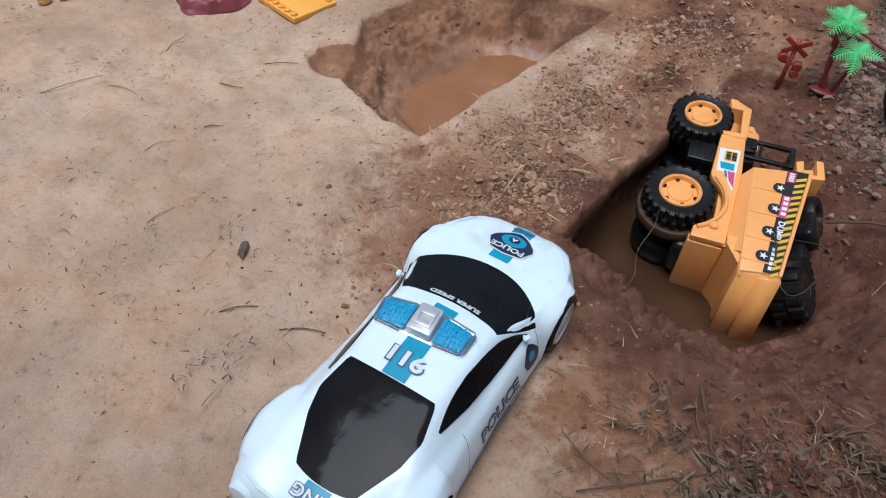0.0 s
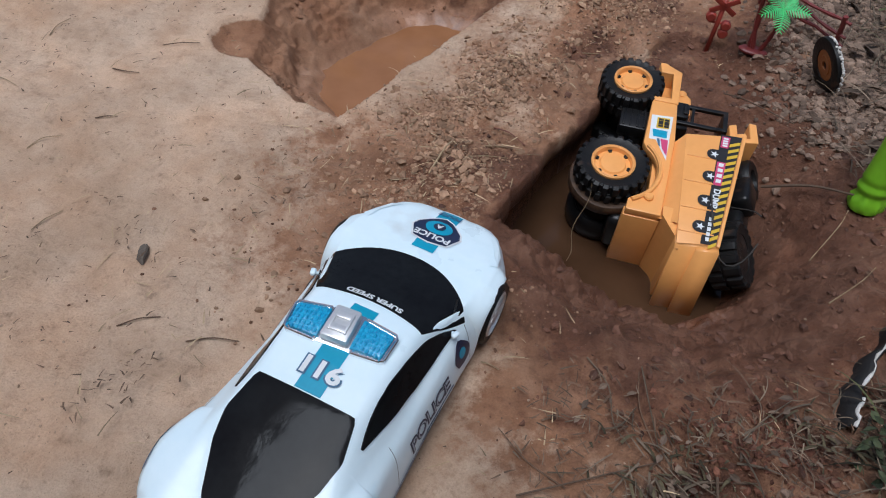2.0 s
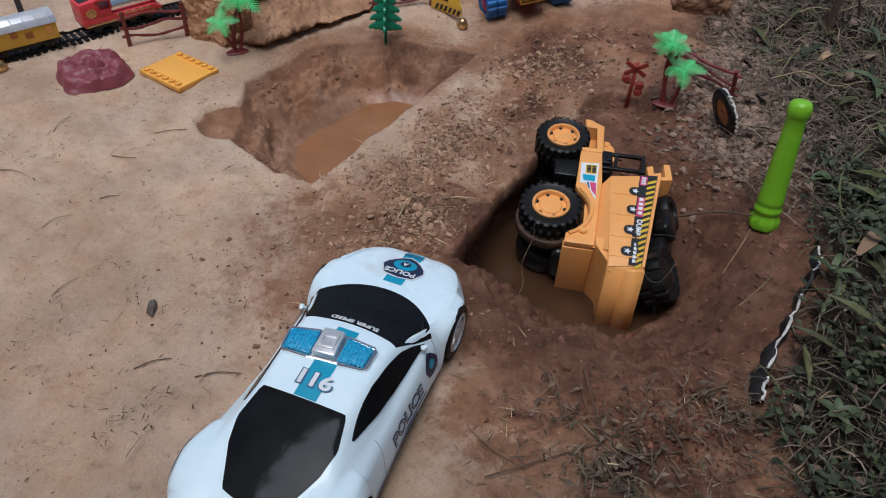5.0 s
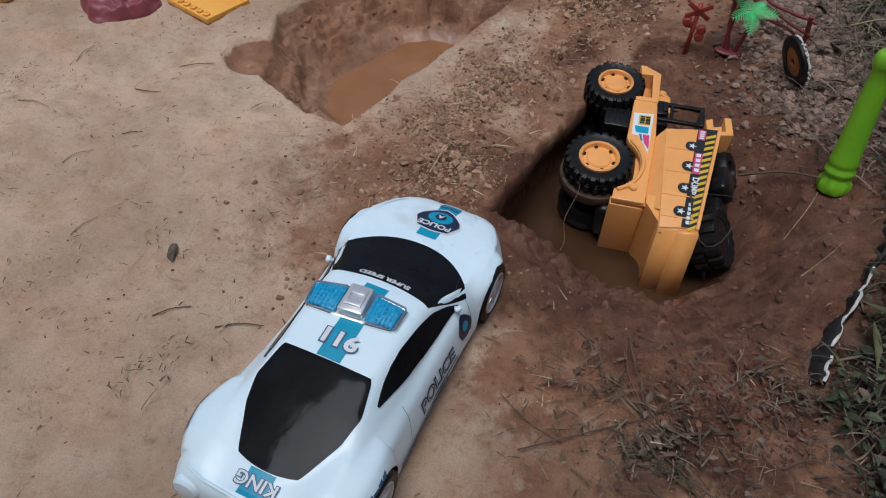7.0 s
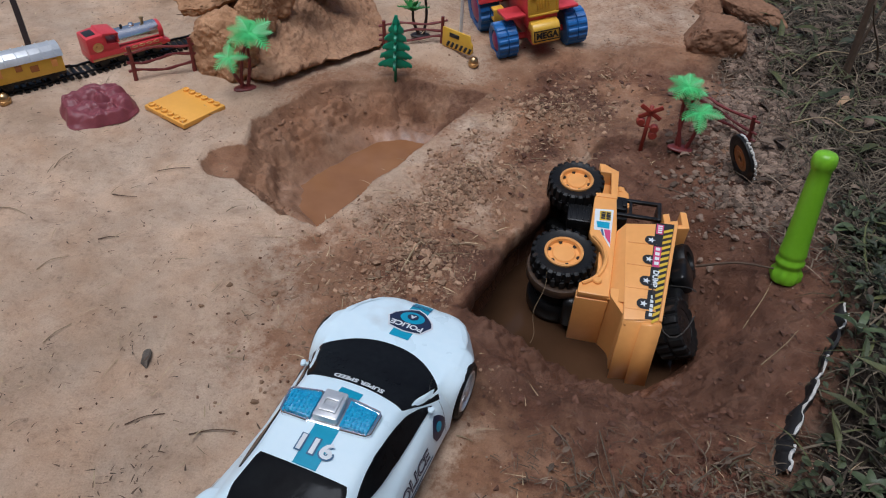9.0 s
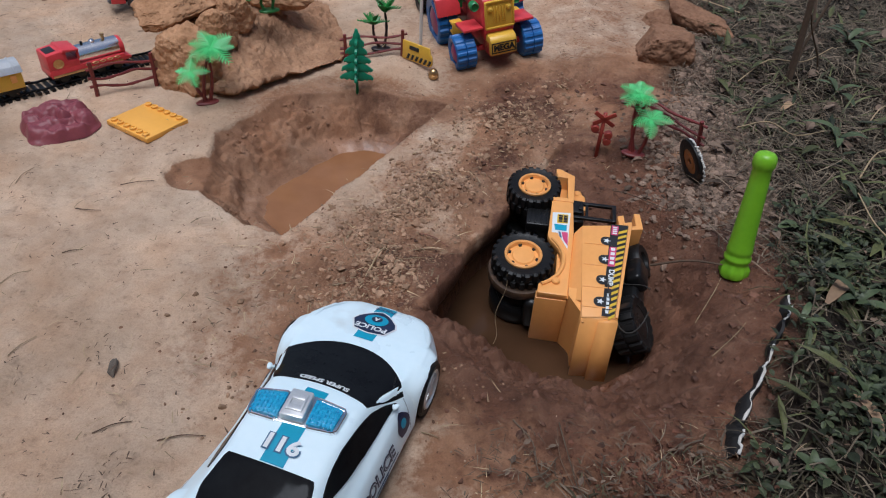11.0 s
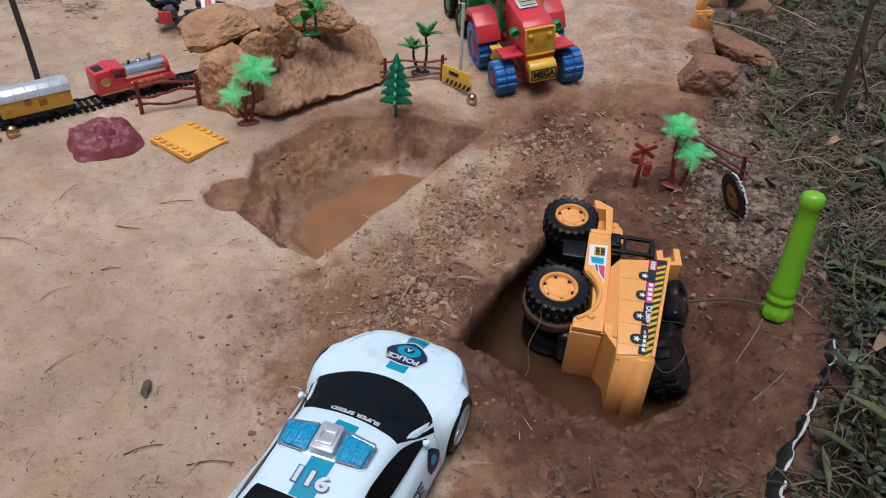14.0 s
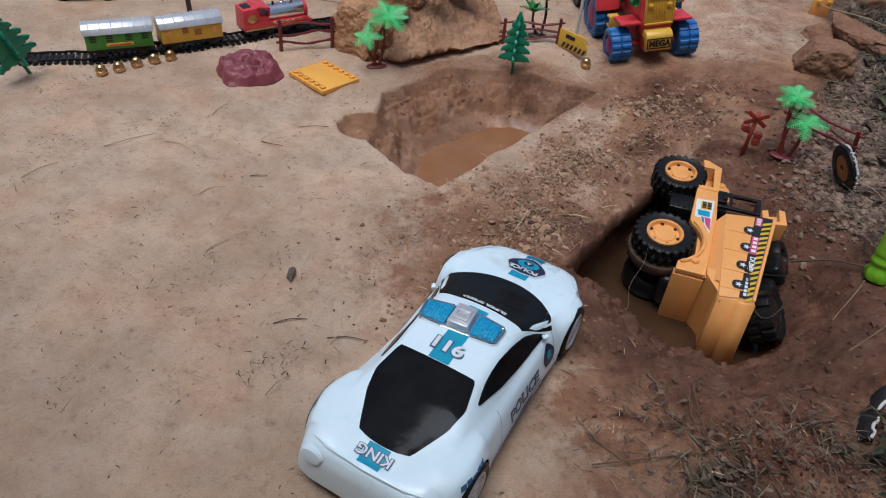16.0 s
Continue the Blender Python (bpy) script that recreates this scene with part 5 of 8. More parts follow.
    for f0, f1, mt in ((0.054, 0.040, M_DECAL_PINK), (0.022, -0.006, M_DECAL_PINK)):
        sheet([(f0, base(f0) + 0.0010), (f0, base(f0) + 0.0085), (f1, base(f1) + 0.0080), (f1, base(f1) + 0.0010)], 0.0006, mt, "print_block")
        for q in range(4):
            a = f0 - 0.0015 - q * (f0 - f1 - 0.002) / 4
            b = a - (f0 - f1) / 4 * 0.6
            sheet([(a, base(a) + 0.0025), (a, base(a) + 0.0070), (b, base(b) + 0.0068), (b, base(b) + 0.0025)], 0.0009, M_DECAL_WHITE, "print_bar")
    v, fc = letters("DUMP", 0.0088, weight=0.0003)
    g = M()
    g.add([(-0.0215 - x * 0.9, l + 0.0010, base(-0.0215) + 0.0050 + y * 0.9 - x * 0.10) for x, y, *_ in v], fc)
    part("lettering", g, M_DECAL_WHITE, bucket, "white lettering", smooth=False, fix=False)
    for q in range(5):
        a = -0.043 - q * 0.0054
        sheet([(a, base(a) + 0.003), (a, base(a) + 0.0062), (a - 0.004, base(a) + 0.0058), (a - 0.004, base(a) + 0.003)], 0.0009, M_DECAL_WHITE, "print_bar")
    for f in (0.0300, 0.0030, -0.0255, -0.0545):
        u = base(f) - 0.0035
        disc = [(f + 0.0062 * math.cos(a * math.pi / 9), u + 0.0062 * math.sin(a * math.pi / 9)) for a in range(18)]
        sheet([(f - 0.0062, u + 0.006), (f + 0.0062, u + 0.006)] + [(f + 0.0062 * math.cos(a * math.pi / 9), u + 0.0058 * math.sin(a * math.pi / 9)) for a in range(0, -10, -1)], 0.0005, M_DECAL_BLACK, "star_ground")
        star = [(f + (0.0040 if k % 2 == 0 else 0.0017) * math.cos(k * math.pi / 5 + math.pi / 2), u + 0.0008 + (0.0040 if k % 2 == 0 else 0.0017) * math.sin(k * math.pi / 5 + math.pi / 2)) for k in range(10)]
        sheet(star, 0.0009, M_DECAL_WHITE, "star")
    l = -0.0019
    sheet([(0.0715, 0.0275), (0.0735, 0.0475), (0.0170, 0.0460), (0.0400, 0.0345), (0.0400, 0.0280)], 0.0001, M_DECAL_WHITE, "cab_sticker", "white sticker with coloured blocks")
    sheet([(0.0690, 0.0330), (0.0700, 0.0450), (0.0560, 0.0450), (0.0550, 0.0330)], 0.0004, M_DECAL_YELLOW, "print_block")
    for q in range(2):
        for a, b in ((0.0680, 0.0655), (0.0650, 0.0600), (0.0595, 0.0570)):
            sheet([(a, 0.0345 + q * 0.0055), (a, 0.0390 + q * 0.0055), (b, 0.0390 + q * 0.0055), (b, 0.0345 + q * 0.0055)], 0.0006, M_DECAL_BLACK, "print_bar")
    sheet([(0.0530, 0.0300), (0.0530, 0.0440), (0.0440, 0.0440), (0.0440, 0.0315)], 0.0004, M_DECAL_BLUE, "print_block")
    sheet([(0.0420, 0.0385), (0.0420, 0.0455), (0.0220, 0.0460), (0.0300, 0.0410)], 0.0004, M_DECAL_PINK, "print_block")
    sheet([(0.0420, 0.0350), (0.0420, 0.0375), (0.0320, 0.0395), (0.0340, 0.0370)], 0.0004, M_DECAL_MID, "print_bar")
    return tr


F = Vector((0.160, 0.970, 0.150)).normalized()
Lf = Vector((-0.050, -0.145, 0.988))
Lf = (Lf - F * F.dot(Lf)).normalized()
Up = F.cross(Lf)
TRUCK_AT = Matrix((( F.x, Lf.x, Up.x, 0.158), (F.y, Lf.y, Up.y, 0.023), (F.z, Lf.z, Up.z, 0.007), (0, 0, 0, 1)))
dump_truck(TRUCK_AT)


# ---- the black chassis half buried behind the bucket ----
def black_chassis():
    th = thing("toy_chassis", Matrix.Translation((0.285, 0.0, -0.03)), "black plastic toy chassis with loose wheels, stuck in wet soil", "toy part")
    d = Vector((0.24, 0.96, 0.05)).normalized()
    q = Vector((0.75, -0.30, 0.58))
    q = (q - d * d.dot(q)).normalized()
    up = d.cross(q)

    def frame_at(c):
        return Matrix.Translation(c) @ Matrix(((d.x, up.x, q.x, 0), (d.y, up.y, q.y, 0), (d.z, up.z, q.z, 0), (0, 0, 0, 1)))

    big = part("tyre", lug_tyre(0.0305, 0.028, 16, frame_at((-0.016, -0.036, -0.004)), 0.004), M_TYRE, th, "large black lugged tyre")
    hub = M().lathe([(0.018, 0.0), (0.018, 0.012), (0.006, 0.0135)], 24, frame_at((-0.016, -0.036, -0.004)))
    part("hub", hub, M_BLACK, th)
    small = M()
    small.lathe([(0.010, -0.009), (0.0185, -0.009), (0.0205, -0.006), (0.0205, 0.006), (0.0185, 0.009), (0.011, 0.0085), (0.010, 0.005)], 36, frame_at((0.012, 0.057, 0.004)))
    part("tyre", small, M_TYRE, th, "small smooth black tyre")
    bodyg = M()
    mt = frame_at((0, 0, 0)).to_3x3().to_4x4()
    bodyg.box((-0.004, 0.012, -0.010), (0.060, 0.026, 0.026), mt, bev=0.006, seg=3)
    bodyg.box((0.004, 0.030, 0.008), (0.034, 0.026, 0.018), mt, bev=0.005, seg=3)
    part("frame", bodyg, M_BLACK, th, "black moulded frame")


black_chassis()

# ---- toys round the pits ----
def on_ground(x, y, turn=0.0, sink=0.0, tilt=(0, 0)):
    return pose(x, y, ground_at(x, y) - sink, tilt[0], tilt[1], turn)


def frond_mesh(name, mat, length, width, pairs, droop, solid=False):
    """A moulded leaf with a midrib and many leaflets, drooping along x."""
    g = M()
    mid = [(length * t, 0, length * (0.10 * math.sin(t * 2.2) - droop * t * t)) for t in (i / 8 for i in range(9))]
    g.tube(mid, 0.0011, 5, 0.5)
    for i in range(pairs):
        t = (i + 0.6) / pairs
        x, z = length * t, length * (0.10 * math.sin(t * 2.2) - droop * t * t)
        w = width * math.sin(math.pi * (0.12 + 0.84 * t)) ** 0.8
        for s in (1, -1):
            b, e = length / pairs * (0.62 if solid else 0.33), length * 0.13
            v = [(x - b, 0, z + 0.0004), (x + b, 0, z + 0.0004), (x + b * 0.6 + e, s * w, z - w * 0.18), (x - b * 0.4 + e, s * w * 0.97, z - w * 0.18)]
            v += [(p[0], p[1], p[2] - 0.0009) for p in v]
            g.add(v, [(0, 1, 2, 3), (7, 6, 5, 4), (0, 4, 5, 1), (1, 5, 6, 2), (2, 6, 7, 3), (3, 7, 4, 0)])
    return g.mesh(name, mat, smooth=False)


FROND = frond_mesh("frond", M_PALM, 0.034, 0.0125, 10, 0.34)
FROND_DARK = frond_mesh("leaf", M_PALM_DARK, 0.026, 0.0075, 7, 0.5, True)


def crown(parent, centre, count, mesh, seed, scale=1.0, lift=(-5, 28), tilt=0.0):
    rnd = random.Random(seed)
    for k in range(count):
        a = 360 / count * k + rnd.uniform(-14, 14)
        ob = part("frond", mesh, None, parent)
        s = scale * rnd.uniform(0.85, 1.1)
        ob.matrix_local = Matrix.Translation(centre) @ Matrix.Rotation(radians(tilt), 4, "X") @ Matrix.Rotation(radians(a), 4, "Z") @ Matrix.Rotation(-radians(rnd.uniform(*lift)), 4, "Y") @ Matrix.Scale(s, 4)


def palm(m, crowns, label, mesh=FROND, trunk=M_MAROON, base=True, group="", lift=(-5, 28), tilt=0.0):
    th = thing("toy_palm", m, label, "toy tree", group)
    if base:
        b = M().lathe([(0.0005, 0), (0.015, 0), (0.0155, 0.002), (0.013, 0.0035), (0.0005, 0.004)], 20, Matrix.Diagonal((1, 0.55, 1, 1)), cap=False)
        part("base", b, trunk, th)
    for i, (foot, c, n, s) in enumerate(crowns):
        pts = [Vector(foot).lerp(Vector(c), t) + Vector((0.004 * math.sin(t * 3.1) * (1 if i % 2 else -1), 0.002 * math.sin(t * 3), 0)) for t in (j / 8 for j in range(9))]
        part("trunk", M().tube(pts, [0.0024 + 0.0005 * (j % 2) - 0.0008 * j / 8 for j in range(9)], 8), trunk, th)
        if n:
            crown(th, c, n, mesh, i * 7 + n, s, lift, tilt)
    return th


palm(on_ground(-0.249, 0.328, 25), [((-0.004, 0, 0.002), (0.015, 0.002, 0.077), 10, 0.86), ((0.004, 0.001, 0.002), (0.010, 0.004, 0.064), 0, 1), ((0.0, 0.003, 0.002), (-0.017, -0.010, 0.052), 5, 0.66)],
     "bright green plastic palm with two maroon trunks on a foot", group="bright green palms", lift=(-14, 24), tilt=20)
palm(on_ground(0.322, 0.232, -15), [((0.0, 0, 0.0), (-0.010, 0.012, 0.078), 9, 0.70), ((0.006, 0.001, 0.0), (0.010, -0.003, 0.054), 5, 0.72), ((-0.004, 0.003, 0.0), (0.0, 0.006, 0.070), 0, 1)],
     "bright green plastic palm with maroon trunks in wet soil", group="bright green palms", lift=(-8, 34), tilt=20)
palm(on_ground(-0.022, 0.512, 10), [((0, 0, 0), (-0.012, 0.0, 0.040), 8, 0.78), ((0.004, 0, 0), (0.006, 0.002, 0.058), 10, 0.92)],
     "dark green plastic tree with thin brown stems", FROND_DARK, M_BROWN_POLE, group="dark green toy trees", lift=(30, 82))
palm(pose(-0.183, 0.468, 0.082, 0, 0, 30), [((-0.004, 0, 0), (-0.009, 0.0, 0.022), 7, 0.85), ((0.004, 0, 0), (0.004, 0.002, 0.036), 9, 0.95)],
     "dark green plastic tree standing on a sandy rock", FROND_DARK, M_PALM_DARK, group="dark green toy trees", lift=(15, 75))


def pine(m, height, label, group):
    """A moulded pine of two crossed flat plates with drooping lobes."""
    th = thing("toy_pine", m, label, "toy tree", group)
    part("trunk", M().tube([(0, 0, -0.004), (0, 0, height * 0.9)], 0.0026, 8, 0.5), M_PINE, th)
    for k, (z, w) in enumerate(((0.27, 0.275), (0.41, 0.265), (0.55, 0.225), (0.69, 0.185), (0.82, 0.130), (0.93, 0.065))):
        half = [(0.30, 0.125), (0.66, 0.062), (0.92, 0.034), (1.03, -0.006), (0.96, -0.040), (0.78, -0.022), (0.66, -0.052), (0.48, -0.026), (0.34, -0.050)]
        rnd = random.Random(k * 5 + 3)
        g = M()
        for turn, depth in ((0.0, 1.0), (1.45, 0.62)):
            right = [(p * w * height * depth * rnd.uniform(0.92, 1.08), (z + q) * height) for p, q in half]
            left = [(-p * w * height * depth * rnd.uniform(0.92, 1.08), (z + q + 0.012) * height) for p, q in half]
            c, sn = math.cos(turn), math.sin(turn)
            g.prism(right + left[::-1], -0.0024, 0.0024, lambda p, q, r, c=c, sn=sn: Vector((p * c - r * sn, p * sn + r * c, q)), 0.0009)
        part("branch_tier", g, M_PINE, th, angle=40)
    return th


pine(on_ground(-0.050, 0.399, 4, 0.002) @ Matrix.Diagonal((0.92, 0.92, 1.0, 1)), 0.092, "dark green plastic pine at the rim of a pit", "toy pines")
pine(pose(-0.688, 0.150, 0.0, 10, -24, 70), 0.110, "dark green plastic pine leaning beside the rails", "toy pines")


def fence(a, b, height, label, lean=0.0, seed=0):
    """Rustic fence from a to b with two posts and wavy rails."""
    a, b = Vector((*a, ground_at(*a))), Vector((*b, ground_at(*b)))
    th = thing("toy_fence", Matrix.Translation(a), label, "toy fence", "maroon toy fences")
    d = b - a
    side = Vector((-d.y, d.x, 0)).normalized() * lean
    rnd = random.Random(seed)
    for t in (0.02, 0.98):
        p = d * t
        part("post", M().tube([p + Vector((0, 0, -0.004)), p + side * 0.5 + Vector((0.0006, 0, height * 0.5)), p + side + Vector((0, 0, height * 1.06))], 0.0030, 7, 0.9), M_MAROON, th)
    for k in range(3):
        z = height * (0.26 + 0.31 * k)
        pts = [d * (-0.06 + 1.12 * t) + side * (0.26 + 0.31 * k) + Vector((0, 0, z + height * 0.06 * math.sin(t * 7 + k * 2 + seed) + rnd.uniform(-1, 1) * 0.0006)) for t in (i / 10 for i in range(11))]
        part("rail", M().tube(pts, [0.0019 + 0.0004 * math.sin(i * 2.3 + k) for i in range(11)], 7), M_MAROON, th)
    return th


fence((-0.403, 0.336), (-0.330, 0.372), 0.046, "maroon plastic rustic fence beside the rails", 0.0, 1)
fence((-0.078, 0.487), (0.014, 0.492), 0.040, "maroon plastic rustic fence behind the pine", 0.0, 2)
fence((0.345, 0.328), (0.408, 0.236), 0.040, "maroon plastic rustic fence on the gravel, leaning", -0.010, 3)


def crossing_signal(m):
    th = thing("crossing_signal", m, "dark red plastic crossing signal with crossed boards in wet soil", "toy signal")
    part("post", M().tube([(0, 0, -0.004), (0, 0, 0.050)], 0.0020, 8), M_SIGNAL, th)
    for s in (1, -1):
        b = M().box((0, -0.002, 0.044), (0.024, 0.0016, 0.0042), Matrix.Rotation(radians(32 * s), 4, "Y"), bev=0.0004)
        part("board", b, M_SIGNAL, th)
        for z in (0.026, 0.033):
            l = M().lathe([(0.0042, 0), (0.0042, 0.004), (0.003, 0.005)], 14, Matrix.Translation((s * 0.0070, 0.001, z - (0.006 if s > 0 else 0))) @ Matrix.Rotation(radians(90), 4, "X"))
            if z > 0.03 or s > 0:
                part("lamp", l, M_SIGNAL, th)
        part("arm", M().tube([(0, 0, 0.028), (s * 0.0075, 0, 0.028)], 0.0012, 6), M_SIGNAL, th)
    return th


crossing_signal(on_ground(0.281, 0.254, -8) @ Matrix.Scale(1.32, 4))

# Lime baluster.
g = M()
prof = [(0.0005, 0), (0.0165, 0.0), (0.0180, 0.003), (0.0175, 0.010), (0.0150, 0.0135), (0.0148, 0.0165), (0.0168, 0.0185), (0.0168, 0.0215), (0.0150, 0.0235), (0.0152, 0.0265), (0.0160, 0.0280), (0.0156, 0.0310), (0.0146, 0.040), (0.0132, 0.070), (0.0118, 0.100), (0.0112, 0.1120), (0.0124, 0.1140), (0.0136, 0.1175), (0.0136, 0.1215), (0.0126, 0.1250), (0.0104, 0.1272), (0.0070, 0.1284), (0.0005, 0.1288)]
seg = 48
for r, z in prof:
    for i in range(seg):
        a = 2 * math.pi * i / seg
        q = r * (1 + (0.07 * math.cos(8 * a) if 0.001 < z < 0.0125 else 0))
        g.v.append((q * math.cos(a), q * math.sin(a), z))
for k in range(len(prof) - 1):
    g.f += [(k * seg + i, k * seg + (i + 1) % seg, (k + 1) * seg + (i + 1) % seg, (k + 1) * seg + i) for i in range(seg)]
axis = Vector((-0.004, 0.020, 0.125))
single("lime_post", g, M_LIME, Matrix.Translation((0.374, -0.003, ground_at(0.374, -0.003))) @ axis.to_track_quat("Z", "Y").to_matrix().to_4x4() @ Matrix.Diagonal((0.80, 0.80, 1.06, 1)),
       "lime green plastic baluster post stuck upright in soil", "toy post", angle=50)

# Loose wheel on edge.
n = Vector((-0.92, -0.15, -0.30)).normalized()
wm = Matrix.Translation((0.372, 0.168, ground_at(0.372, 0.168) + 0.029)) @ n.to_track_quat("Z", "Y").to_matrix().to_4x4() @ Matrix.Scale(0.86, 4)
lw = thing("loose_wheel", wm, "muddy black toy wheel with an orange hub standing on edge", "toy wheel")
part("tyre", M().lathe([(0.016, -0.004), (0.030, -0.0045), (0.0325, -0.003), (0.0325, 0.003), (0.030, 0.0045), (0.019, 0.004), (0.018, 0.002)], 44), M_TYRE, lw)
part("hub", M().lathe([(0.0185, 0.0), (0.0180, 0.0032), (0.012, 0.0028), (0.011, 0.0038), (0.005, 0.0038), (0.004, 0.001), (0.0005, 0.001)], 32), M_ORANGE_DARK, lw, "dull orange hub")
crust = M()
rnd = random.Random(8)
for i in range(46):
    a = radians(-100 + 210 * i / 45)
    r = 0.0325 + rnd.uniform(-0.0006, 0.0012)
    crust.box((r * math.cos(a), r * math.sin(a), rnd.uniform(-0.003, -0.001)), (0.0020, 0.0032, rnd.uniform(0.002, 0.004)), Matrix.Rotation(a, 4, "Z"), bev=0.0008, seg=1)
tagged(part("dried_crust", crust, M_WHITE_EDGE, lw, "whitish dried crust on the rim"), kind="stuff")


def studded_plate(m):
    th = thing("studded_plate", m, "orange plastic building plate with two rows of studs", "toy plate")
    part("plate", M().box((0, 0, 0.0035), (0.082, 0.070, 0.007), bev=0.0008), M_PLATE, th)
    for s in (1, -1):
        for i in range(6):
            st = M().lathe([(0.0046, 0.0065), (0.0046, 0.0098), (0.0042, 0.0102), (0.0030, 0.0102), (0.0027, 0.0090), (0.0005, 0.0090)], 18, Matrix.Translation((-0.032 + i * 0.0128, s * 0.0285, 0)))
            part("stud", st, M_PLATE, th)


studded_plate(on_ground(-0.311, 0.267, -33, 0.001) @ Matrix.Scale(0.94, 4))


def bumpy_rock():
    """A hollow moulded rock with rounded humps."""
    g, n = M(), 56
    humps = [(-0.027, 0.020, 0.025, 0.031), (0.000, 0.028, 0.023, 0.034), (0.027, 0.018, 0.023, 0.031), (-0.030, -0.012, 0.022, 0.026), (-0.002, -0.002, 0.026, 0.031), (0.026, -0.012, 0.023, 0.027), (-0.012, -0.030, 0.019, 0.020), (0.014, -0.032, 0.019, 0.020), (0.0, 0.0, 0.052, 0.018)]
    for j in range(n + 1):
        for i in range(n * 2):
            a, t = 2 * math.pi * i / (n * 2), j / n
            rim = 0.0520 * (abs(math.cos(a)) ** 3.5 + abs(math.sin(a)) ** 3.5) ** (-1 / 3.5) * (1 + 0.035 * math.sin(5 * a + 2) + 0.02 * math.sin(9 * a))
            x, y = rim * t * math.cos(a), rim * t * math.sin(a) * 0.92
            h = max(hh * math.exp(-(((x - hx) ** 2 + (y - hy) ** 2) / (w * w)) ** 3.2) for hx, hy, w, hh in humps)
            across = x * 0.643 + y * 0.766 + 0.004 * math.sin(x * 190 - y * 120)
            h -= 0.013 * math.exp(-((across + 0.003) / 0.0055) ** 2) * (h > 0.012)
            crease = noise.noise(Vector((x, y, 0)) * 75) * 0.0070 + noise.noise(Vector((x, y, 3)) * 200) * 0.0016
            edge = min(1, (1 - t) * 7) ** 0.6
            g.v.append((x, y, max(0.0, (h + 0.004 + crease) * edge)))
    k = n * 2
    for j in range(n):
        g.f += [(j * k + i, j * k + (i + 1) % k, (j + 1) * k + (i + 1) % k, (j + 1) * k + i) for i in range(k)]
    return g


single("toy_rock", bumpy_rock(), M_PURPLE, on_ground(-0.414, 0.247, 40, 0.001) @ Matrix.Diagonal((0.84, 0.84, 0.60, 1)), "wine red plastic rock with rounded humps", "toy rock", angle=80)


# ---- natural stones ----
def stone(name, c, r, rot, seed, label, rough=0.16, cuts=5, sub=6, group="", flat=0.0, under=0.0):
    """A broken lump of hard earth: a ball cut by planes and roughened."""
    rnd = random.Random(seed)
    bm = bmesh.new()
    bmesh.ops.create_icosphere(bm, subdivisions=sub, radius=1.0)
    planes = [(Vector((rnd.uniform(-1, 1), rnd.uniform(-1, 1), rnd.uniform(-0.6, 0.8))).normalized(), rnd.uniform(0.55, 0.85)) for _ in range(cuts)]
    off, mean = Vector((seed * 3.1, seed * 1.7, 0)), sum(r) / 3
    for v in bm.verts:
        p = v.co.copy()
        for n_, d in planes:
            over = p.dot(n_) - d
            if over > 0:
                p -= n_ * over * 0.85
        if flat and p.z > 1 - flat:
            p.z = 1 - flat + (p.z - 1 + flat) * 0.25
        if under and p.z < 0.05:
            q = 1 - under * min(1.0, (0.05 - p.z) * 3)
            p.x, p.y = p.x * q, p.y * q
        w = Vector((p.x * r[0], p.y * r[1], p.z * r[2])) / mean
        k = 1 + rough * (noise.fractal(p * 1.6 + off, 1.0, 2.0, 3) * 0.8 + noise.fractal(w * 5 + off, 0.9, 2.0, 4) * 0.30)
        k += 0.026 * noise.fractal(w * 14 + off, 0.7, 2.1, 5) - 0.014 * abs(noise.noise(w * 5.3 + off)) + 0.007 * noise.noise(w * 46 + off)
        pit_ = noise.noise(w * 13 + off)
        if pit_ > 0.34:
            k -= (pit_ - 0.34) * 0.20
        v.co = p * k
    g = M()
    g._bm(bm, Matrix.Diagonal((*r, 1)))
    return single(name, g, M_ROCK if c[0] < 0.3 else M_ROCK_RED_SHADED, pose(*c, *rot), label, "rock", group, angle=75)


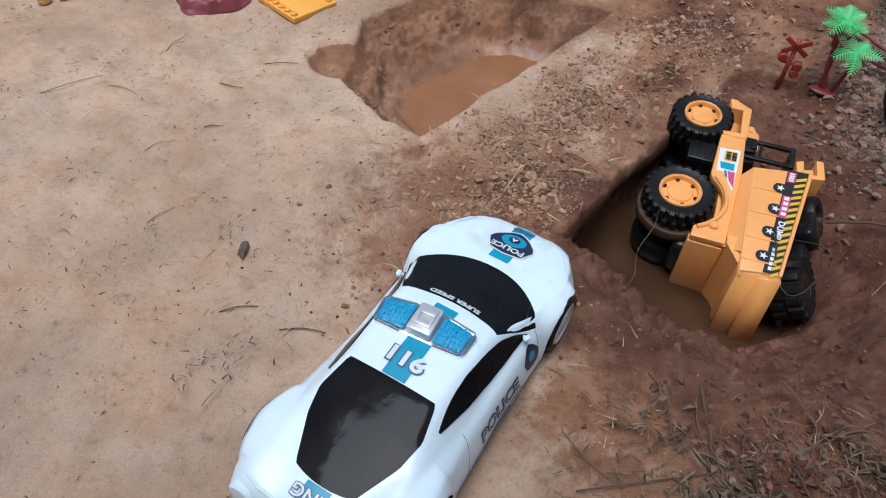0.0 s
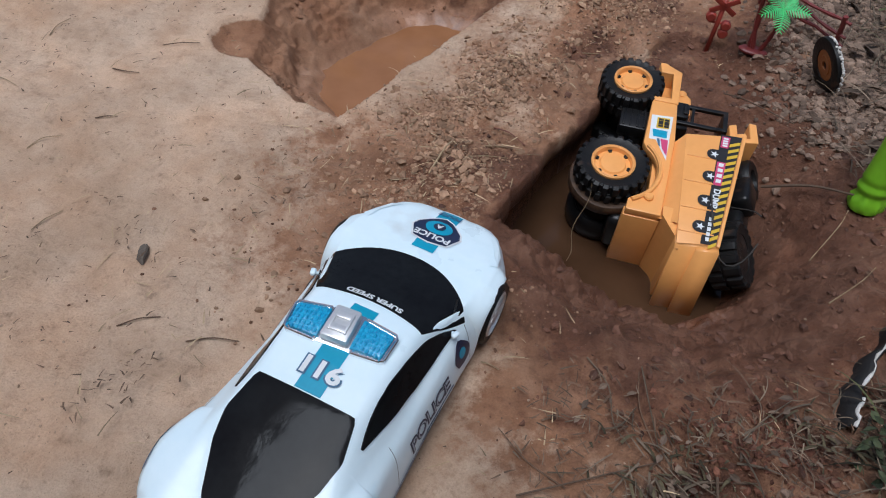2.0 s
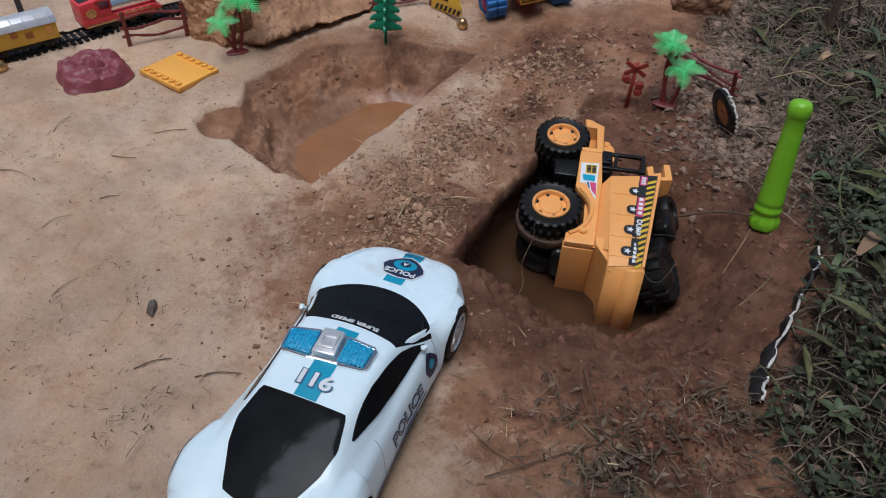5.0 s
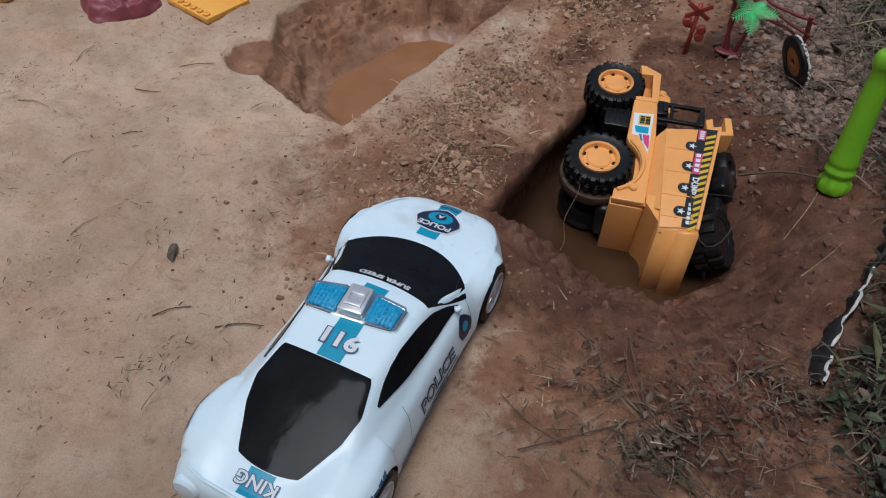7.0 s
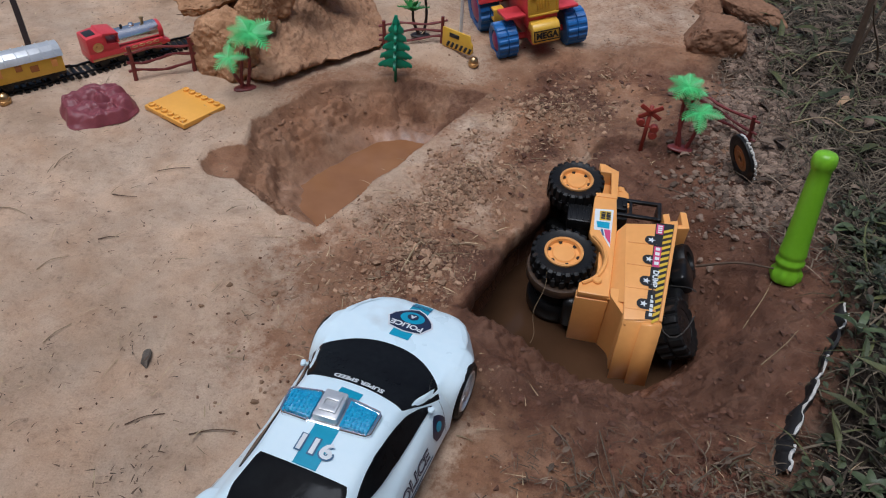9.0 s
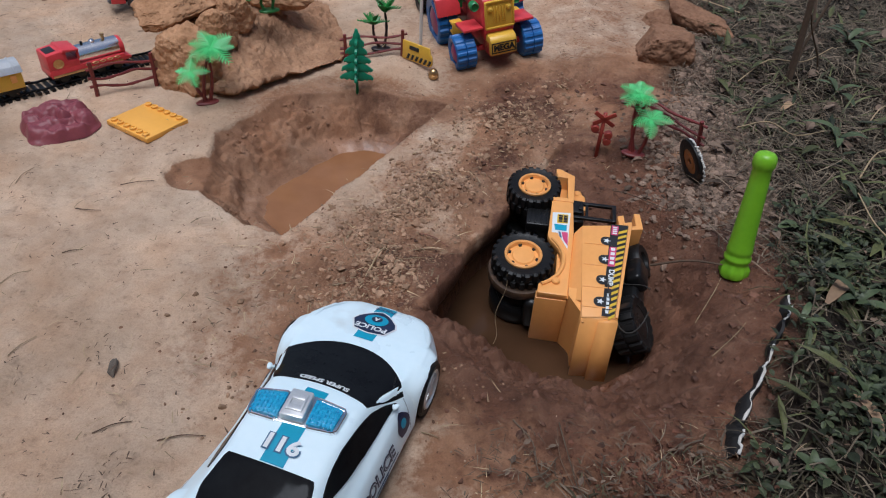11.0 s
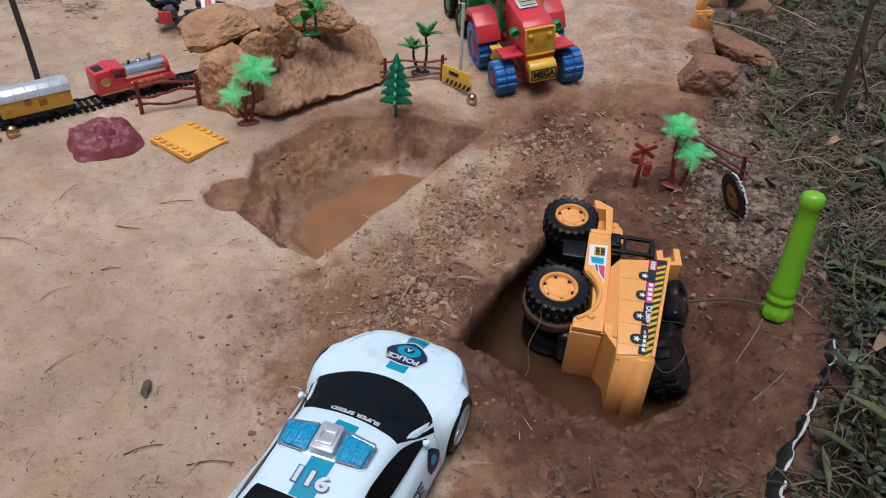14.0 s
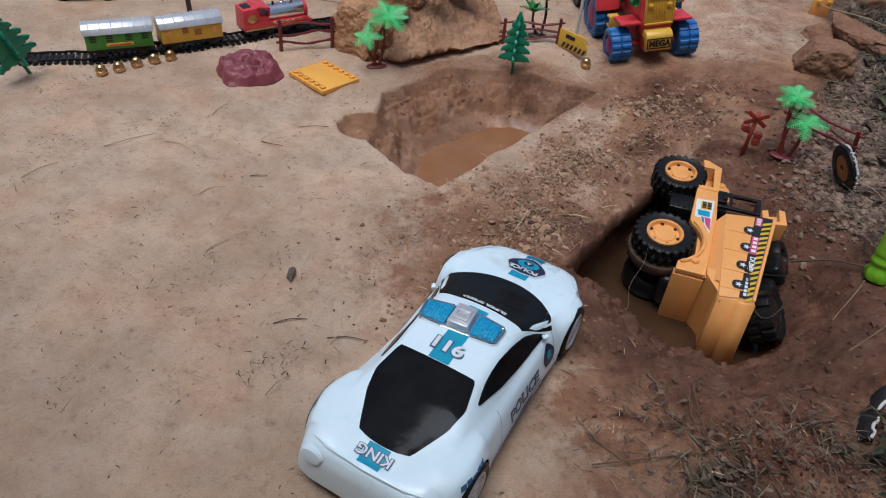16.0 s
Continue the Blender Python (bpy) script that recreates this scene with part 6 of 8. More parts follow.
def packed_mound(lip):
    """A heap of packed earth with an overhanging broken crust along its front, given by the crust's plan line."""
    g, nu, nv = M(), 150, 110
    xs, ys = [p[0] for p in lip], [p[1] for p in lip]
    for i in range(nu + 1):
        u = i / nu
        t = u * (len(lip) - 1)
        x0, y0 = float(np.interp(t, range(len(lip)), xs)), float(np.interp(t, range(len(lip)), ys))
        jag = noise.noise(Vector((u * 24, 0.3, 0))) * 0.007 + noise.noise(Vector((u * 60, 1.3, 0))) * 0.0018
        size = 1 - 0.80 * float(smooth01(0.42, 1.0, u))
        for j in range(nv + 4):
            if j < 4:
                x, y, z = x0 + jag * 0.4 - 0.004 * (3 - j), y0 - jag + (0.016, 0.014, 0.003, 0.0)[j], (-0.006, 0.004, 0.0085, 0.013)[j] * (0.6 + 0.4 * size)
            else:
                v = (j - 4) / (nv - 1)
                x, y = x0 + jag * 0.4 * (1 - v) ** 8 - 0.10 * v, y0 - jag * (1 - v) ** 8 + 0.004 + 0.27 * v
                z = size * (0.019 + 0.066 * float(smooth01(0.0, 0.55, v))) * (1 - float(smooth01(0.72, 1.0, v))) - 0.012 * float(smooth01(0.75, 1.0, v))
            p = Vector((x, y, z))
            rough = noise.fractal(p * 24, 0.9, 2.0, 4) * 0.0075 + noise.fractal(p * 95, 0.7, 2.1, 4) * 0.0034 - 0.004 * max(0.0, noise.noise(p * 60) - 0.25) * 3
            g.v.append((x, y, z + rough * float(np.interp(j, [0, 4, 22], [0.25, 0.3, 1.0]))))
    k = nv + 4
    g.f = [(i * k + j, (i + 1) * k + j, (i + 1) * k + j + 1, i * k + j + 1) for i in range(nu) for j in range(k - 1)]
    return g


M_MOUND = material("packed_earth", (0.48, 0.278, 0.166), (0.285, 0.150, 0.085), 0.95, scale=26, bump=1.0, bump_scale=130, spec=0.12, dirt=(0.19, 0.098, 0.054), dirt_amount=0.30, relief=0.006)
single("earth_mound", packed_mound([(-0.300, 0.362), (-0.262, 0.352), (-0.234, 0.343), (-0.208, 0.340), (-0.190, 0.364), (-0.170, 0.390), (-0.144, 0.416), (-0.115, 0.444), (-0.084, 0.478), (-0.066, 0.512)]), M_MOUND, Matrix(), "low mound of packed brown earth with a broken crust edge", "mound", angle=80)
stone("sandy_rock", (-0.246, 0.408, 0.070), (0.031, 0.022, 0.034), (14, 6, 24), 7, "pointed sandy brown rock leaning on the mound", 0.16, 6)
stone("sandy_rock", (-0.283, 0.392, 0.028), (0.052, 0.050, 0.058), (0, 8, 20), 2, "upright sandy brown rock behind the palm", 0.18, 6)
stone("sandy_rock", (-0.312, 0.440, 0.094), (0.066, 0.046, 0.024), (4, -10, 38), 3, "flat sandy brown slab lying on other rocks", 0.13, 6, flat=0.2)
stone("sandy_rock", (-0.232, 0.455, 0.082), (0.030, 0.028, 0.032), (10, 0, 10), 4, "small sandy brown rock on the mound", 0.18, 6)
stone("sandy_rock", (-0.190, 0.545, 0.088), (0.064, 0.040, 0.030), (4, 4, 8), 5, "long sandy brown slab on the mound", 0.14, 6)
stone("sandy_rock", (-0.225, 0.560, 0.055), (0.050, 0.045, 0.060), (0, 0, 30), 6, "sandy brown rock under the slab", 0.18, 6)
stone("sandy_rock", (0.418, 0.488, 0.046), (0.056, 0.050, 0.044), (6, 0, 24), 11, "rough sandy brown rock at the edge of the grass", 0.18, 6, 6)
stone("sandy_rock", (0.510, 0.600, 0.058), (0.072, 0.030, 0.024), (0, 14, -38), 12, "long sandy brown slab leaning on a rock", 0.15, 6)
stone("sandy_rock", (0.450, 0.620, 0.036), (0.038, 0.030, 0.028), (0, 0, 50), 13, "small sandy brown rock behind a larger one", 0.18, 6)
for i, (x, y, z, rx, ry, rz_) in enumerate([(0.510, 1.000, 0.050, 0.058, 0.045, 0.038), (0.553, 0.908, 0.050, 0.046, 0.036, 0.036), (0.556, 0.912, 0.100, 0.060, 0.038, 0.026), (0.604, 0.840, 0.046, 0.040, 0.033, 0.032), (0.655, 0.910, 0.060, 0.042, 0.036, 0.046), (0.612, 0.872, 0.094, 0.040, 0.030, 0.024)]):
    stone("sandy_rock", (x, y, z), (rx, ry, rz_), (0, 0, i * 50), 20 + i, "reddish brown rock of a low stack", 0.15, 7, 4, group="stacked rocks")

# Orange toy on the far path, and one on the slab.
th = thing("toy_sign", on_ground(0.476, 0.745, 12) @ Matrix.Scale(1.15, 4), "orange plastic toy block with a rough yellow top", "toy block")
part("panel", M().box((0, 0, 0.014), (0.030, 0.008, 0.030), bev=0.0012), M_ORANGE, th)
for s in (-1, 1):
    part("peg", M().box((s * 0.008, -0.0048, 0.023), (0.006, 0.003, 0.004), bev=0.0006), M_YELLOW, th)
part("top", M().box((-0.004, 0.004, 0.041), (0.017, 0.010, 0.026), Matrix.Rotation(0.2, 4, "Y"), bev=0.004, seg=3), M_ORANGE, th)
th = thing("toy_stand", pose(-0.150, 0.560, 0.116, 0, 0, -6), "orange plastic toy stand on a rock slab", "toy block")
for s in (-1, 1):
    part("leg", M().box((s * 0.042, 0, 0.016), (0.009, 0.007, 0.034), bev=0.001), M_ORANGE, th)
    part("cap", M().box((s * 0.042, -0.0042, 0.012), (0.004, 0.002, 0.006), bev=0.0004), M_DECAL_WHITE, th)
part("beam", M().box((0, 0, 0.036), (0.096, 0.007, 0.008), bev=0.001), M_ORANGE, th)


# ---- barrier, stick, tractor and trailer ----
def barrier():
    a, b = Vector((0.014, 0.482, 0)), Vector((0.056, 0.450, 0))
    d = (b - a).normalized()
    z = ground_at(0.04, 0.475)
    m = Matrix.Translation((a.x, a.y, z)) @ Matrix.Rotation(math.atan2(d.y, d.x), 4, "Z")
    L = (b - a).length
    th = thing("road_barrier", m, "yellow plastic road barrier board with black stripes", "toy barrier")
    part("board", M().prism([(0, 0.002), (L, 0.002), (L + 0.004, 0.006), (L + 0.004, 0.018), (L, 0.022), (L - 0.002, 0.031), (0, 0.031)], -0.0016, 0.0016, lambda p, q, r: Vector((p, r, q)), 0.0005), M_YELLOW, th)
    for k in range(6):
        x = 0.008 + k * 0.0082
        s = M().prism([(x, 0.004), (x + 0.0042, 0.004), (x + 0.0078, 0.0125), (x + 0.0036, 0.0125)], -0.0023, -0.0017, lambda p, q, r: Vector((p, r, q)))
        part("stripe", s, M_DECAL_BLACK, th)
    part("print_bar", M().prism([(0.014, 0.020), (0.032, 0.020), (0.032, 0.026), (0.014, 0.026)], -0.0023, -0.0017, lambda p, q, r: Vector((p, r, q))), M_DECAL_BLACK, th)


barrier()
single("paper_stick", M().tube([(0, 0, -0.004), (-0.001, 0.001, 0.060), (-0.003, 0.002, 0.122)], 0.0026, 12), M_STICK, on_ground(0.041, 0.494), "thin white stick standing in the earth", "stick")


def gold_nut(x, y, k):
    th = thing("gold_ball", on_ground(x, y, k * 40, 0.0005), "small shiny gold ball in a cup", "ball", "gold balls")
    part("cup", M().lathe([(0.0005, 0), (0.0062, 0.0), (0.0078, 0.003), (0.0080, 0.0062), (0.0070, 0.0066)], 20), M_GOLD, th)
    part("ball", M().lathe([(0.0068, 0.0055), (0.0070, 0.0085), (0.0058, 0.0122), (0.0030, 0.0146), (0.0005, 0.0152)], 20), M_GOLD, th)


for k, (x, y) in enumerate([(-0.601, 0.180), (-0.585, 0.197), (-0.568, 0.215), (-0.551, 0.232), (-0.534, 0.248), (0.062, 0.440)]):
    gold_nut(x, y, k)


def ribbed_wheel(parent, c, r, w, side, hub_mat, tyre_mat):
    turn = Matrix.Translation(c) @ Matrix.Rotation(radians(-90 * side), 4, "X")
    g = M()
    seg, rows = 96, [(-w / 2, 0.86), (-w / 2 + 0.002, 0.97), (-0.0012, 0.97), (0.0, 0.90), (0.0012, 0.97), (w / 2 - 0.002, 0.97), (w / 2, 0.86), (w / 2 - 0.002, 0.62), (w / 2 - 0.006, 0.60)]
    for j, (z, q) in enumerate(rows):
        for i in range(seg):
            a = 2 * math.pi * i / seg
            k = q
            if 0 < j < 6 and j != 3:
                k = q + (0.035 if (i // 3) % 2 else -0.025)
            g.v.append(tuple(turn @ Vector((r * k * math.cos(a), r * k * math.sin(a), z))))
    for j in range(len(rows) - 1):
        g.f += [(j * seg + i, j * seg + (i + 1) % seg, (j + 1) * seg + (i + 1) % seg, (j + 1) * seg + i) for i in range(seg)]
    g.f.append(tuple(range(seg)))
    tyre = part("wheel", g, tyre_mat, parent, "blue ribbed wheel" if tyre_mat is M_BLUE else "", angle=25)
    h = M().lathe([(r * 0.60, w / 2 - 0.007), (r * 0.58, w / 2 - 0.004), (r * 0.40, w / 2 - 0.001), (r * 0.15, w / 2), (0.0005, w / 2)], 28, turn)
    part("hub", h, hub_mat, tyre)


def tractor(m):
    tr = thing("toy_tractor", m, "red, green and yellow plastic toy tractor with blue wheels", "toy tractor")
    for s in (1, -1):
        ribbed_wheel(tr, (0.0, s * 0.056, 0.028), 0.0280, 0.034, s, M_MAGENTA, M_BLUE)
        ribbed_wheel(tr, (-0.104, s * 0.058, 0.041), 0.0410, 0.036, s, M_MAGENTA, M_BLUE)
        fn = M()
        fn.prism([(-0.165, 0.070), (-0.160, 0.088), (-0.140, 0.100), (-0.108, 0.102), (-0.085, 0.088), (-0.076, 0.062), (-0.082, 0.060), (-0.094, 0.082), (-0.112, 0.093), (-0.136, 0.092), (-0.153, 0.082), (-0.158, 0.070)], s * 0.036, s * 0.076, lambda p, q, r: Vector((p + 0.014, r, q)), 0.0015)
        part("rear_fender", fn, M_RED, tr)
        ff = M().prism([(-0.026, 0.060), (0.020, 0.066), (0.020, 0.070), (-0.026, 0.066)], s * 0.026, s * 0.058, lambda p, q, r: Vector((p, r, q)), 0.001)
        part("front_fender", ff, M_RED, tr)
        st = M()
        st.box((-0.050, s * 0.050, 0.040), (0.016, 0.018, 0.004), bev=0.001)
        st.box((-0.050, s * 0.050, 0.056), (0.016, 0.018, 0.004), bev=0.001)
        st.box((-0.042, s * 0.050, 0.048), (0.003, 0.018, 0.022), bev=0.001)
        part("step", st, M_YELLOW, tr, "yellow plastic step")
        lamp = M().lathe([(0.0075, 0), (0.0075, 0.010), (0.006, 0.012), (0.005, 0.010), (0.0005, 0.010)], 20, Matrix.Translation((-0.004, s * 0.034, 0.098)) @ Matrix.Rotation(radians(90), 4, "Y"))
        part("headlight", lamp, M_GREEN, tr)
    ch = M()
    ch.box((-0.050, 0, 0.038), (0.170, 0.044, 0.026), bev=0.003)
    ch.tube([(0, -0.05, 0.028), (0, 0.05, 0.028)], 0.005, 12)
    ch.tube([(-0.118, -0.055, 0.041), (-0.118, 0.055, 0.041)], 0.006, 12)
    part("chassis", ch, M_RED, tr)
    hd = M()
    hd.prism([(-0.075, 0.045), (0.018, 0.045), (0.022, 0.060), (0.018, 0.108), (0.006, 0.116), (-0.030, 0.120), (-0.075, 0.126)], -0.0245, 0.0245, lambda p, q, r: Vector((p, r, q)), 0.004)
    part("hood", hd, M_RED, tr, "red plastic hood")
    sheet = M().add([(-0.055, -0.015, 0.1262), (-0.055, 0.015, 0.1262), (-0.028, 0.015, 0.1222), (-0.028, -0.015, 0.1222)], [(0, 1, 2, 3)])
    part("hood_sticker", sheet, M_DECAL_WHITE, tr, smooth=False, fix=False)
    for k in range(4):
        s2 = M().add([(-0.053 + k * 0.006, -0.012, 0.1263 - k * 0.0009 + 0.0004), (-0.053 + k * 0.006, 0.012, 0.1263 - k * 0.0009 + 0.0004), (-0.0500 + k * 0.006, 0.014, 0.1259 - k * 0.0009 + 0.0004), (-0.0500 + k * 0.006, -0.010, 0.1259 - k * 0.0009 + 0.0004)], [(0, 1, 2, 3)])
        part("print_bar", s2, M_DECAL_BLACK if k % 2 else M_DECAL_YELLOW, tr, smooth=False, fix=False)
    gr = M()
    gr.prism([(0.0185, 0.066), (0.0245, 0.066), (0.0225, 0.108), (0.0165, 0.108)], -0.0225, 0.0225, lambda p, q, r: Vector((p, r, q)), 0.001)
    grille = part("grille", gr, M_YELLOW, tr, "yellow grille with round lamps")
    for k in range(5):
        part("slat", M().box((0.0246, -0.009 + k * 0.0045, 0.088), (0.0024, 0.0014, 0.024), Matrix.Rotation(-0.048, 4, "Y"), bev=0.0004), M_YELLOW, grille)
    for s in (1, -1):
        part("lamp", M().lathe([(0.0042, 0), (0.0042, 0.002), (0.002, 0.0036)], 16, Matrix.Translation((0.0232, s * 0.0150, 0.0965)) @ Matrix.Rotation(radians(90), 4, "Y")), M_YELLOW, grille)
    for y0, z0, sy, sz in ((0, 0.1075, 0.046, 0.003), (0, 0.0675, 0.046, 0.003), (0.0225, 0.0875, 0.003, 0.042), (-0.0225, 0.0875, 0.003, 0.042)):
        part("grille_frame", M().box((0.0235 - (z0 - 0.0875) * 0.045, y0, z0), (0.004, sy, sz), bev=0.0008), M_YELLOW, grille)
    bp = M().prism([(0.010, 0.026), (0.040, 0.028), (0.040, 0.052), (0.034, 0.058), (0.010, 0.060)], -0.0220, 0.0220, lambda p, q, r: Vector((p, r, q)), 0.003)
    bumper = part("bumper", bp, M_YELLOW, tr, "yellow bumper block with a name plate")
    fr = M()
    for y0, z0, sy, sz in ((0, 0.0485, 0.040, 0.0016), (0, 0.0330, 0.040, 0.0016), (0.0195, 0.0407, 0.0016, 0.017), (-0.0195, 0.0407, 0.0016, 0.017)):
        fr.box((0.0402, y0, z0), (0.0008, sy, sz))
    part("plate_frame", fr, M_DECAL_BLACK, bumper, smooth=False)
    v, f = letters("MEGA", 0.0135, weight=0.0007)
    part("lettering", M().add([(0.0410, x * 0.95, 0.0407 + y) for x, y, *_ in v], f), M_DECAL_BLACK, bumper, "black lettering", smooth=False, fix=False)
    cab = M()
    for x in (-0.072, -0.150):
        for s in (1, -1):
            cab.box((x, s * 0.034, 0.140), (0.008, 0.008, 0.125), bev=0.0012)
    for s in (1, -1):
        cab.box((-0.111, s * 0.034, 0.085), (0.086, 0.006, 0.030), bev=0.0012)
        cab.box((-0.111, s * 0.034, 0.200), (0.086, 0.008, 0.008), bev=0.0012)
    for x in (-0.072, -0.150):
        cab.box((x, 0, 0.200), (0.008, 0.068, 0.008), bev=0.0012)
        cab.box((x, 0, 0.128), (0.008, 0.068, 0.010), bev=0.0012)
    part("cab_frame", cab, M_GREEN, tr, "green plastic cab frame")
    seat = M()
    seat.box((-0.125, 0, 0.085), (0.040, 0.048, 0.020), bev=0.004)
    seat.box((-0.141, 0, 0.115), (0.010, 0.048, 0.060), bev=0.004)
    part("seat", seat, M_RED, tr)
    part("roof", M().box((-0.111, 0, 0.207), (0.100, 0.086, 0.010), bev=0.004), M_RED, tr)
    part("exhaust", M().tube([(-0.062, 0.030, 0.10), (-0.062, 0.032, 0.185)], 0.0045, 12), M_YELLOW, tr, "yellow exhaust pipe")
    return tr


head = radians(-74)
TR_AT = Matrix.Translation((0.149, 0.468, ground_at(0.149, 0.468) - 0.001)) @ Matrix.Rotation(head, 4, "Z")
tractor(Matrix.Translation((0.012, 0.024, 0.001)) @ TR_AT @ Matrix.Rotation(radians(9), 4, "X") @ Matrix.Scale(0.96, 4))


def trailer(m):
    tl = thing("toy_trailer", m, "green plastic toy trailer loaded with soil", "toy trailer")
    for s in (1, -1):
        part("side_wall", M().box((0, s * 0.052, 0.075), (0.150, 0.004, 0.046), bev=0.001), M_GREEN, tl)
        for k in range(5):
            part("rib", M().box((-0.06 + k * 0.03, s * 0.0552, 0.075), (0.004, 0.0028, 0.044), bev=0.0005), M_GREEN, tl)
        part("end_wall", M().box((s * 0.075, 0, 0.075), (0.004, 0.104, 0.046), bev=0.001), M_GREEN, tl)
        for x in (-0.045, 0.045):
            ribbed_wheel(tl, (x, s * 0.052, 0.027), 0.027, 0.016, s, M_GREEN, M_BLACK)
    part("floor", M().box((0, 0, 0.053), (0.150, 0.104, 0.004), bev=0.001), M_GREEN, tl)
    part("drawbar", M().tube([(0.075, 0, 0.050), (0.105, 0, 0.045)], 0.004, 8), M_GREEN, tl)
    g, n = M(), 24
    for j in range(n + 1):
        for i in range(n + 1):
            x, y = -0.072 + 0.144 * i / n, -0.049 + 0.098 * j / n
            g.v.append((x, y, 0.078 + 0.012 * math.exp(-(x * x + y * y) * 500) + noise.noise(Vector((x, y, 5)) * 90) * 0.004))
    g.f = [(j * (n + 1) + i, j * (n + 1) + i + 1, (j + 1) * (n + 1) + i + 1, (j + 1) * (n + 1) + i) for j in range(n) for i in range(n)]
    part("load", g, M_CLOD, tl, "heap of dry soil", fix=False)


trailer(Matrix.Translation((0.154, 0.470, 0)) @ Matrix.Rotation(head, 4, "Z") @ Matrix.Translation((-0.275, 0.0, 0)) @ Matrix.Translation((0, 0, ground_at(0.02, 0.71) - 0.001)))


# ---- railway ----
TRACK = [(-0.86, 0.175), (-0.78, 0.172), (-0.70, 0.190), (-0.630, 0.226), (-0.565, 0.272), (-0.500, 0.330), (-0.440, 0.390), (-0.385, 0.445), (-0.330, 0.495), (-0.280, 0.540)]


def along(s):
    """Place and heading at s (0 to 1) of the track's middle line."""
    n = len(TRACK) - 1
    i = min(int(s * n), n - 1)
    t = s * n - i
    p = [Vector(TRACK[max(0, min(n, i + k))]) for k in (-1, 0, 1, 2)]
    q = 0.5 * (2 * p[1] + (p[2] - p[0]) * t + (2 * p[0] - 5 * p[1] + 4 * p[2] - p[3]) * t * t + (3 * p[1] - p[0] - 3 * p[2] + p[3]) * t ** 3)
    d = 0.5 * ((p[2] - p[0]) + 2 * (2 * p[0] - 5 * p[1] + 4 * p[2] - p[3]) * t + 3 * (3 * p[1] - p[0] - 3 * p[2] + p[3]) * t * t)
    return q, d.normalized()


tk = thing("toy_railway", Matrix(), "black plastic toy railway track on dry earth", "toy track")
for s in (1, -1):
    pts = []
    for i in range(81):
        q, d = along(i / 80)
        pts.append((q.x - d.y * s * 0.0135, q.y + d.x * s * 0.0135, ground_at(q.x, q.y) + 0.0055))
    part("rail", M().tube(pts, 0.0017, 6), M_BLACK, tk)
tie = M().box((0, 0, 0.0020), (0.0055, 0.038, 0.0042), bev=0.0006).mesh("tie", M_BLACK)
for i in range(84):
    q, d = along((i + 0.5) / 84)
    ob = part("tie", tie, None, tk)
    ob.matrix_local = Matrix.Translation((q.x, q.y, ground_at(q.x, q.y))) @ Matrix.Rotation(math.atan2(d.y, d.x), 4, "Z")


def rail_wheels(th, xs):
    for x in xs:
        for s in (1, -1):
            part("wheel", M().lathe([(0.0062, -0.002), (0.0070, -0.0015), (0.0070, 0.0), (0.0056, 0.0005), (0.0056, 0.003), (0.002, 0.0034)], 20, Matrix.Translation((x, s * 0.0135, 0.0070)) @ Matrix.Rotation(radians(90 * s), 4, "X")), M_BLACK, th)


def wagon(m, length, mat, label, louvres):
    th = thing("toy_wagon", m, label, "toy wagon", "toy train wagons")
    rail_wheels(th, (-length * 0.32, length * 0.32))
    part("underframe", M().box((0, 0, 0.0095), (length * 1.02, 0.030, 0.006), bev=0.001), M_BLACK, th)
    part("coupling", M().tube([(length * 0.5, 0, 0.009), (length * 0.5 + 0.010, 0, 0.009)], 0.0016, 6), M_BLACK, th)
    w = 0.0185
    b = M().prism([(-w, 0.012), (w, 0.012), (w - 0.0005, 0.0345), (-w + 0.0005, 0.0345)], -length / 2, length / 2, lambda p, q, r: Vector((r, p, q)), 0.0008)
    body = part("body", b, mat, th)
    prof = [(-w - 0.0015, 0.0335), (-w * 0.80, 0.0415), (-w * 0.38, 0.0455), (0, 0.0465), (w * 0.38, 0.0455), (w * 0.80, 0.0415), (w + 0.0015, 0.0335)]
    roof = part("roof", M().prism(prof, -length / 2 - 0.002, length / 2 + 0.002, lambda p, q, r: Vector((r, p, q)), 0.0006), M_SILVER, th, "silver curved roof")
    for k in range(6):
        x = -length * 0.42 + k * length * 0.168
        rb = M().tube([(x, p * 1.005, q * 1.012) for p, q in prof], 0.0007, 5)
        part("roof_rib", rb, M_SILVER, roof)
    for s in (1, -1):
        if louvres:
            for x in (-0.034, -0.0125, 0.0125, 0.034):
                for z in (0.0245, 0.0280, 0.0310):
                    part("louvre", M().box((x * length / 0.088, s * (w - 0.0002), z), (0.009, 0.0012, 0.0017), bev=0.0003), M_DECAL_BLACK, body)
            part("name_board", M().box((0, s * w, 0.0185), (0.036, 0.0014, 0.0045), bev=0.0004), M_YELLOW, body, "yellow name board")
            part("print_bar", M().box((0, s * (w + 0.0008), 0.0185), (0.028, 0.0006, 0.0016)), M_RED, body)
        else:
            for x, z, a, c, mt in ((-0.034, 0.026, 0.007, 0.010, M_ORANGE), (-0.010, 0.0285, 0.008, 0.008, M_ORANGE_DARK), (0.008, 0.024, 0.010, 0.0085, M_ORANGE_DARK), (0.033, 0.026, 0.007, 0.010, M_ORANGE)):
                part("window", M().box((x * length / 0.088, s * w, z), (a, 0.0012, c), bev=0.0003), mt, body)
    return th


def on_track(s, lift=0.0065):
    q, d = along(s)
    return Matrix.Translation((q.x, q.y, ground_at(q.x, q.y) + lift)) @ Matrix.Rotation(math.atan2(d.y, d.x), 4, "Z")


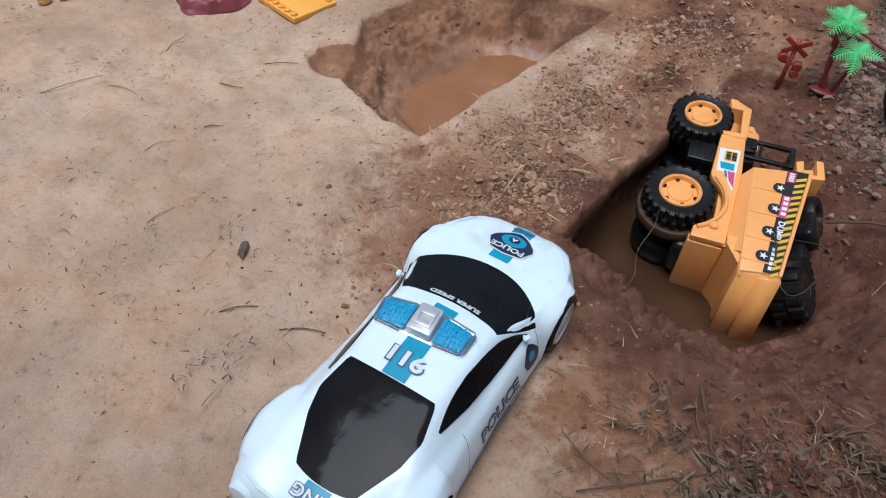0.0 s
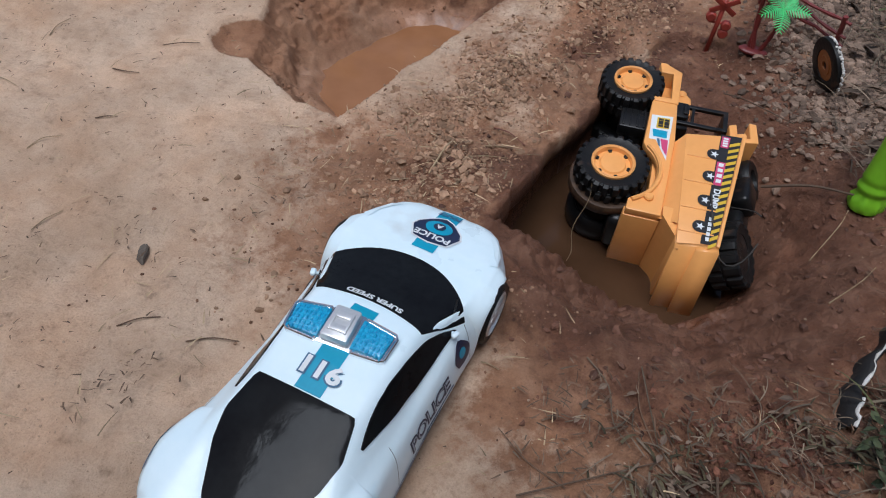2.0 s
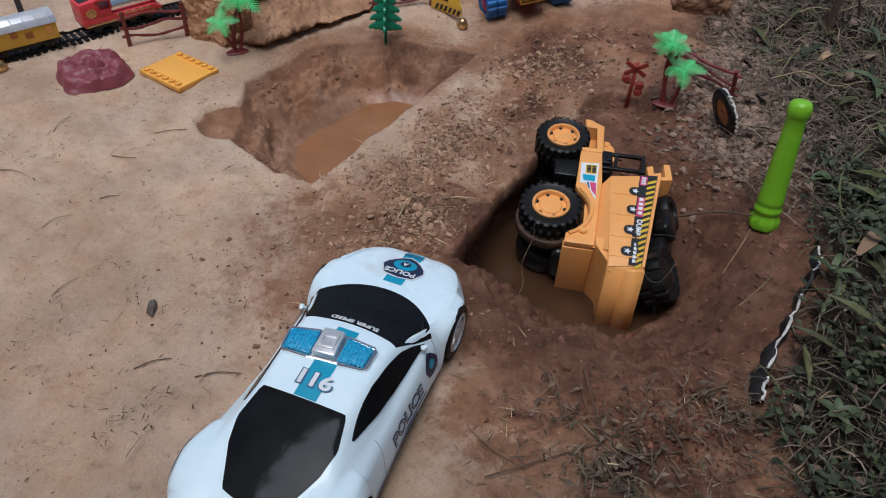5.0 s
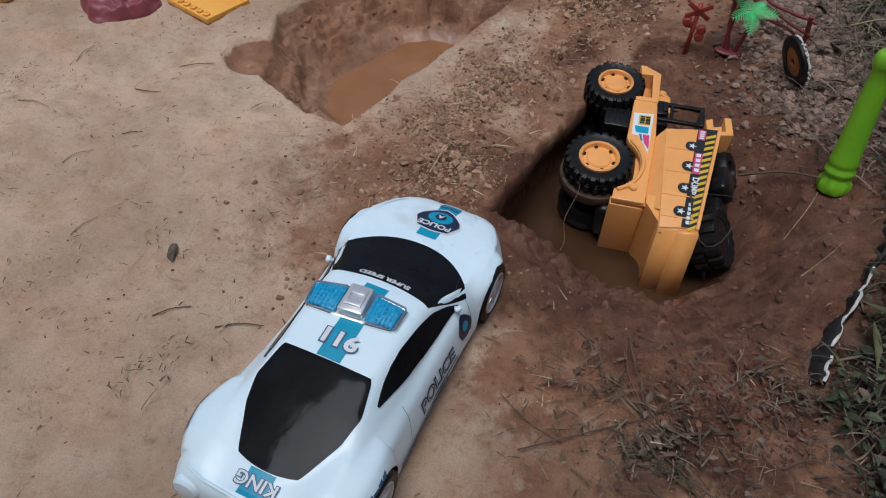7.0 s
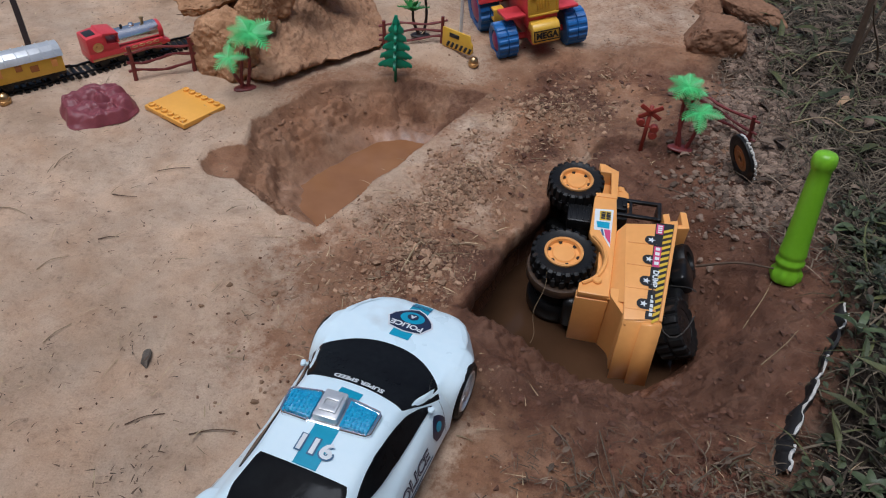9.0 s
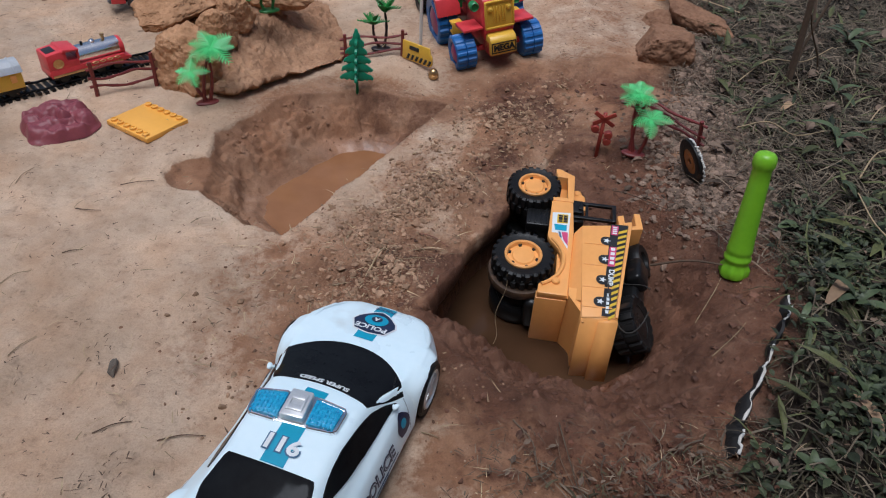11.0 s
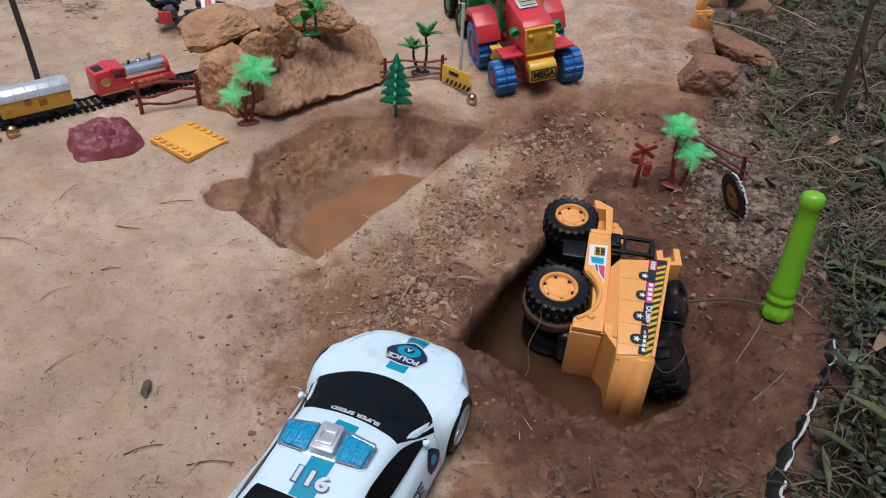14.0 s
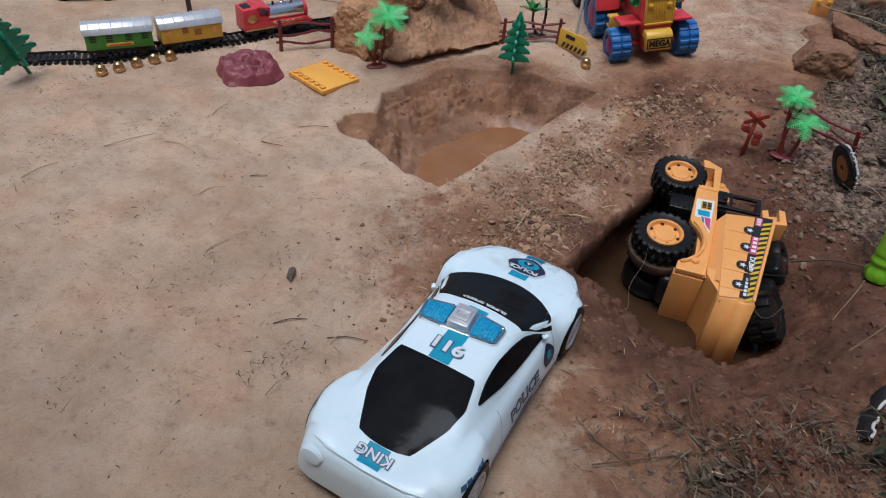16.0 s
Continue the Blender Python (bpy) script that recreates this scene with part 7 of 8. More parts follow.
def locomotive(m):
    th = thing("toy_locomotive", m, "red plastic toy steam locomotive with a silver boiler", "toy train")
    rail_wheels(th, (-0.040, -0.014, 0.014, 0.040))
    part("underframe", M().box((0, 0, 0.0095), (0.112, 0.028, 0.006), bev=0.001), M_BLACK, th)
    yx = lambda p, q, r: Vector((p, r, q))  # noqa: E731
    base = M().prism([(-0.058, 0.012), (0.050, 0.012), (0.062, 0.014), (0.062, 0.018), (0.054, 0.020), (0.052, 0.0245), (-0.058, 0.0250)], -0.0185, 0.0185, yx, 0.0014)
    part("body", base, M_RED, th)
    part("trim", M().box((-0.004, 0, 0.0145), (0.104, 0.0382, 0.0042), bev=0.0012), M_GOLD, th, "worn gold trim")
    for s in (1, -1):
        for k in range(5):
            part("scroll", M().tube([(-0.004 + k * 0.011 + 0.0042 * math.cos(a), s * 0.0186, 0.0215 + 0.0017 * math.sin(a)) for a in (j * 0.7 for j in range(10))], 0.0006, 6), M_GOLD, th, "gold scroll")
    cab = M().prism([(-0.058, 0.022), (-0.014, 0.022), (-0.014, 0.034), (-0.030, 0.036), (-0.030, 0.050), (-0.036, 0.0525), (-0.058, 0.0500)], -0.0180, 0.0180, yx, 0.0020)
    part("cab", cab, M_RED, th)
    part("cab_roof", M().prism([(-0.037, 0.0500), (-0.012, 0.0480), (-0.012, 0.0505), (-0.034, 0.0545)], -0.0195, 0.0195, yx, 0.0010), M_RED, th)
    for s in (1, -1):
        part("cab_post", M().box((-0.014, s * 0.0160, 0.042), (0.003, 0.003, 0.016), bev=0.0005), M_RED, th)
        ring = Matrix.Translation((-0.044, s * 0.0180, 0.034)) @ Matrix.Rotation(radians(-90 * s), 4, "X")
        part("emblem", M().lathe([(0.0075, 0), (0.0075, 0.0010), (0.0062, 0.0010), (0.0058, 0.0004), (0.0030, 0.0004), (0.0028, 0.0010), (0.0005, 0.0010)], 24, ring), M_GOLD, th, "round gold emblem")
    part("skylight", M().box((-0.0475, 0, 0.0512), (0.014, 0.020, 0.0012), Matrix.Rotation(-0.11, 4, "Y"), bev=0.0004), M_DECAL_BLACK, th)
    part("boiler", M().tube([(-0.016, 0, 0.0335), (0.050, 0, 0.0335)], 0.0150, 32), M_CHROME, th, "mirror-bright silver boiler")
    part("smokebox", M().tube([(0.048, 0, 0.0325), (0.055, 0, 0.0325)], 0.0155, 32), M_RED, th)
    part("chimney", M().lathe([(0.0024, 0), (0.0022, 0.007), (0.0032, 0.0085), (0.0032, 0.0105), (0.0024, 0.0100)], 16, Matrix.Translation((0.032, 0, 0.047))), M_GOLD, th)
    part("dome", M().lathe([(0.0045, 0), (0.0045, 0.003), (0.003, 0.005), (0.0005, 0.0056)], 16, Matrix.Translation((0.015, 0, 0.0470))), M_CHROME, th)
    part("whistle", M().lathe([(0.002, 0), (0.002, 0.005), (0.0005, 0.006)], 10, Matrix.Translation((0.000, 0, 0.0475))), M_BLACK, th)


locomotive(on_track(0.678) @ Matrix.Diagonal((0.95, 0.95, 0.86, 1)))
wagon(on_track(0.505), 0.088, M_YELLOW, "yellow plastic toy wagon with a silver roof", False)
wagon(on_track(0.375), 0.088, M_WAGON_GREEN, "green plastic toy wagon with a silver roof", True)
single("signal_mast", M().tube([(0, 0, -0.004), (-0.014, 0.022, 0.055), (-0.040, 0.058, 0.150)], 0.0055, 4), M_BROWN_POLE, on_ground(-0.574, 0.394), "dark brown plastic mast leaning behind the wagons", "toy mast")

# Heap of a folded robot toy, a toy van and blocks beyond the railway.
rb = thing("folded_robot", on_ground(-0.436, 0.652, 20), "grey and black folded robot toy with red and white panels", "toy robot")
rnd = random.Random(14)
for k in range(26):
    p = (rnd.uniform(-0.058, 0.058), rnd.uniform(-0.034, 0.034), 0.010 + rnd.uniform(0, 0.046))
    part("armour_block", M().box(p, (rnd.uniform(0.012, 0.036), rnd.uniform(0.008, 0.022), rnd.uniform(0.006, 0.018)), Euler((rnd.uniform(-0.7, 0.7), rnd.uniform(-0.7, 0.7), rnd.uniform(0, 3))).to_matrix().to_4x4(), bev=0.002), M_GREY if k % 2 else M_BLACK, rb)
part("red_panel", M().box((-0.038, -0.036, 0.034), (0.022, 0.004, 0.020), bev=0.001), M_RED, rb, "red square panel")
part("white_panel", M().box((0.034, -0.026, 0.052), (0.024, 0.022, 0.006), Matrix.Rotation(0.6, 4, "X"), bev=0.001), M_DECAL_WHITE, rb, "white square panel")
part("panel_mark", M().box((0.034, -0.0285, 0.0545), (0.010, 0.010, 0.003), Matrix.Rotation(0.6, 4, "X"), bev=0.0005), M_RED, rb)
part("foot_plate", M().box((0.0, -0.038, 0.008), (0.030, 0.012, 0.010), Matrix.Rotation(0.5, 4, "Z"), bev=0.002), M_GREY, rb)

van = thing("toy_van", on_ground(-0.775, 0.430, 24), "blue, white and red plastic toy van", "toy car")
part("lower_body", M().box((0, 0, 0.016), (0.110, 0.046, 0.020), bev=0.004), M_BLUE, van)
part("window_band", M().box((0, 0, 0.032), (0.104, 0.042, 0.014), bev=0.003), M_GLASS, van)
part("waist", M().box((0, 0, 0.0265), (0.111, 0.0465, 0.004), bev=0.001), M_DECAL_WHITE, van)
part("roof", M().box((0, 0, 0.043), (0.106, 0.044, 0.010), bev=0.003), M_RED, van)
for x in (-0.034, 0.034):
    for s in (1, -1):
        part("wheel", M().lathe([(0.010, -0.005), (0.010, 0.004), (0.007, 0.006)], 20, Matrix.Translation((x, s * 0.021, 0.010)) @ Matrix.Rotation(radians(-90 * s), 4, "X")), M_BLACK, van)
for k, (x, y, mt, nm) in enumerate(((-0.770, 0.565, M_BLUE, "blue"), (-0.800, 0.572, M_DECAL_WHITE, "white"), (-0.832, 0.580, M_ORANGE, "orange"))):
    bl = thing("building_block", on_ground(x, y, 10 + 8 * k), nm + " plastic building block on dry earth", "toy block", "building blocks")
    part("block", M().box((0, 0, 0.014), (0.028, 0.022, 0.028), bev=0.001), mt, bl)
    for i in (-1, 1):
        part("stud", M().lathe([(0.004, 0.027), (0.004, 0.031), (0.0005, 0.0312)], 14, Matrix.Translation((i * 0.007, 0, 0))), mt, bl)

# ---- loose soil, gravel, litter and plants ----
ICO = ((lambda bm: (bmesh.ops.create_icosphere(bm, subdivisions=1, radius=1.0), [v.co.copy() for v in bm.verts], [[v.index for v in f.verts] for f in bm.faces]))(bmesh.new()))[1:]


def join_stuff(name, verts, faces, mat, label, category, smooth=False):
    me = bpy.data.meshes.new(name)
    me.from_pydata(verts, [], faces)
    if smooth:
        me.polygons.foreach_set("use_smooth", [True] * len(me.polygons))
    me.materials.append(mat)
    return tagged(new(name, me), label, category, kind="stuff")


def heap(name, spots, mat, label, category, seed, squash=0.7):
    """Many small angular lumps at (x, y, radius), lying in the ground."""
    rnd = random.Random(seed)
    V, Fc = [], []
    arr = np.array(spots)
    zs = ground_height(arr[:, 0], arr[:, 1])
    for (x, y, r), z in zip(spots, zs):
        e = Euler((rnd.uniform(0, 6), rnd.uniform(0, 6), rnd.uniform(0, 6))).to_matrix()
        sx, sy, sz = r * rnd.uniform(0.75, 1.35), r * rnd.uniform(0.7, 1.1), r * rnd.uniform(0.55, 0.9)
        n = len(V)
        for p in ICO[0]:
            k = rnd.uniform(0.62, 1.28)
            q = e @ Vector((p.x * sx * k, p.y * sy * k, p.z * sz * k))
            V.append((x + q.x, y + q.y, z + r * 0.06 + q.z * squash))
        Fc += [[i + n for i in f] for f in ICO[1]]
    return join_stuff(name, V, Fc, mat, label, category)


def scatter(n, x0, x1, y0, y1, weight, rmin, rmax, seed, power=2.2):
    rs = np.random.RandomState(seed)
    x, y = rs.uniform(x0, x1, n * 8), rs.uniform(y0, y1, n * 8)
    keep = np.flatnonzero(rs.uniform(0, 1, n * 8) < np.clip(weight(x, y), 0, 1))[:n]
    r = rmin + (rmax - rmin) * rs.uniform(0, 1, len(keep)) ** power
    return list(zip(x[keep].tolist(), y[keep].tolist(), r.tolist()))


def clear_of_rim(x, y):
    """1 but for a strip along the undercut rim, over which nothing can lie."""
    off, run = (x - 0.075) * 0.866 - (y + 0.005) * 0.5, (x - 0.075) * 0.5 + (y + 0.005) * 0.866
    return 1.0 - (off > -0.014) * (off < 0.075) * (run > -0.095) * (run < 0.225)


def ridge_weight(x, y):
    band = np.exp(-(((x - 0.085) * 0.87 - (y - 0.17) * 0.5) / 0.050) ** 2) * smooth01(-0.10, 0.02, y) * (1 - smooth01(0.34, 0.47, y))
    lip = np.exp(-(np.hypot(x + 0.04, (y + 0.05) * 0.8) / 0.12) ** 2) * 0.06
    out = edge_depth(x, y, PIT_A, [1.0] * 8)
    outb = edge_depth(x, y, PIT_B, [1.0] * 11)
    clump = 0.12 + 1.5 * np.clip(value_noise(x, y, 20, 91, 4) + 0.15, 0, 1)
    return np.maximum(band, lip) * clump * (out < 0.002) * (outb < -0.008)


heap("soil_crumbs", scatter(19000, -0.2, 0.36, -0.25, 0.54, lambda x, y: ridge_weight(x, y) * 1.4, 0.0004, 0.0052, 5, 7.0), M_CLOD, "crumbly reddish soil clods on the ridge", "soil", 6)
heap("fine_crumbs", scatter(6500, -0.80, 0.42, -0.40, 0.95, lambda x, y: (0.06 + 1.1 * np.clip(value_noise(x, y, 13, 97, 4, 0.6), 0, 1)) * (edge_depth(x, y, PIT_A, [1.0] * 8) < 0) * (edge_depth(x, y, PIT_B, [1.0] * 11) < 0.03) * clear_of_rim(x, y), 0.0003, 0.0015, 15, 3.5), material("grey_soil_crumbs", (0.44, 0.315, 0.222), (0.28, 0.19, 0.13), 0.95, scale=60, bump=0.6, spec=0.1, island=0.35), "fine scattered soil crumbs", "soil", 16)
heap("loose_soil", scatter(9500, -0.28, 0.20, -0.22, 0.16, lambda x, y: np.exp(-(np.hypot(x - 0.010, (y + 0.03) * 0.85) / 0.090) ** 2) * np.clip(value_noise(x, y, 15, 131, 5, 0.65) * 2.6 + 0.30, 0, 1) * (edge_depth(x, y, PIT_A, [1.0] * 8) < 0) * (edge_depth(x, y, PIT_B, [1.0] * 11) < -0.008), 0.0003, 0.0020, 133, 5.5), material("trodden_crumbs", (0.36, 0.225, 0.145), (0.24, 0.14, 0.09), 0.95, scale=60, bump=0.8, spec=0.10, island=0.3), "loose gritty soil trodden round the pits", "soil", 134)
heap("wet_lumps", scatter(2600, 0.0, 0.44, -0.28, 0.42, lambda x, y: clear_of_rim(x, y) * smooth01(0.3, 0.8, dampness(x, y)) * (edge_depth(x, y, PIT_B, BANK_B) < 0.05) * (edge_depth(x, y, PIT_A, [1.0] * 8) < -0.005), 0.0005, 0.0052, 25, 6.0), material("moist_lumps", (0.165, 0.078, 0.050), (0.070, 0.032, 0.021), 0.7, scale=60, bump=0.7, spec=0.25, island=0.4), "moist dark red soil lumps", "soil", 26, 0.5)
heap("dark_crumbs", scatter(9500, -0.25, 0.42, -0.28, 0.54, lambda x, y: (ridge_weight(x, y) + 0.03 * np.clip(value_noise(x, y, 12, 103, 3) + 0.1, 0, 1) * clear_of_rim(x, y)) * (edge_depth(x, y, PIT_A, [1.0] * 8) < 0), 0.0005, 0.0022, 19, 4.0), material("dark_soil_crumbs", (0.20, 0.108, 0.068), (0.11, 0.055, 0.035), 0.92, scale=60, bump=0.6, spec=0.1, island=0.4), "fine dark brown soil crumbs", "soil", 20)
heap("pit_lumps", scatter(1500, -0.27, 0.09, 0.03, 0.42, lambda x, y: smooth01(0.002, 0.012, edge_depth(x, y, PIT_A, [1.0] * 8)) * (ground_height(x, y) > -0.058) * np.clip(value_noise(x, y, 16, 107, 3) * 1.4 + 0.25, 0, 1), 0.0004, 0.0040, 29, 5.0), material("clay_lumps", (0.30, 0.160, 0.095), (0.19, 0.096, 0.056), 0.8, scale=60, bump=0.7, spec=0.2, island=0.35), "moist brown clay lumps on the pit's bank", "soil", 30)
heap("gravel", scatter(6400, 0.28, 0.66, 0.04, 0.72, lambda x, y: (1 - smooth01(0.33, 0.40, y) * (1 - smooth01(0.41, 0.47, x))) * np.exp(-(((x - 0.430 - 0.22 * (y - 0.3)) / 0.060) ** 2)) * smooth01(0.03, 0.14, y) * (1 - smooth01(0.5, 0.68, y)), 0.0013, 0.0068, 35, 2.2), M_GRAVEL, "reddish gravel and small stones beside the grass", "gravel", 36)
heap("verge_gravel", scatter(1500, 0.18, 0.95, -0.36, 1.3, lambda x, y: np.maximum(in_grass(x, y) * 0.6, np.exp(-((x - 0.27) / 0.06) ** 2 - ((y + 0.30) / 0.05) ** 2)), 0.0010, 0.0050, 45, 2.5), M_GRAVEL, "small stones among the grass roots", "gravel", 46)


def blades(name, spots, mat, label, category, seed, lmin, lmax, wide, flat, curl=0.5, segs=4):
    """Curved tapering blades; flat 0 stands upright, 1 lies on the ground."""
    rnd = random.Random(seed)
    V, Fc = [], []
    arr = np.array(spots)
    zs = ground_height(arr[:, 0], arr[:, 1])
    for (x, y, _), z in zip(spots, zs):
        a, L = rnd.uniform(0, 2 * math.pi), rnd.uniform(lmin, lmax)
        rise = (1 - flat) * rnd.uniform(0.35, 1.35) + flat * rnd.uniform(-0.05, 0.22)
        bend, c = rnd.uniform(-1, 1) * curl, rnd.uniform(0.4, 1.2) * curl
        w = wide * rnd.uniform(0.6, 1.4)
        px, py, pz = x, y, z + rnd.uniform(0.0, 0.008) * (0.4 + flat)
        n = len(V)
        for k in range(segs + 1):
            t = k / segs
            ww = w * (1 - t ** 2 * 0.92) * 0.5
            sx, sy = -math.sin(a), math.cos(a)
            V.append((px + sx * ww, py + sy * ww, pz + 0.25 * ww))
            V.append((px - sx * ww, py - sy * ww, pz - 0.25 * ww))
            a += bend / segs
            up = rise - c * t * 1.3
            st = L / segs
            px, py, pz = px + math.cos(a) * math.cos(up) * st, py + math.sin(a) * math.cos(up) * st, pz + math.sin(up) * st
            pz = max(pz, z - 0.004)
        Fc += [(n + 2 * k, n + 2 * k + 1, n + 2 * k + 3, n + 2 * k + 2) for k in range(segs)]
    return join_stuff(name, V, Fc, mat, label, category)


blades("dry_grass", scatter(26000, 0.15, 1.5, -0.6, 1.9, lambda x, y: in_grass(x, y) * np.where((x > 0.95) | (y > 1.1), 0.35, 1.0) * (1 - 0.6 * (1 - smooth01(0.0, 0.14, y)) * (1 - smooth01(0.55, 0.75, x))), 0, 1, 51), M_DRYGRASS, "tangled dry brown grass", "grass", 52, 0.02, 0.085, 0.0014, 0.72, 1.5)
blades("pale_grass", scatter(5200, 0.2, 1.5, -0.5, 1.9, lambda x, y: in_grass(x, y) * np.clip(value_noise(x, y, 8, 113, 3) + 0.45 + 0.3 * smooth01(0.12, 0.32, y) * (1 - smooth01(0.58, 0.80, x)), 0, 1) * (1 - 0.8 * (1 - smooth01(0.0, 0.14, y))), 0, 1, 67), M_STALK, "pale dry grass strands", "grass", 68, 0.025, 0.09, 0.0013, 0.72, 1.2)
blades("far_grass", scatter(9000, 0.5, 3.6, -2.6, 3.8, lambda x, y: in_grass(x, y) * np.where((x < 1.35) & (y > -0.5) & (y < 1.8), 0.0, 1.0) * (1 - smooth01(2.4, 3.5, x)) * (np.abs(y + 0.94) > 0.1), 0, 1, 69), M_DRYGRASS, "tall dry grass farther along the verge", "grass", 70, 0.06, 0.20, 0.0045, 0.6, 1.3)
# Darker blades put the shade low in the verge into the grass colour.
blades("shade_grass", scatter(2600, 0.28, 0.75, -0.45, 0.10, lambda x, y: in_grass(x, y), 0, 1, 191), material("shaded_grass_blades", (0.060, 0.050, 0.026), (0.020, 0.017, 0.010), 0.75, scale=60, island=0.6, spec=0.2), "tangled grass coloured as shaded at the foot of the verge", "grass", 192, 0.012, 0.050, 0.0016, 0.60, 1.4)
blades("green_grass", scatter(2200, 0.25, 1.5, -0.5, 1.9, lambda x, y: in_grass(x, y) * np.clip(value_noise(x, y, 7, 61, 3) + 0.35, 0, 1), 0, 1, 53), M_GRASS, "dull green grass blades", "grass", 54, 0.02, 0.08, 0.0026, 0.5, 0.8)
blades("dark_bits", scatter(5200, -0.80, 0.48, -0.40, 1.1, lambda x, y: (0.03 + 1.9 * np.clip(value_noise(x, y, 15, 111, 5, 0.6) - 0.20, 0, 1) + 0.8 * ridge_weight(x, y) + 0.16 * smooth01(0.5, 0.7, y) * (x < -0.2) + 0.22 * smooth01(0.22, 0.32, x) * smooth01(0.40, 0.50, y)) * (edge_depth(x, y, PIT_A, [1.0] * 8) < 0) * (edge_depth(x, y, PIT_B, [1.0] * 11) < -0.004), 0, 1, 63), M_TWIG, "short dark bits of stalk on the earth", "straw", 64, 0.0015, 0.0075, 0.0011, 0.97, 0.5, 2)
blades("pale_bits", scatter(1000, -0.3, 0.36, -0.30, 0.50, lambda x, y: (0.04 + ridge_weight(x, y)) * (edge_depth(x, y, PIT_A, [1.0] * 8) < 0) * (edge_depth(x, y, PIT_B, [1.0] * 11) < -0.004), 0, 1, 65), M_STRAW, "short pale bits of straw on the soil", "straw", 66, 0.002, 0.011, 0.0008, 0.97, 0.5, 2)
blades("far_litter", scatter(2800, -1.5, -0.35, 0.45, 1.7, far_edge, 0, 1, 172), M_TWIG, "dark scattered stalks and bits beyond the railway", "straw", 173, 0.006, 0.045, 0.0022, 0.93, 0.5, 3)
blades("far_weeds", scatter(520, -1.5, -0.50, 0.60, 1.7, far_edge, 0, 1, 174), M_GRASS, "low green weeds beyond the railway", "grass", 175, 0.015, 0.06, 0.0035, 0.6, 0.8)
heap("far_crumbs", scatter(2200, -1.5, -0.35, 0.45, 1.6, far_edge, 0.001, 0.006, 176, 3.0), M_CLOD, "soil lumps beyond the railway", "soil", 177)
blades("stalk_litter", scatter(900, 0.28, 0.75, 0.0, 1.1, lambda x, y: in_grass(x + 0.075, y) * (1 - 0.6 * in_grass(x, y)) * np.clip(value_noise(x, y, 14, 67, 3) + 0.5, 0, 1), 0, 1, 59), M_STALK, "thin grey brown stalks on gravel", "grass", 60, 0.012, 0.06, 0.0013, 0.92, 0.7)
blades("straw_litter", scatter(800, -0.85, 0.36, -0.40, 1.1, lambda x, y: (0.2 + 0.8 * (np.exp(-((x + 0.02) / 0.14) ** 2 - ((y + 0.02) / 0.16) ** 2))) * (edge_depth(x, y, PIT_A, [1.0] * 8) < 0) * (edge_depth(x, y, PIT_B, [1.0] * 11) < -0.004), 0, 1, 55), M_STRAW, "bits of pale straw on the earth", "straw", 56, 0.004, 0.022, 0.0009, 0.97, 0.4, 3)
verge = lambda x, y: smooth01(-0.17, -0.25, y) * smooth01(0.05, 0.17, x) * (1 - 0.7 * in_grass(x, y)) * np.clip(value_noise(x, y, 18, 63, 4, 0.6) * 1.6 + 0.45, 0, 1)  # noqa: E731
blades("verge_litter", scatter(850, 0.04, 0.38, -0.44, -0.17, verge, 0, 1, 57), M_STALK, "short dry stalks on the soil", "grass", 58, 0.003, 0.017, 0.0007, 0.93, 0.7, 4)
blades("verge_chaff", scatter(900, 0.04, 0.40, -0.44, -0.16, verge, 0, 1, 157), M_TWIG, "dark bits of stalk on the soil", "straw", 158, 0.002, 0.014, 0.0011, 0.95, 0.4, 2)
blades("stalk_clump", scatter(60, 0.10, 0.32, -0.36, -0.19, lambda x, y: trampled(x, y), 0, 1, 159), M_STALK, "loose clump of dry stalks on the soil", "grass", 160, 0.012, 0.045, 0.0012, 0.86, 0.7, 6)
blades("trodden_grass", scatter(240, 0.10, 0.33, -0.36, -0.19, lambda x, y: trampled(x, y), 0, 1, 183), material("olive_grass", (0.115, 0.095, 0.052), (0.050, 0.038, 0.022), 0.75, scale=60, island=0.55, spec=0.25), "trodden olive brown grass on the soil", "grass", 184, 0.003, 0.018, 0.0017, 0.84, 1.1, 5)
heap("red_clods", scatter(700, 0.16, 0.32, -0.30, -0.19, lambda x, y: np.exp(-(np.hypot((x - 0.235) * 0.7, y + 0.246) / 0.030) ** 2), 0.0004, 0.0038, 185, 3.0), material("red_soil_clods", (0.19, 0.082, 0.052), (0.085, 0.036, 0.024), 0.85, scale=60, bump=0.8, spec=0.15, island=0.45), "dark red soil clods in a low heap", "soil", 186)
torn_spots = scatter(190, 0.10, 0.40, -0.42, -0.19, lambda x, y: trampled(x, y) + 0.15 * np.clip(value_noise(x, y, 14, 161, 3) * 2 - 0.1, 0, 1) * smooth01(-0.2, -0.26, y), 0, 1, 162)


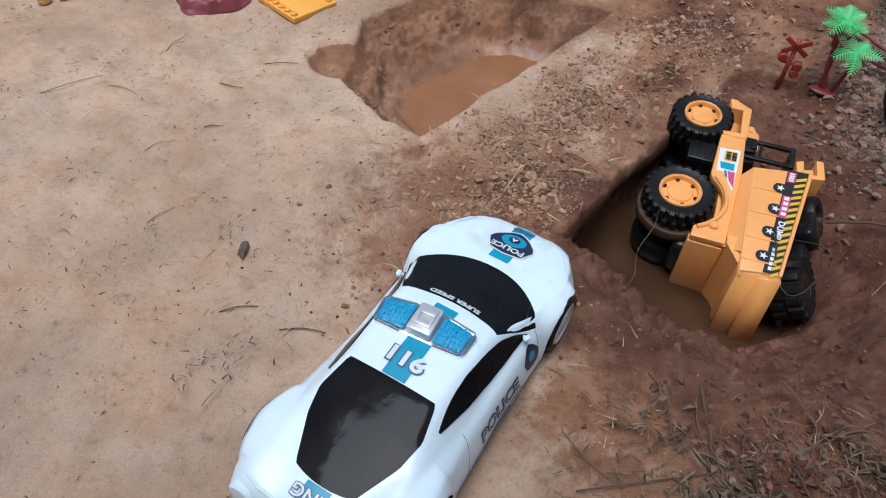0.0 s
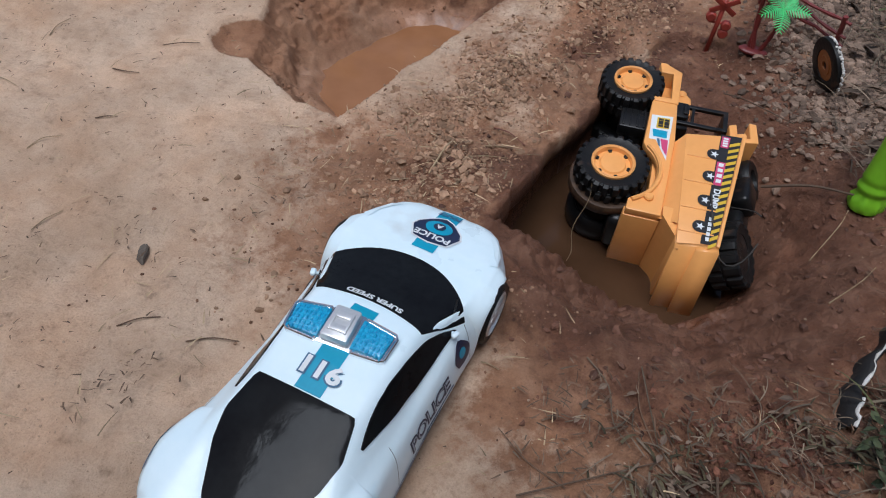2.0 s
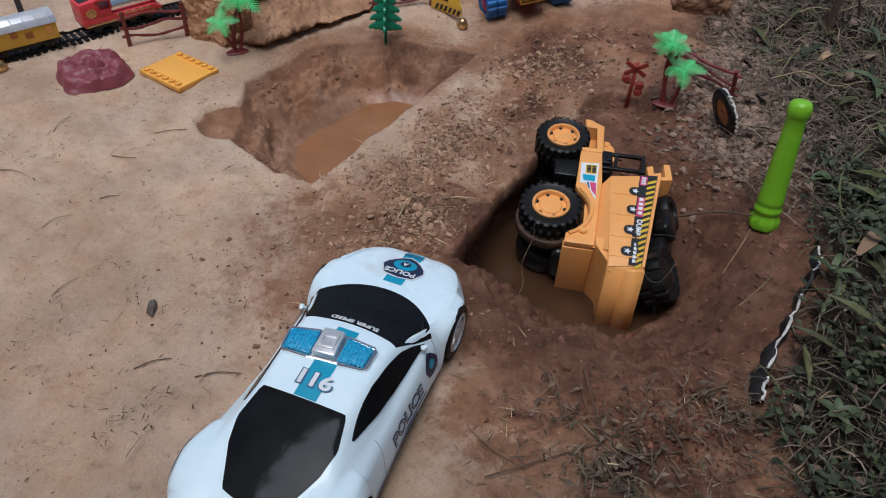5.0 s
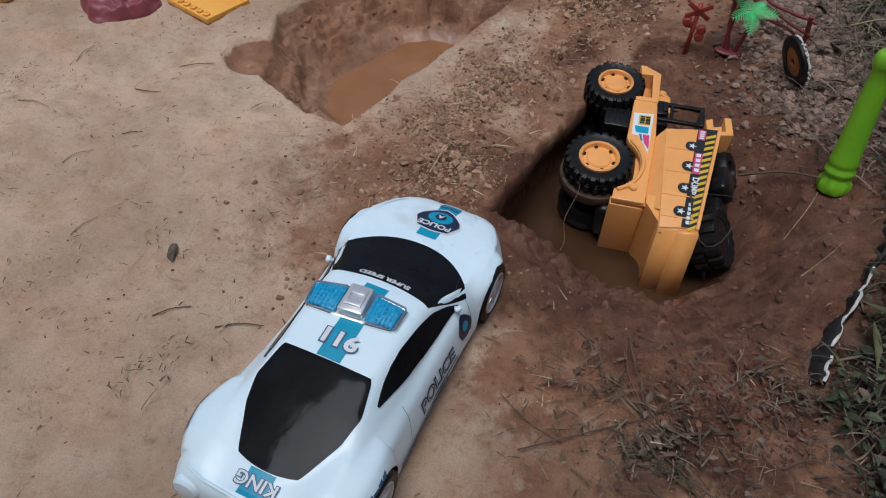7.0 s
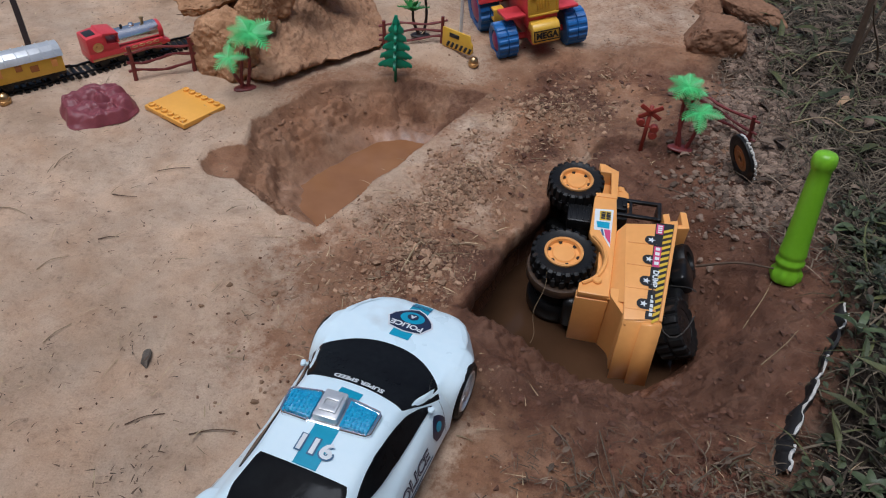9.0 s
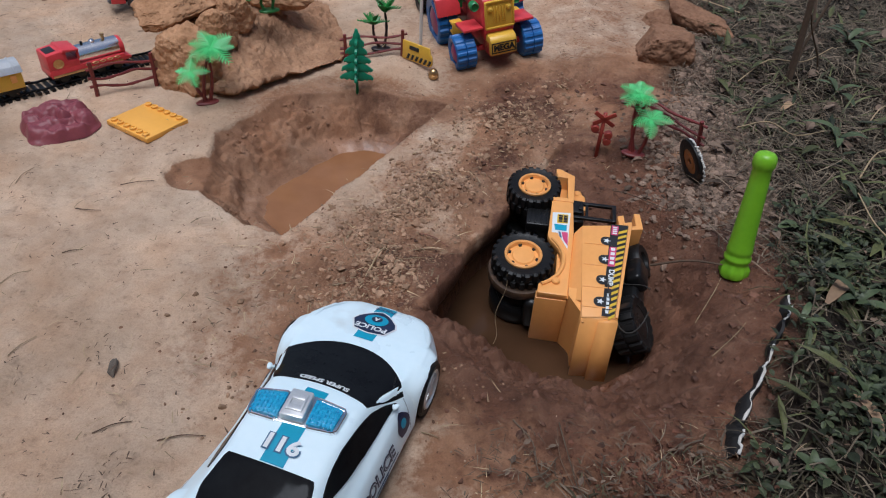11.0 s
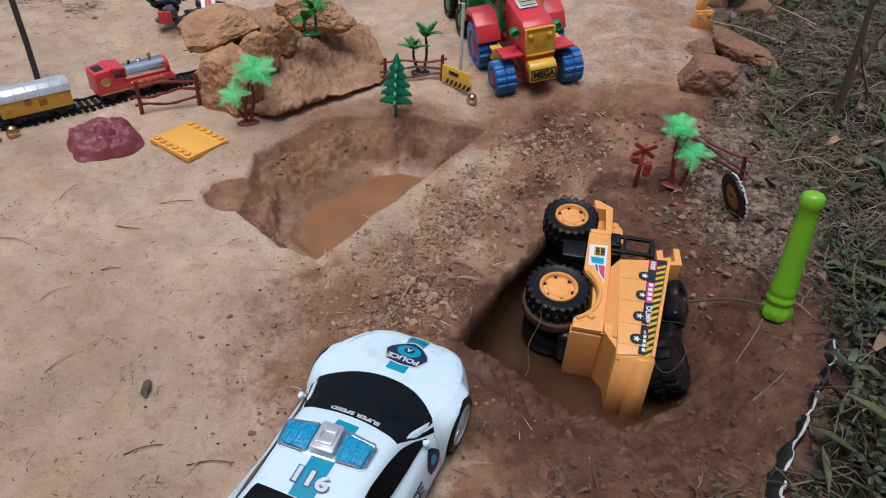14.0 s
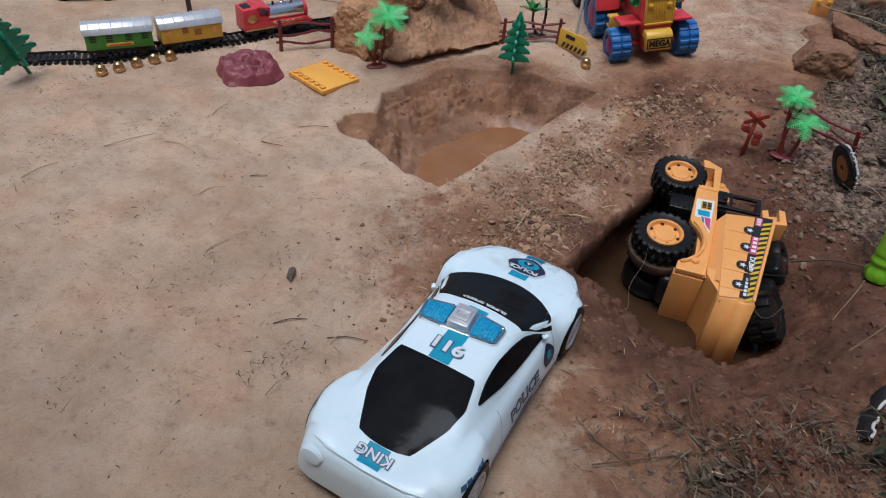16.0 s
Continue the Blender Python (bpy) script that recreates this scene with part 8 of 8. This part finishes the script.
def leaf_patch(name, spots, mat, label, category, seed, lmin, lmax, slim, flat):
    """Small folded leaves, each with a midrib crease."""
    rnd = random.Random(seed)
    V, Fc = [], []
    arr = np.array(spots)
    zs = ground_height(arr[:, 0], arr[:, 1])
    for (x, y, _), z in zip(spots, zs):
        L = rnd.uniform(lmin, lmax)
        w = L * slim * rnd.uniform(0.8, 1.3)
        m = Matrix.Translation((x, y, z + rnd.uniform(0.002, 0.022) * (1 - flat * 0.7))) @ Euler((rnd.uniform(-0.5, 0.5), rnd.uniform(-0.7, 0.3) * (1 - flat * 0.5), rnd.uniform(0, 6.3))).to_matrix().to_4x4()
        pts = [(0, 0, 0), (L * 0.28, w * 0.42, w * 0.16), (L * 0.6, w * 0.45, w * 0.14), (L, 0, -L * 0.10), (L * 0.6, -w * 0.45, w * 0.14), (L * 0.28, -w * 0.42, w * 0.16), (L * 0.3, 0, 0.0), (L * 0.62, 0, -L * 0.02)]
        n = len(V)
        V += [tuple(m @ Vector(p)) for p in pts]
        Fc += [(n, n + 6, n + 1), (n + 1, n + 6, n + 7, n + 2), (n + 2, n + 7, n + 3), (n, n + 5, n + 6), (n + 5, n + 4, n + 7, n + 6), (n + 4, n + 3, n + 7)]
    return join_stuff(name, V, Fc, mat, label, category)


leaf_patch("weed_leaves", scatter(1700, 0.26, 1.4, -0.5, 1.7, lambda x, y: in_grass(x, y) * (1 - 0.65 * smooth01(0.12, 0.32, y) * (1 - smooth01(0.58, 0.80, x))) * np.clip(value_noise(x, y, 9, 71, 3) * 1.6 + 0.30, 0, 1), 0, 1, 72), M_WEED, "small dull green weed leaves", "weeds", 73, 0.008, 0.026, 0.5, 0.2)
leaf_patch("broad_leaves", scatter(220, 0.26, 1.3, -0.5, 1.5, lambda x, y: in_grass(x, y) * np.clip(value_noise(x, y, 6, 79, 3) * 1.8 + 0.2, 0, 1), 0, 1, 78), M_WEED, "broad dull green leaves among dry grass", "weeds", 79, 0.022, 0.052, 0.20, 0.3)
leaf_patch("verge_leaves", scatter(3600, 0.27, 0.64, -0.42, 0.12, lambda x, y: in_grass(x, y) * np.clip(value_noise(x, y, 12, 141, 4, 0.6) * 2.2 + 0.45, 0, 1), 0, 1, 142), M_WEED, "small oval green leaves at the foot of the grass", "weeds", 143, 0.004, 0.013, 0.55, 0.0)
leaf_patch("long_leaves", scatter(170, 0.30, 1.2, -0.42, 1.2, lambda x, y: in_grass(x, y) * np.clip(value_noise(x, y, 7, 145, 3) * 2.0 + 0.25, 0, 1), 0, 1, 146), M_GRASS, "long narrow green leaves lying over dry grass", "weeds", 147, 0.030, 0.070, 0.17, 0.5)
leaf_patch("trodden_leaves", torn_spots, M_LITTER, "small torn dry leaves on the soil", "leaves", 163, 0.003, 0.010, 0.50, 0.5)
leaf_patch("dead_leaves", scatter(2400, 0.22, 1.4, -0.5, 1.7, lambda x, y: np.maximum(in_grass(x, y) * 0.8, 0.4 * in_grass(x + 0.05, y) * smooth01(0, 0.1, y)), 0, 1, 74), M_LITTER, "curled brown dead leaves", "leaves", 75, 0.008, 0.032, 0.4, 0.7)


# A few plants, sticks and strings that stand out.
def leaf_mesh(name, mat, L, w, curl):
    g, n = M(), 10
    for i in range(n + 1):
        t = i / n
        ww = w * math.sin(math.pi * min(1, 0.06 + 0.94 * t)) ** 0.7 * 0.5
        z = L * (0.12 * math.sin(t * math.pi) - curl * t * t)
        g.v += [(L * t, ww, z + ww * 0.25), (L * t, 0, z), (L * t, -ww, z + ww * 0.25)]
    g.f = [f for i in range(n) for f in ((i * 3, i * 3 + 1, i * 3 + 4, i * 3 + 3), (i * 3 + 1, i * 3 + 2, i * 3 + 5, i * 3 + 4))]
    return g.mesh(name, mat, fix=False)


M_LEAF = material("fresh_leaf", (0.070, 0.092, 0.040), (0.045, 0.062, 0.027), 0.45, scale=70, spec=0.4, bump=0.3, random=0.3)
M_DRYLEAF = material("dry_leaf", (0.33, 0.21, 0.12), (0.22, 0.13, 0.07), 0.7, scale=50, bump=0.4, random=0.3)
LEAF = leaf_mesh("leaf", M_LEAF, 0.040, 0.0095, 0.18)
LEAF_BROAD = leaf_mesh("leaf", M_LEAF, 0.032, 0.014, 0.12)
LEAF_DRY = leaf_mesh("leaf", M_DRYLEAF, 0.055, 0.012, 0.10)
for k, (x, y, nlv, s, ms) in enumerate([(0.405, -0.085, 6, 0.62, LEAF), (0.470, -0.060, 4, 1.0, LEAF), (0.50, 0.02, 5, 0.7, LEAF_BROAD), (0.43, -0.17, 6, 0.6, LEAF_BROAD), (0.36, -0.235, 6, 0.6, LEAF_BROAD), (0.56, 0.12, 4, 1.0, LEAF), (0.60, 0.26, 5, 1.2, LEAF), (0.66, 0.40, 4, 1.2, LEAF), (0.50, -0.16, 5, 0.9, LEAF), (0.74, 0.55, 5, 1.2, LEAF), (0.58, -0.03, 4, 0.9, LEAF)]):
    wd = thing("weed", on_ground(x, y, k * 37), "low green weed with narrow leaves among dry grass" if ms is LEAF else "low green weed with rounded leaves among dry grass", "weed", "weeds in the verge")
    rnd = random.Random(k + 90)
    part("stem", M().tube([(0, 0, -0.004), (0.003, 0.002, 0.014 * s)], 0.0010, 6), M_STEM, wd)
    for i in range(nlv):
        ob = part("leaf", ms, None, wd)
        ob.matrix_local = Matrix.Translation((0.002, 0.001, (0.006 + 0.008 * rnd.random()) * s)) @ Matrix.Rotation(2 * math.pi * i / nlv + rnd.uniform(-0.4, 0.4), 4, "Z") @ Matrix.Rotation(-rnd.uniform(0.05, 0.8), 4, "Y") @ Matrix.Scale(s * rnd.uniform(0.75, 1.15), 4)
for k, (x, y, a, s) in enumerate([(0.440, -0.062, 42, 1.15), (0.440, 0.058, 10, 0.75), (0.52, -0.11, 70, 1.0), (0.60, 0.05, 120, 0.9), (0.55, 0.33, 40, 0.9), (0.42, -0.21, 95, 0.8)]):
    ob = part("fallen_leaf", LEAF_DRY if k != 1 else LEAF_BROAD, None)
    ob.matrix_world = on_ground(x, y, a) @ Matrix.Translation((0, 0, 0.010)) @ Matrix.Scale(s * (1 if k != 1 else 1.3), 4)
    tagged(ob, "single dry brown leaf lying on grass" if k != 1 else "single yellow green leaf beside the lime post", "leaf", "fallen leaves")


def stick(name, pts, r, mat, label, category, group="", lift=0.001, taper=0.6):
    """A thin stick or stalk over the ground through plan points (x, y, height above ground)."""
    p = [Vector((x, y, ground_at(x, y) + h + lift)) for x, y, h in pts]
    e = [p[0] * 2 - p[1]] + p + [p[-1] * 2 - p[-2]]
    p = [0.5 * (2 * b + (c - a) * t + (2 * a - 5 * b + 4 * c - d) * t * t + (3 * b - a - 3 * c + d) * t ** 3) for a, b, c, d in zip(e, e[1:], e[2:], e[3:]) for t in (0, 0.25, 0.5, 0.75)] + [p[-1]]
    return single(name, M().tube(p, r, 6, taper), mat, Matrix(), label, category, group)


rnd = random.Random(321)
M_REDTWIG = material("red_twig", (0.23, 0.09, 0.06), (0.16, 0.06, 0.04), 0.8, scale=80)
LYING = (("straw", M_STRAW, "thin pale straw lying on earth", 0.00055), ("twig", M_TWIG, "thin dark twig lying on earth", 0.0006), ("twig", M_REDTWIG, "thin reddish twig lying on loose soil", 0.0007))
for c, ax, ay, bx, by in ((0, 0.330, -0.047, 0.361, -0.007), (0, 0.326, -0.103, 0.362, -0.075), (0, 0.040, 0.025, 0.074, 0.032), (0, 0.022, 0.009, 0.063, 0.018),
                          (0, -0.439, 0.041, -0.400, 0.031), (0, -0.354, -0.044, -0.332, -0.025), (0, -0.303, -0.135, -0.289, -0.112), (0, -0.542, -0.073, -0.523, -0.037),
                          (0, -0.495, 0.008, -0.453, 0.055), (0, 0.053, -0.203, 0.066, -0.207), (0, 0.048, -0.126, 0.058, -0.144), (1, -0.330, 0.078, -0.301, 0.074),
                          (1, -0.205, -0.209, -0.177, -0.198), (1, -0.153, -0.215, -0.117, -0.209), (1, -0.314, 0.003, -0.295, 0.008), (1, 0.112, -0.285, 0.068, -0.251),
                          (1, 0.170, -0.250, 0.164, -0.196), (1, 0.159, -0.237, 0.139, -0.226), (2, 0.045, 0.055, 0.078, 0.036), (0, -0.412, 0.118, -0.406, 0.152),
                          (1, -0.420, 0.560, -0.360, 0.565), (1, -0.360, 0.500, -0.311, 0.493), (1, -0.300, 0.130, -0.262, 0.134), (0, 0.090, 0.280, 0.104, 0.305), (0, 0.130, 0.200, 0.154, 0.208)):
    kind, mt, words, r = LYING[c]
    bend = rnd.uniform(-0.09, 0.09)
    mx, my = (ax + bx) / 2 - (by - ay) * bend, (ay + by) / 2 + (bx - ax) * bend
    stick(kind, [(ax, ay, 0), (mx, my, 0.0015), (bx, by, 0.0005)], r, mt, words, "twig", "scattered twigs and straws")
for n, pts in enumerate((((0.164, -0.194), (0.171, -0.253)), ((0.081, -0.296), (0.173, -0.261)), ((0.168, -0.272), (0.178, -0.299), (0.202, -0.316)), ((0.182, -0.288), (0.207, -0.315)),
                         ((0.224, -0.245), (0.246, -0.222), (0.268, -0.204)), ((0.207, -0.267), (0.206, -0.295)), ((0.129, -0.187), (0.142, -0.210), (0.143, -0.239), (0.153, -0.255)),
                         ((0.260, -0.290), (0.276, -0.284), (0.290, -0.283)), ((0.153, -0.277), (0.165, -0.290)), ((0.207, -0.284), (0.228, -0.299)), ((0.135, -0.244), (0.148, -0.241), (0.159, -0.224)),
                         ((0.196, -0.271), (0.232, -0.268)), ((0.101, -0.278), (0.118, -0.276)), ((0.197, -0.224), (0.190, -0.240), (0.196, -0.258)), ((0.296, -0.282), (0.314, -0.292)))):
    m = len(pts) - 1
    stick("dry_stalk", [(x + rnd.uniform(-0.001, 0.001), y, 0.005 * math.sin(math.pi * (i + 0.25) / (m + 0.5)) + 0.001) for i, (x, y) in enumerate(pts)], (0.0006, 0.0007, 0.0010)[n % 3], M_STEM if n % 2 else M_STALK, "dry grey brown stalk lying on trodden soil", "stalk", "stalks on the trodden soil")
stick("twig", [(0.305, 0.040, 0.026), (0.335, 0.020, 0.014), (0.362, -0.002, 0.010)], 0.0016, M_STEM, "brown root reaching from the black tyre to the post", "twig", lift=0.004)
stick("twig", [(0.285, 0.165, 0.004), (0.30, 0.145, 0.010), (0.335, 0.10, 0.006)], 0.0009, M_STEM, "thin root on the wet bank", "twig", "scattered twigs and straws")
# Pale curled stalk and chip beside the ridge.
stick("curled_stalk", [(-0.006, -0.014, 0.0), (-0.001, 0.0, 0.004), (0.006, 0.010, 0.010), (0.010, 0.022, 0.006)], 0.0011, M_STRAW, "pale curled dry stalk on the soil ridge", "twig")
# Tall dead stems in the grass.
for k, (x, y, h, dx, dy, r) in enumerate([(0.602, 0.429, 0.235, -0.024, 0.004, 0.0060), (0.605, 0.440, 0.215, 0.045, 0.030, 0.0028), (0.500, 0.60, 0.16, 0.06, 0.02, 0.0014), (0.66, 0.46, 0.12, -0.07, -0.04, 0.0018), (0.74, 0.40, 0.14, 0.06, 0.08, 0.0030), (0.72, 0.62, 0.16, -0.02, 0.06, 0.0030)]):
    stick("dead_stem", [(x, y, 0), (x + dx * 0.3, y + dy * 0.35, h * 0.35), (x + dx * 0.7, y + dy * 0.6, h * 0.7), (x + dx, y + dy, h)], r, M_STEM, "bare brown dead stem standing in grass", "stem", "dead stems", -0.004, 0.5)
for k, (x, y, a, L) in enumerate([(0.52, 0.42, 18, 0.16), (0.60, 0.66, 150, 0.20), (0.66, 0.30, 30, 0.14), (0.50, -0.12, 65, 0.12), (0.47, 0.28, -30, 0.10), (0.58, 0.16, 35, 0.16), (0.56, -0.02, 100, 0.12), (0.70, 0.78, 140, 0.2)]):
    d = Vector((math.cos(radians(a)), math.sin(radians(a))))
    stick("dry_stalk", [(x, y, 0.010), (x + d.x * L * 0.35 - d.y * 0.012, y + d.y * L * 0.35 + d.x * 0.012, 0.024), (x + d.x * L * 0.7, y + d.y * L * 0.7, 0.020), (x + d.x * L, y + d.y * L, 0.034)], 0.0011, M_STRAW, "long pale dry stalk lying over grass", "stalk", "dry stalks")

# Curled dark lump on the bare earth, and small holes' crumbs.
g = M()
g.tube([(0, 0.012, 0.0), (0.001, 0.008, 0.003), (0.0, 0.0, 0.0042), (-0.001, -0.007, 0.0035), (0.0, -0.013, 0.0)], [0.0022, 0.0046, 0.0050, 0.0042, 0.0012], 10)
for i, v in enumerate(g.v):
    k = 1 + 0.35 * noise.noise(Vector(v) * 260)
    g.v[i] = (v[0] * k, v[1], v[2] * k)
single("dry_bud", g, material("grey_husk", (0.15, 0.12, 0.095), (0.07, 0.055, 0.042), 0.85, scale=120, bump=0.8), on_ground(-0.212, -0.143, 18) @ Matrix.Diagonal((0.80, 0.78, 0.6, 1)), "dark grey dried husk lying on bare earth", "husk")

# Black sheet with a torn pale edge at the foot of the grass bank.
edge = [(0.304, -0.222), (0.313, -0.203), (0.328, -0.176), (0.348, -0.146), (0.369, -0.116), (0.388, -0.088), (0.406, -0.066), (0.409, -0.050)]
g, wl = M(), M()
rnd = random.Random(77)
line = []
for i in range(57):
    t = i / 56 * (len(edge) - 1)
    j = min(int(t), len(edge) - 2)
    x = edge[j][0] + (edge[j + 1][0] - edge[j][0]) * (t - j) + 0.0012 * math.sin(i * 0.9) + rnd.uniform(-0.0006, 0.0006)
    y = edge[j][1] + (edge[j + 1][1] - edge[j][1]) * (t - j)
    top = ground_at(x, y) + 0.010 + 0.003 * math.sin(i * 0.35) + rnd.uniform(-0.0008, 0.0008)
    wide = 0.0030 + 0.0085 * math.exp(-((i - 10) / 10) ** 2) + 0.006 * math.exp(-((i - 51) / 4) ** 2) + 0.0015 * math.sin(i * 0.8)
    fx, fy = x - wide * 0.88, y + wide * 0.48
    low = ground_at(fx, fy) - 0.002
    g.v += [(fx, fy, low), (x * 0.35 + fx * 0.65, y * 0.35 + fy * 0.65, low * 0.45 + top * 0.55 + 0.002), (x - 0.0012, y + 0.0006, top), (x + 0.0012, y - 0.0006, top), (x + 0.004, y - 0.002, top - 0.022)]
    line.append((x, y, top))
for a, b in ((0, 9), (13, 33), (41, 50), (52, 56)):
    pts = [(x + rnd.uniform(-0.0007, 0.0007), y, z + 0.0004 + rnd.uniform(-0.0004, 0.0006)) for x, y, z in line[a : b + 1]]
    wl.tube(pts, [rnd.uniform(0.0004, 0.0015) for _ in pts], 6)
g.f = [(i * 5 + k, i * 5 + k + 1, (i + 1) * 5 + k + 1, (i + 1) * 5 + k) for i in range(56) for k in range(4)]
sh = thing("plastic_sheet", Matrix(), "black plastic sheet with a torn white edge in the bank", "plastic sheet")
part("sheet", g, M_RUBBER, sh, angle=70)
tagged(part("torn_edge", wl, M_WHITE_EDGE, sh, "torn whitish edge"), kind="stuff")

# Strings: a loop round the black tyre, and a tow line from the car to the truck.
pts = [(0.258 + 0.030 * math.cos(a) * 0.7, -0.032 + 0.038 * math.sin(a), 0.002 + 0.014 * math.cos(a * 2 + 0.5)) for a in (i * math.pi / 12 for i in range(22))]
single("loop_of_string", M().tube(pts, 0.0007, 6), M_STRING, Matrix(), "thin dark string looped round the black tyre", "string")
hub = Vector((0.139, 0.001, 0.003))
rim = Vector((0.130, -0.030, -0.076))
pts = [hub.lerp(rim, t) + Vector((0.003 * math.sin(t * 9), 0, -0.006 * math.sin(math.pi * t))) for t in (i / 14 for i in range(15))]
single("tow_string", M().tube(pts, 0.0003, 6), M_YARN, Matrix(), "thin tan string hanging from the truck's wheel", "string")
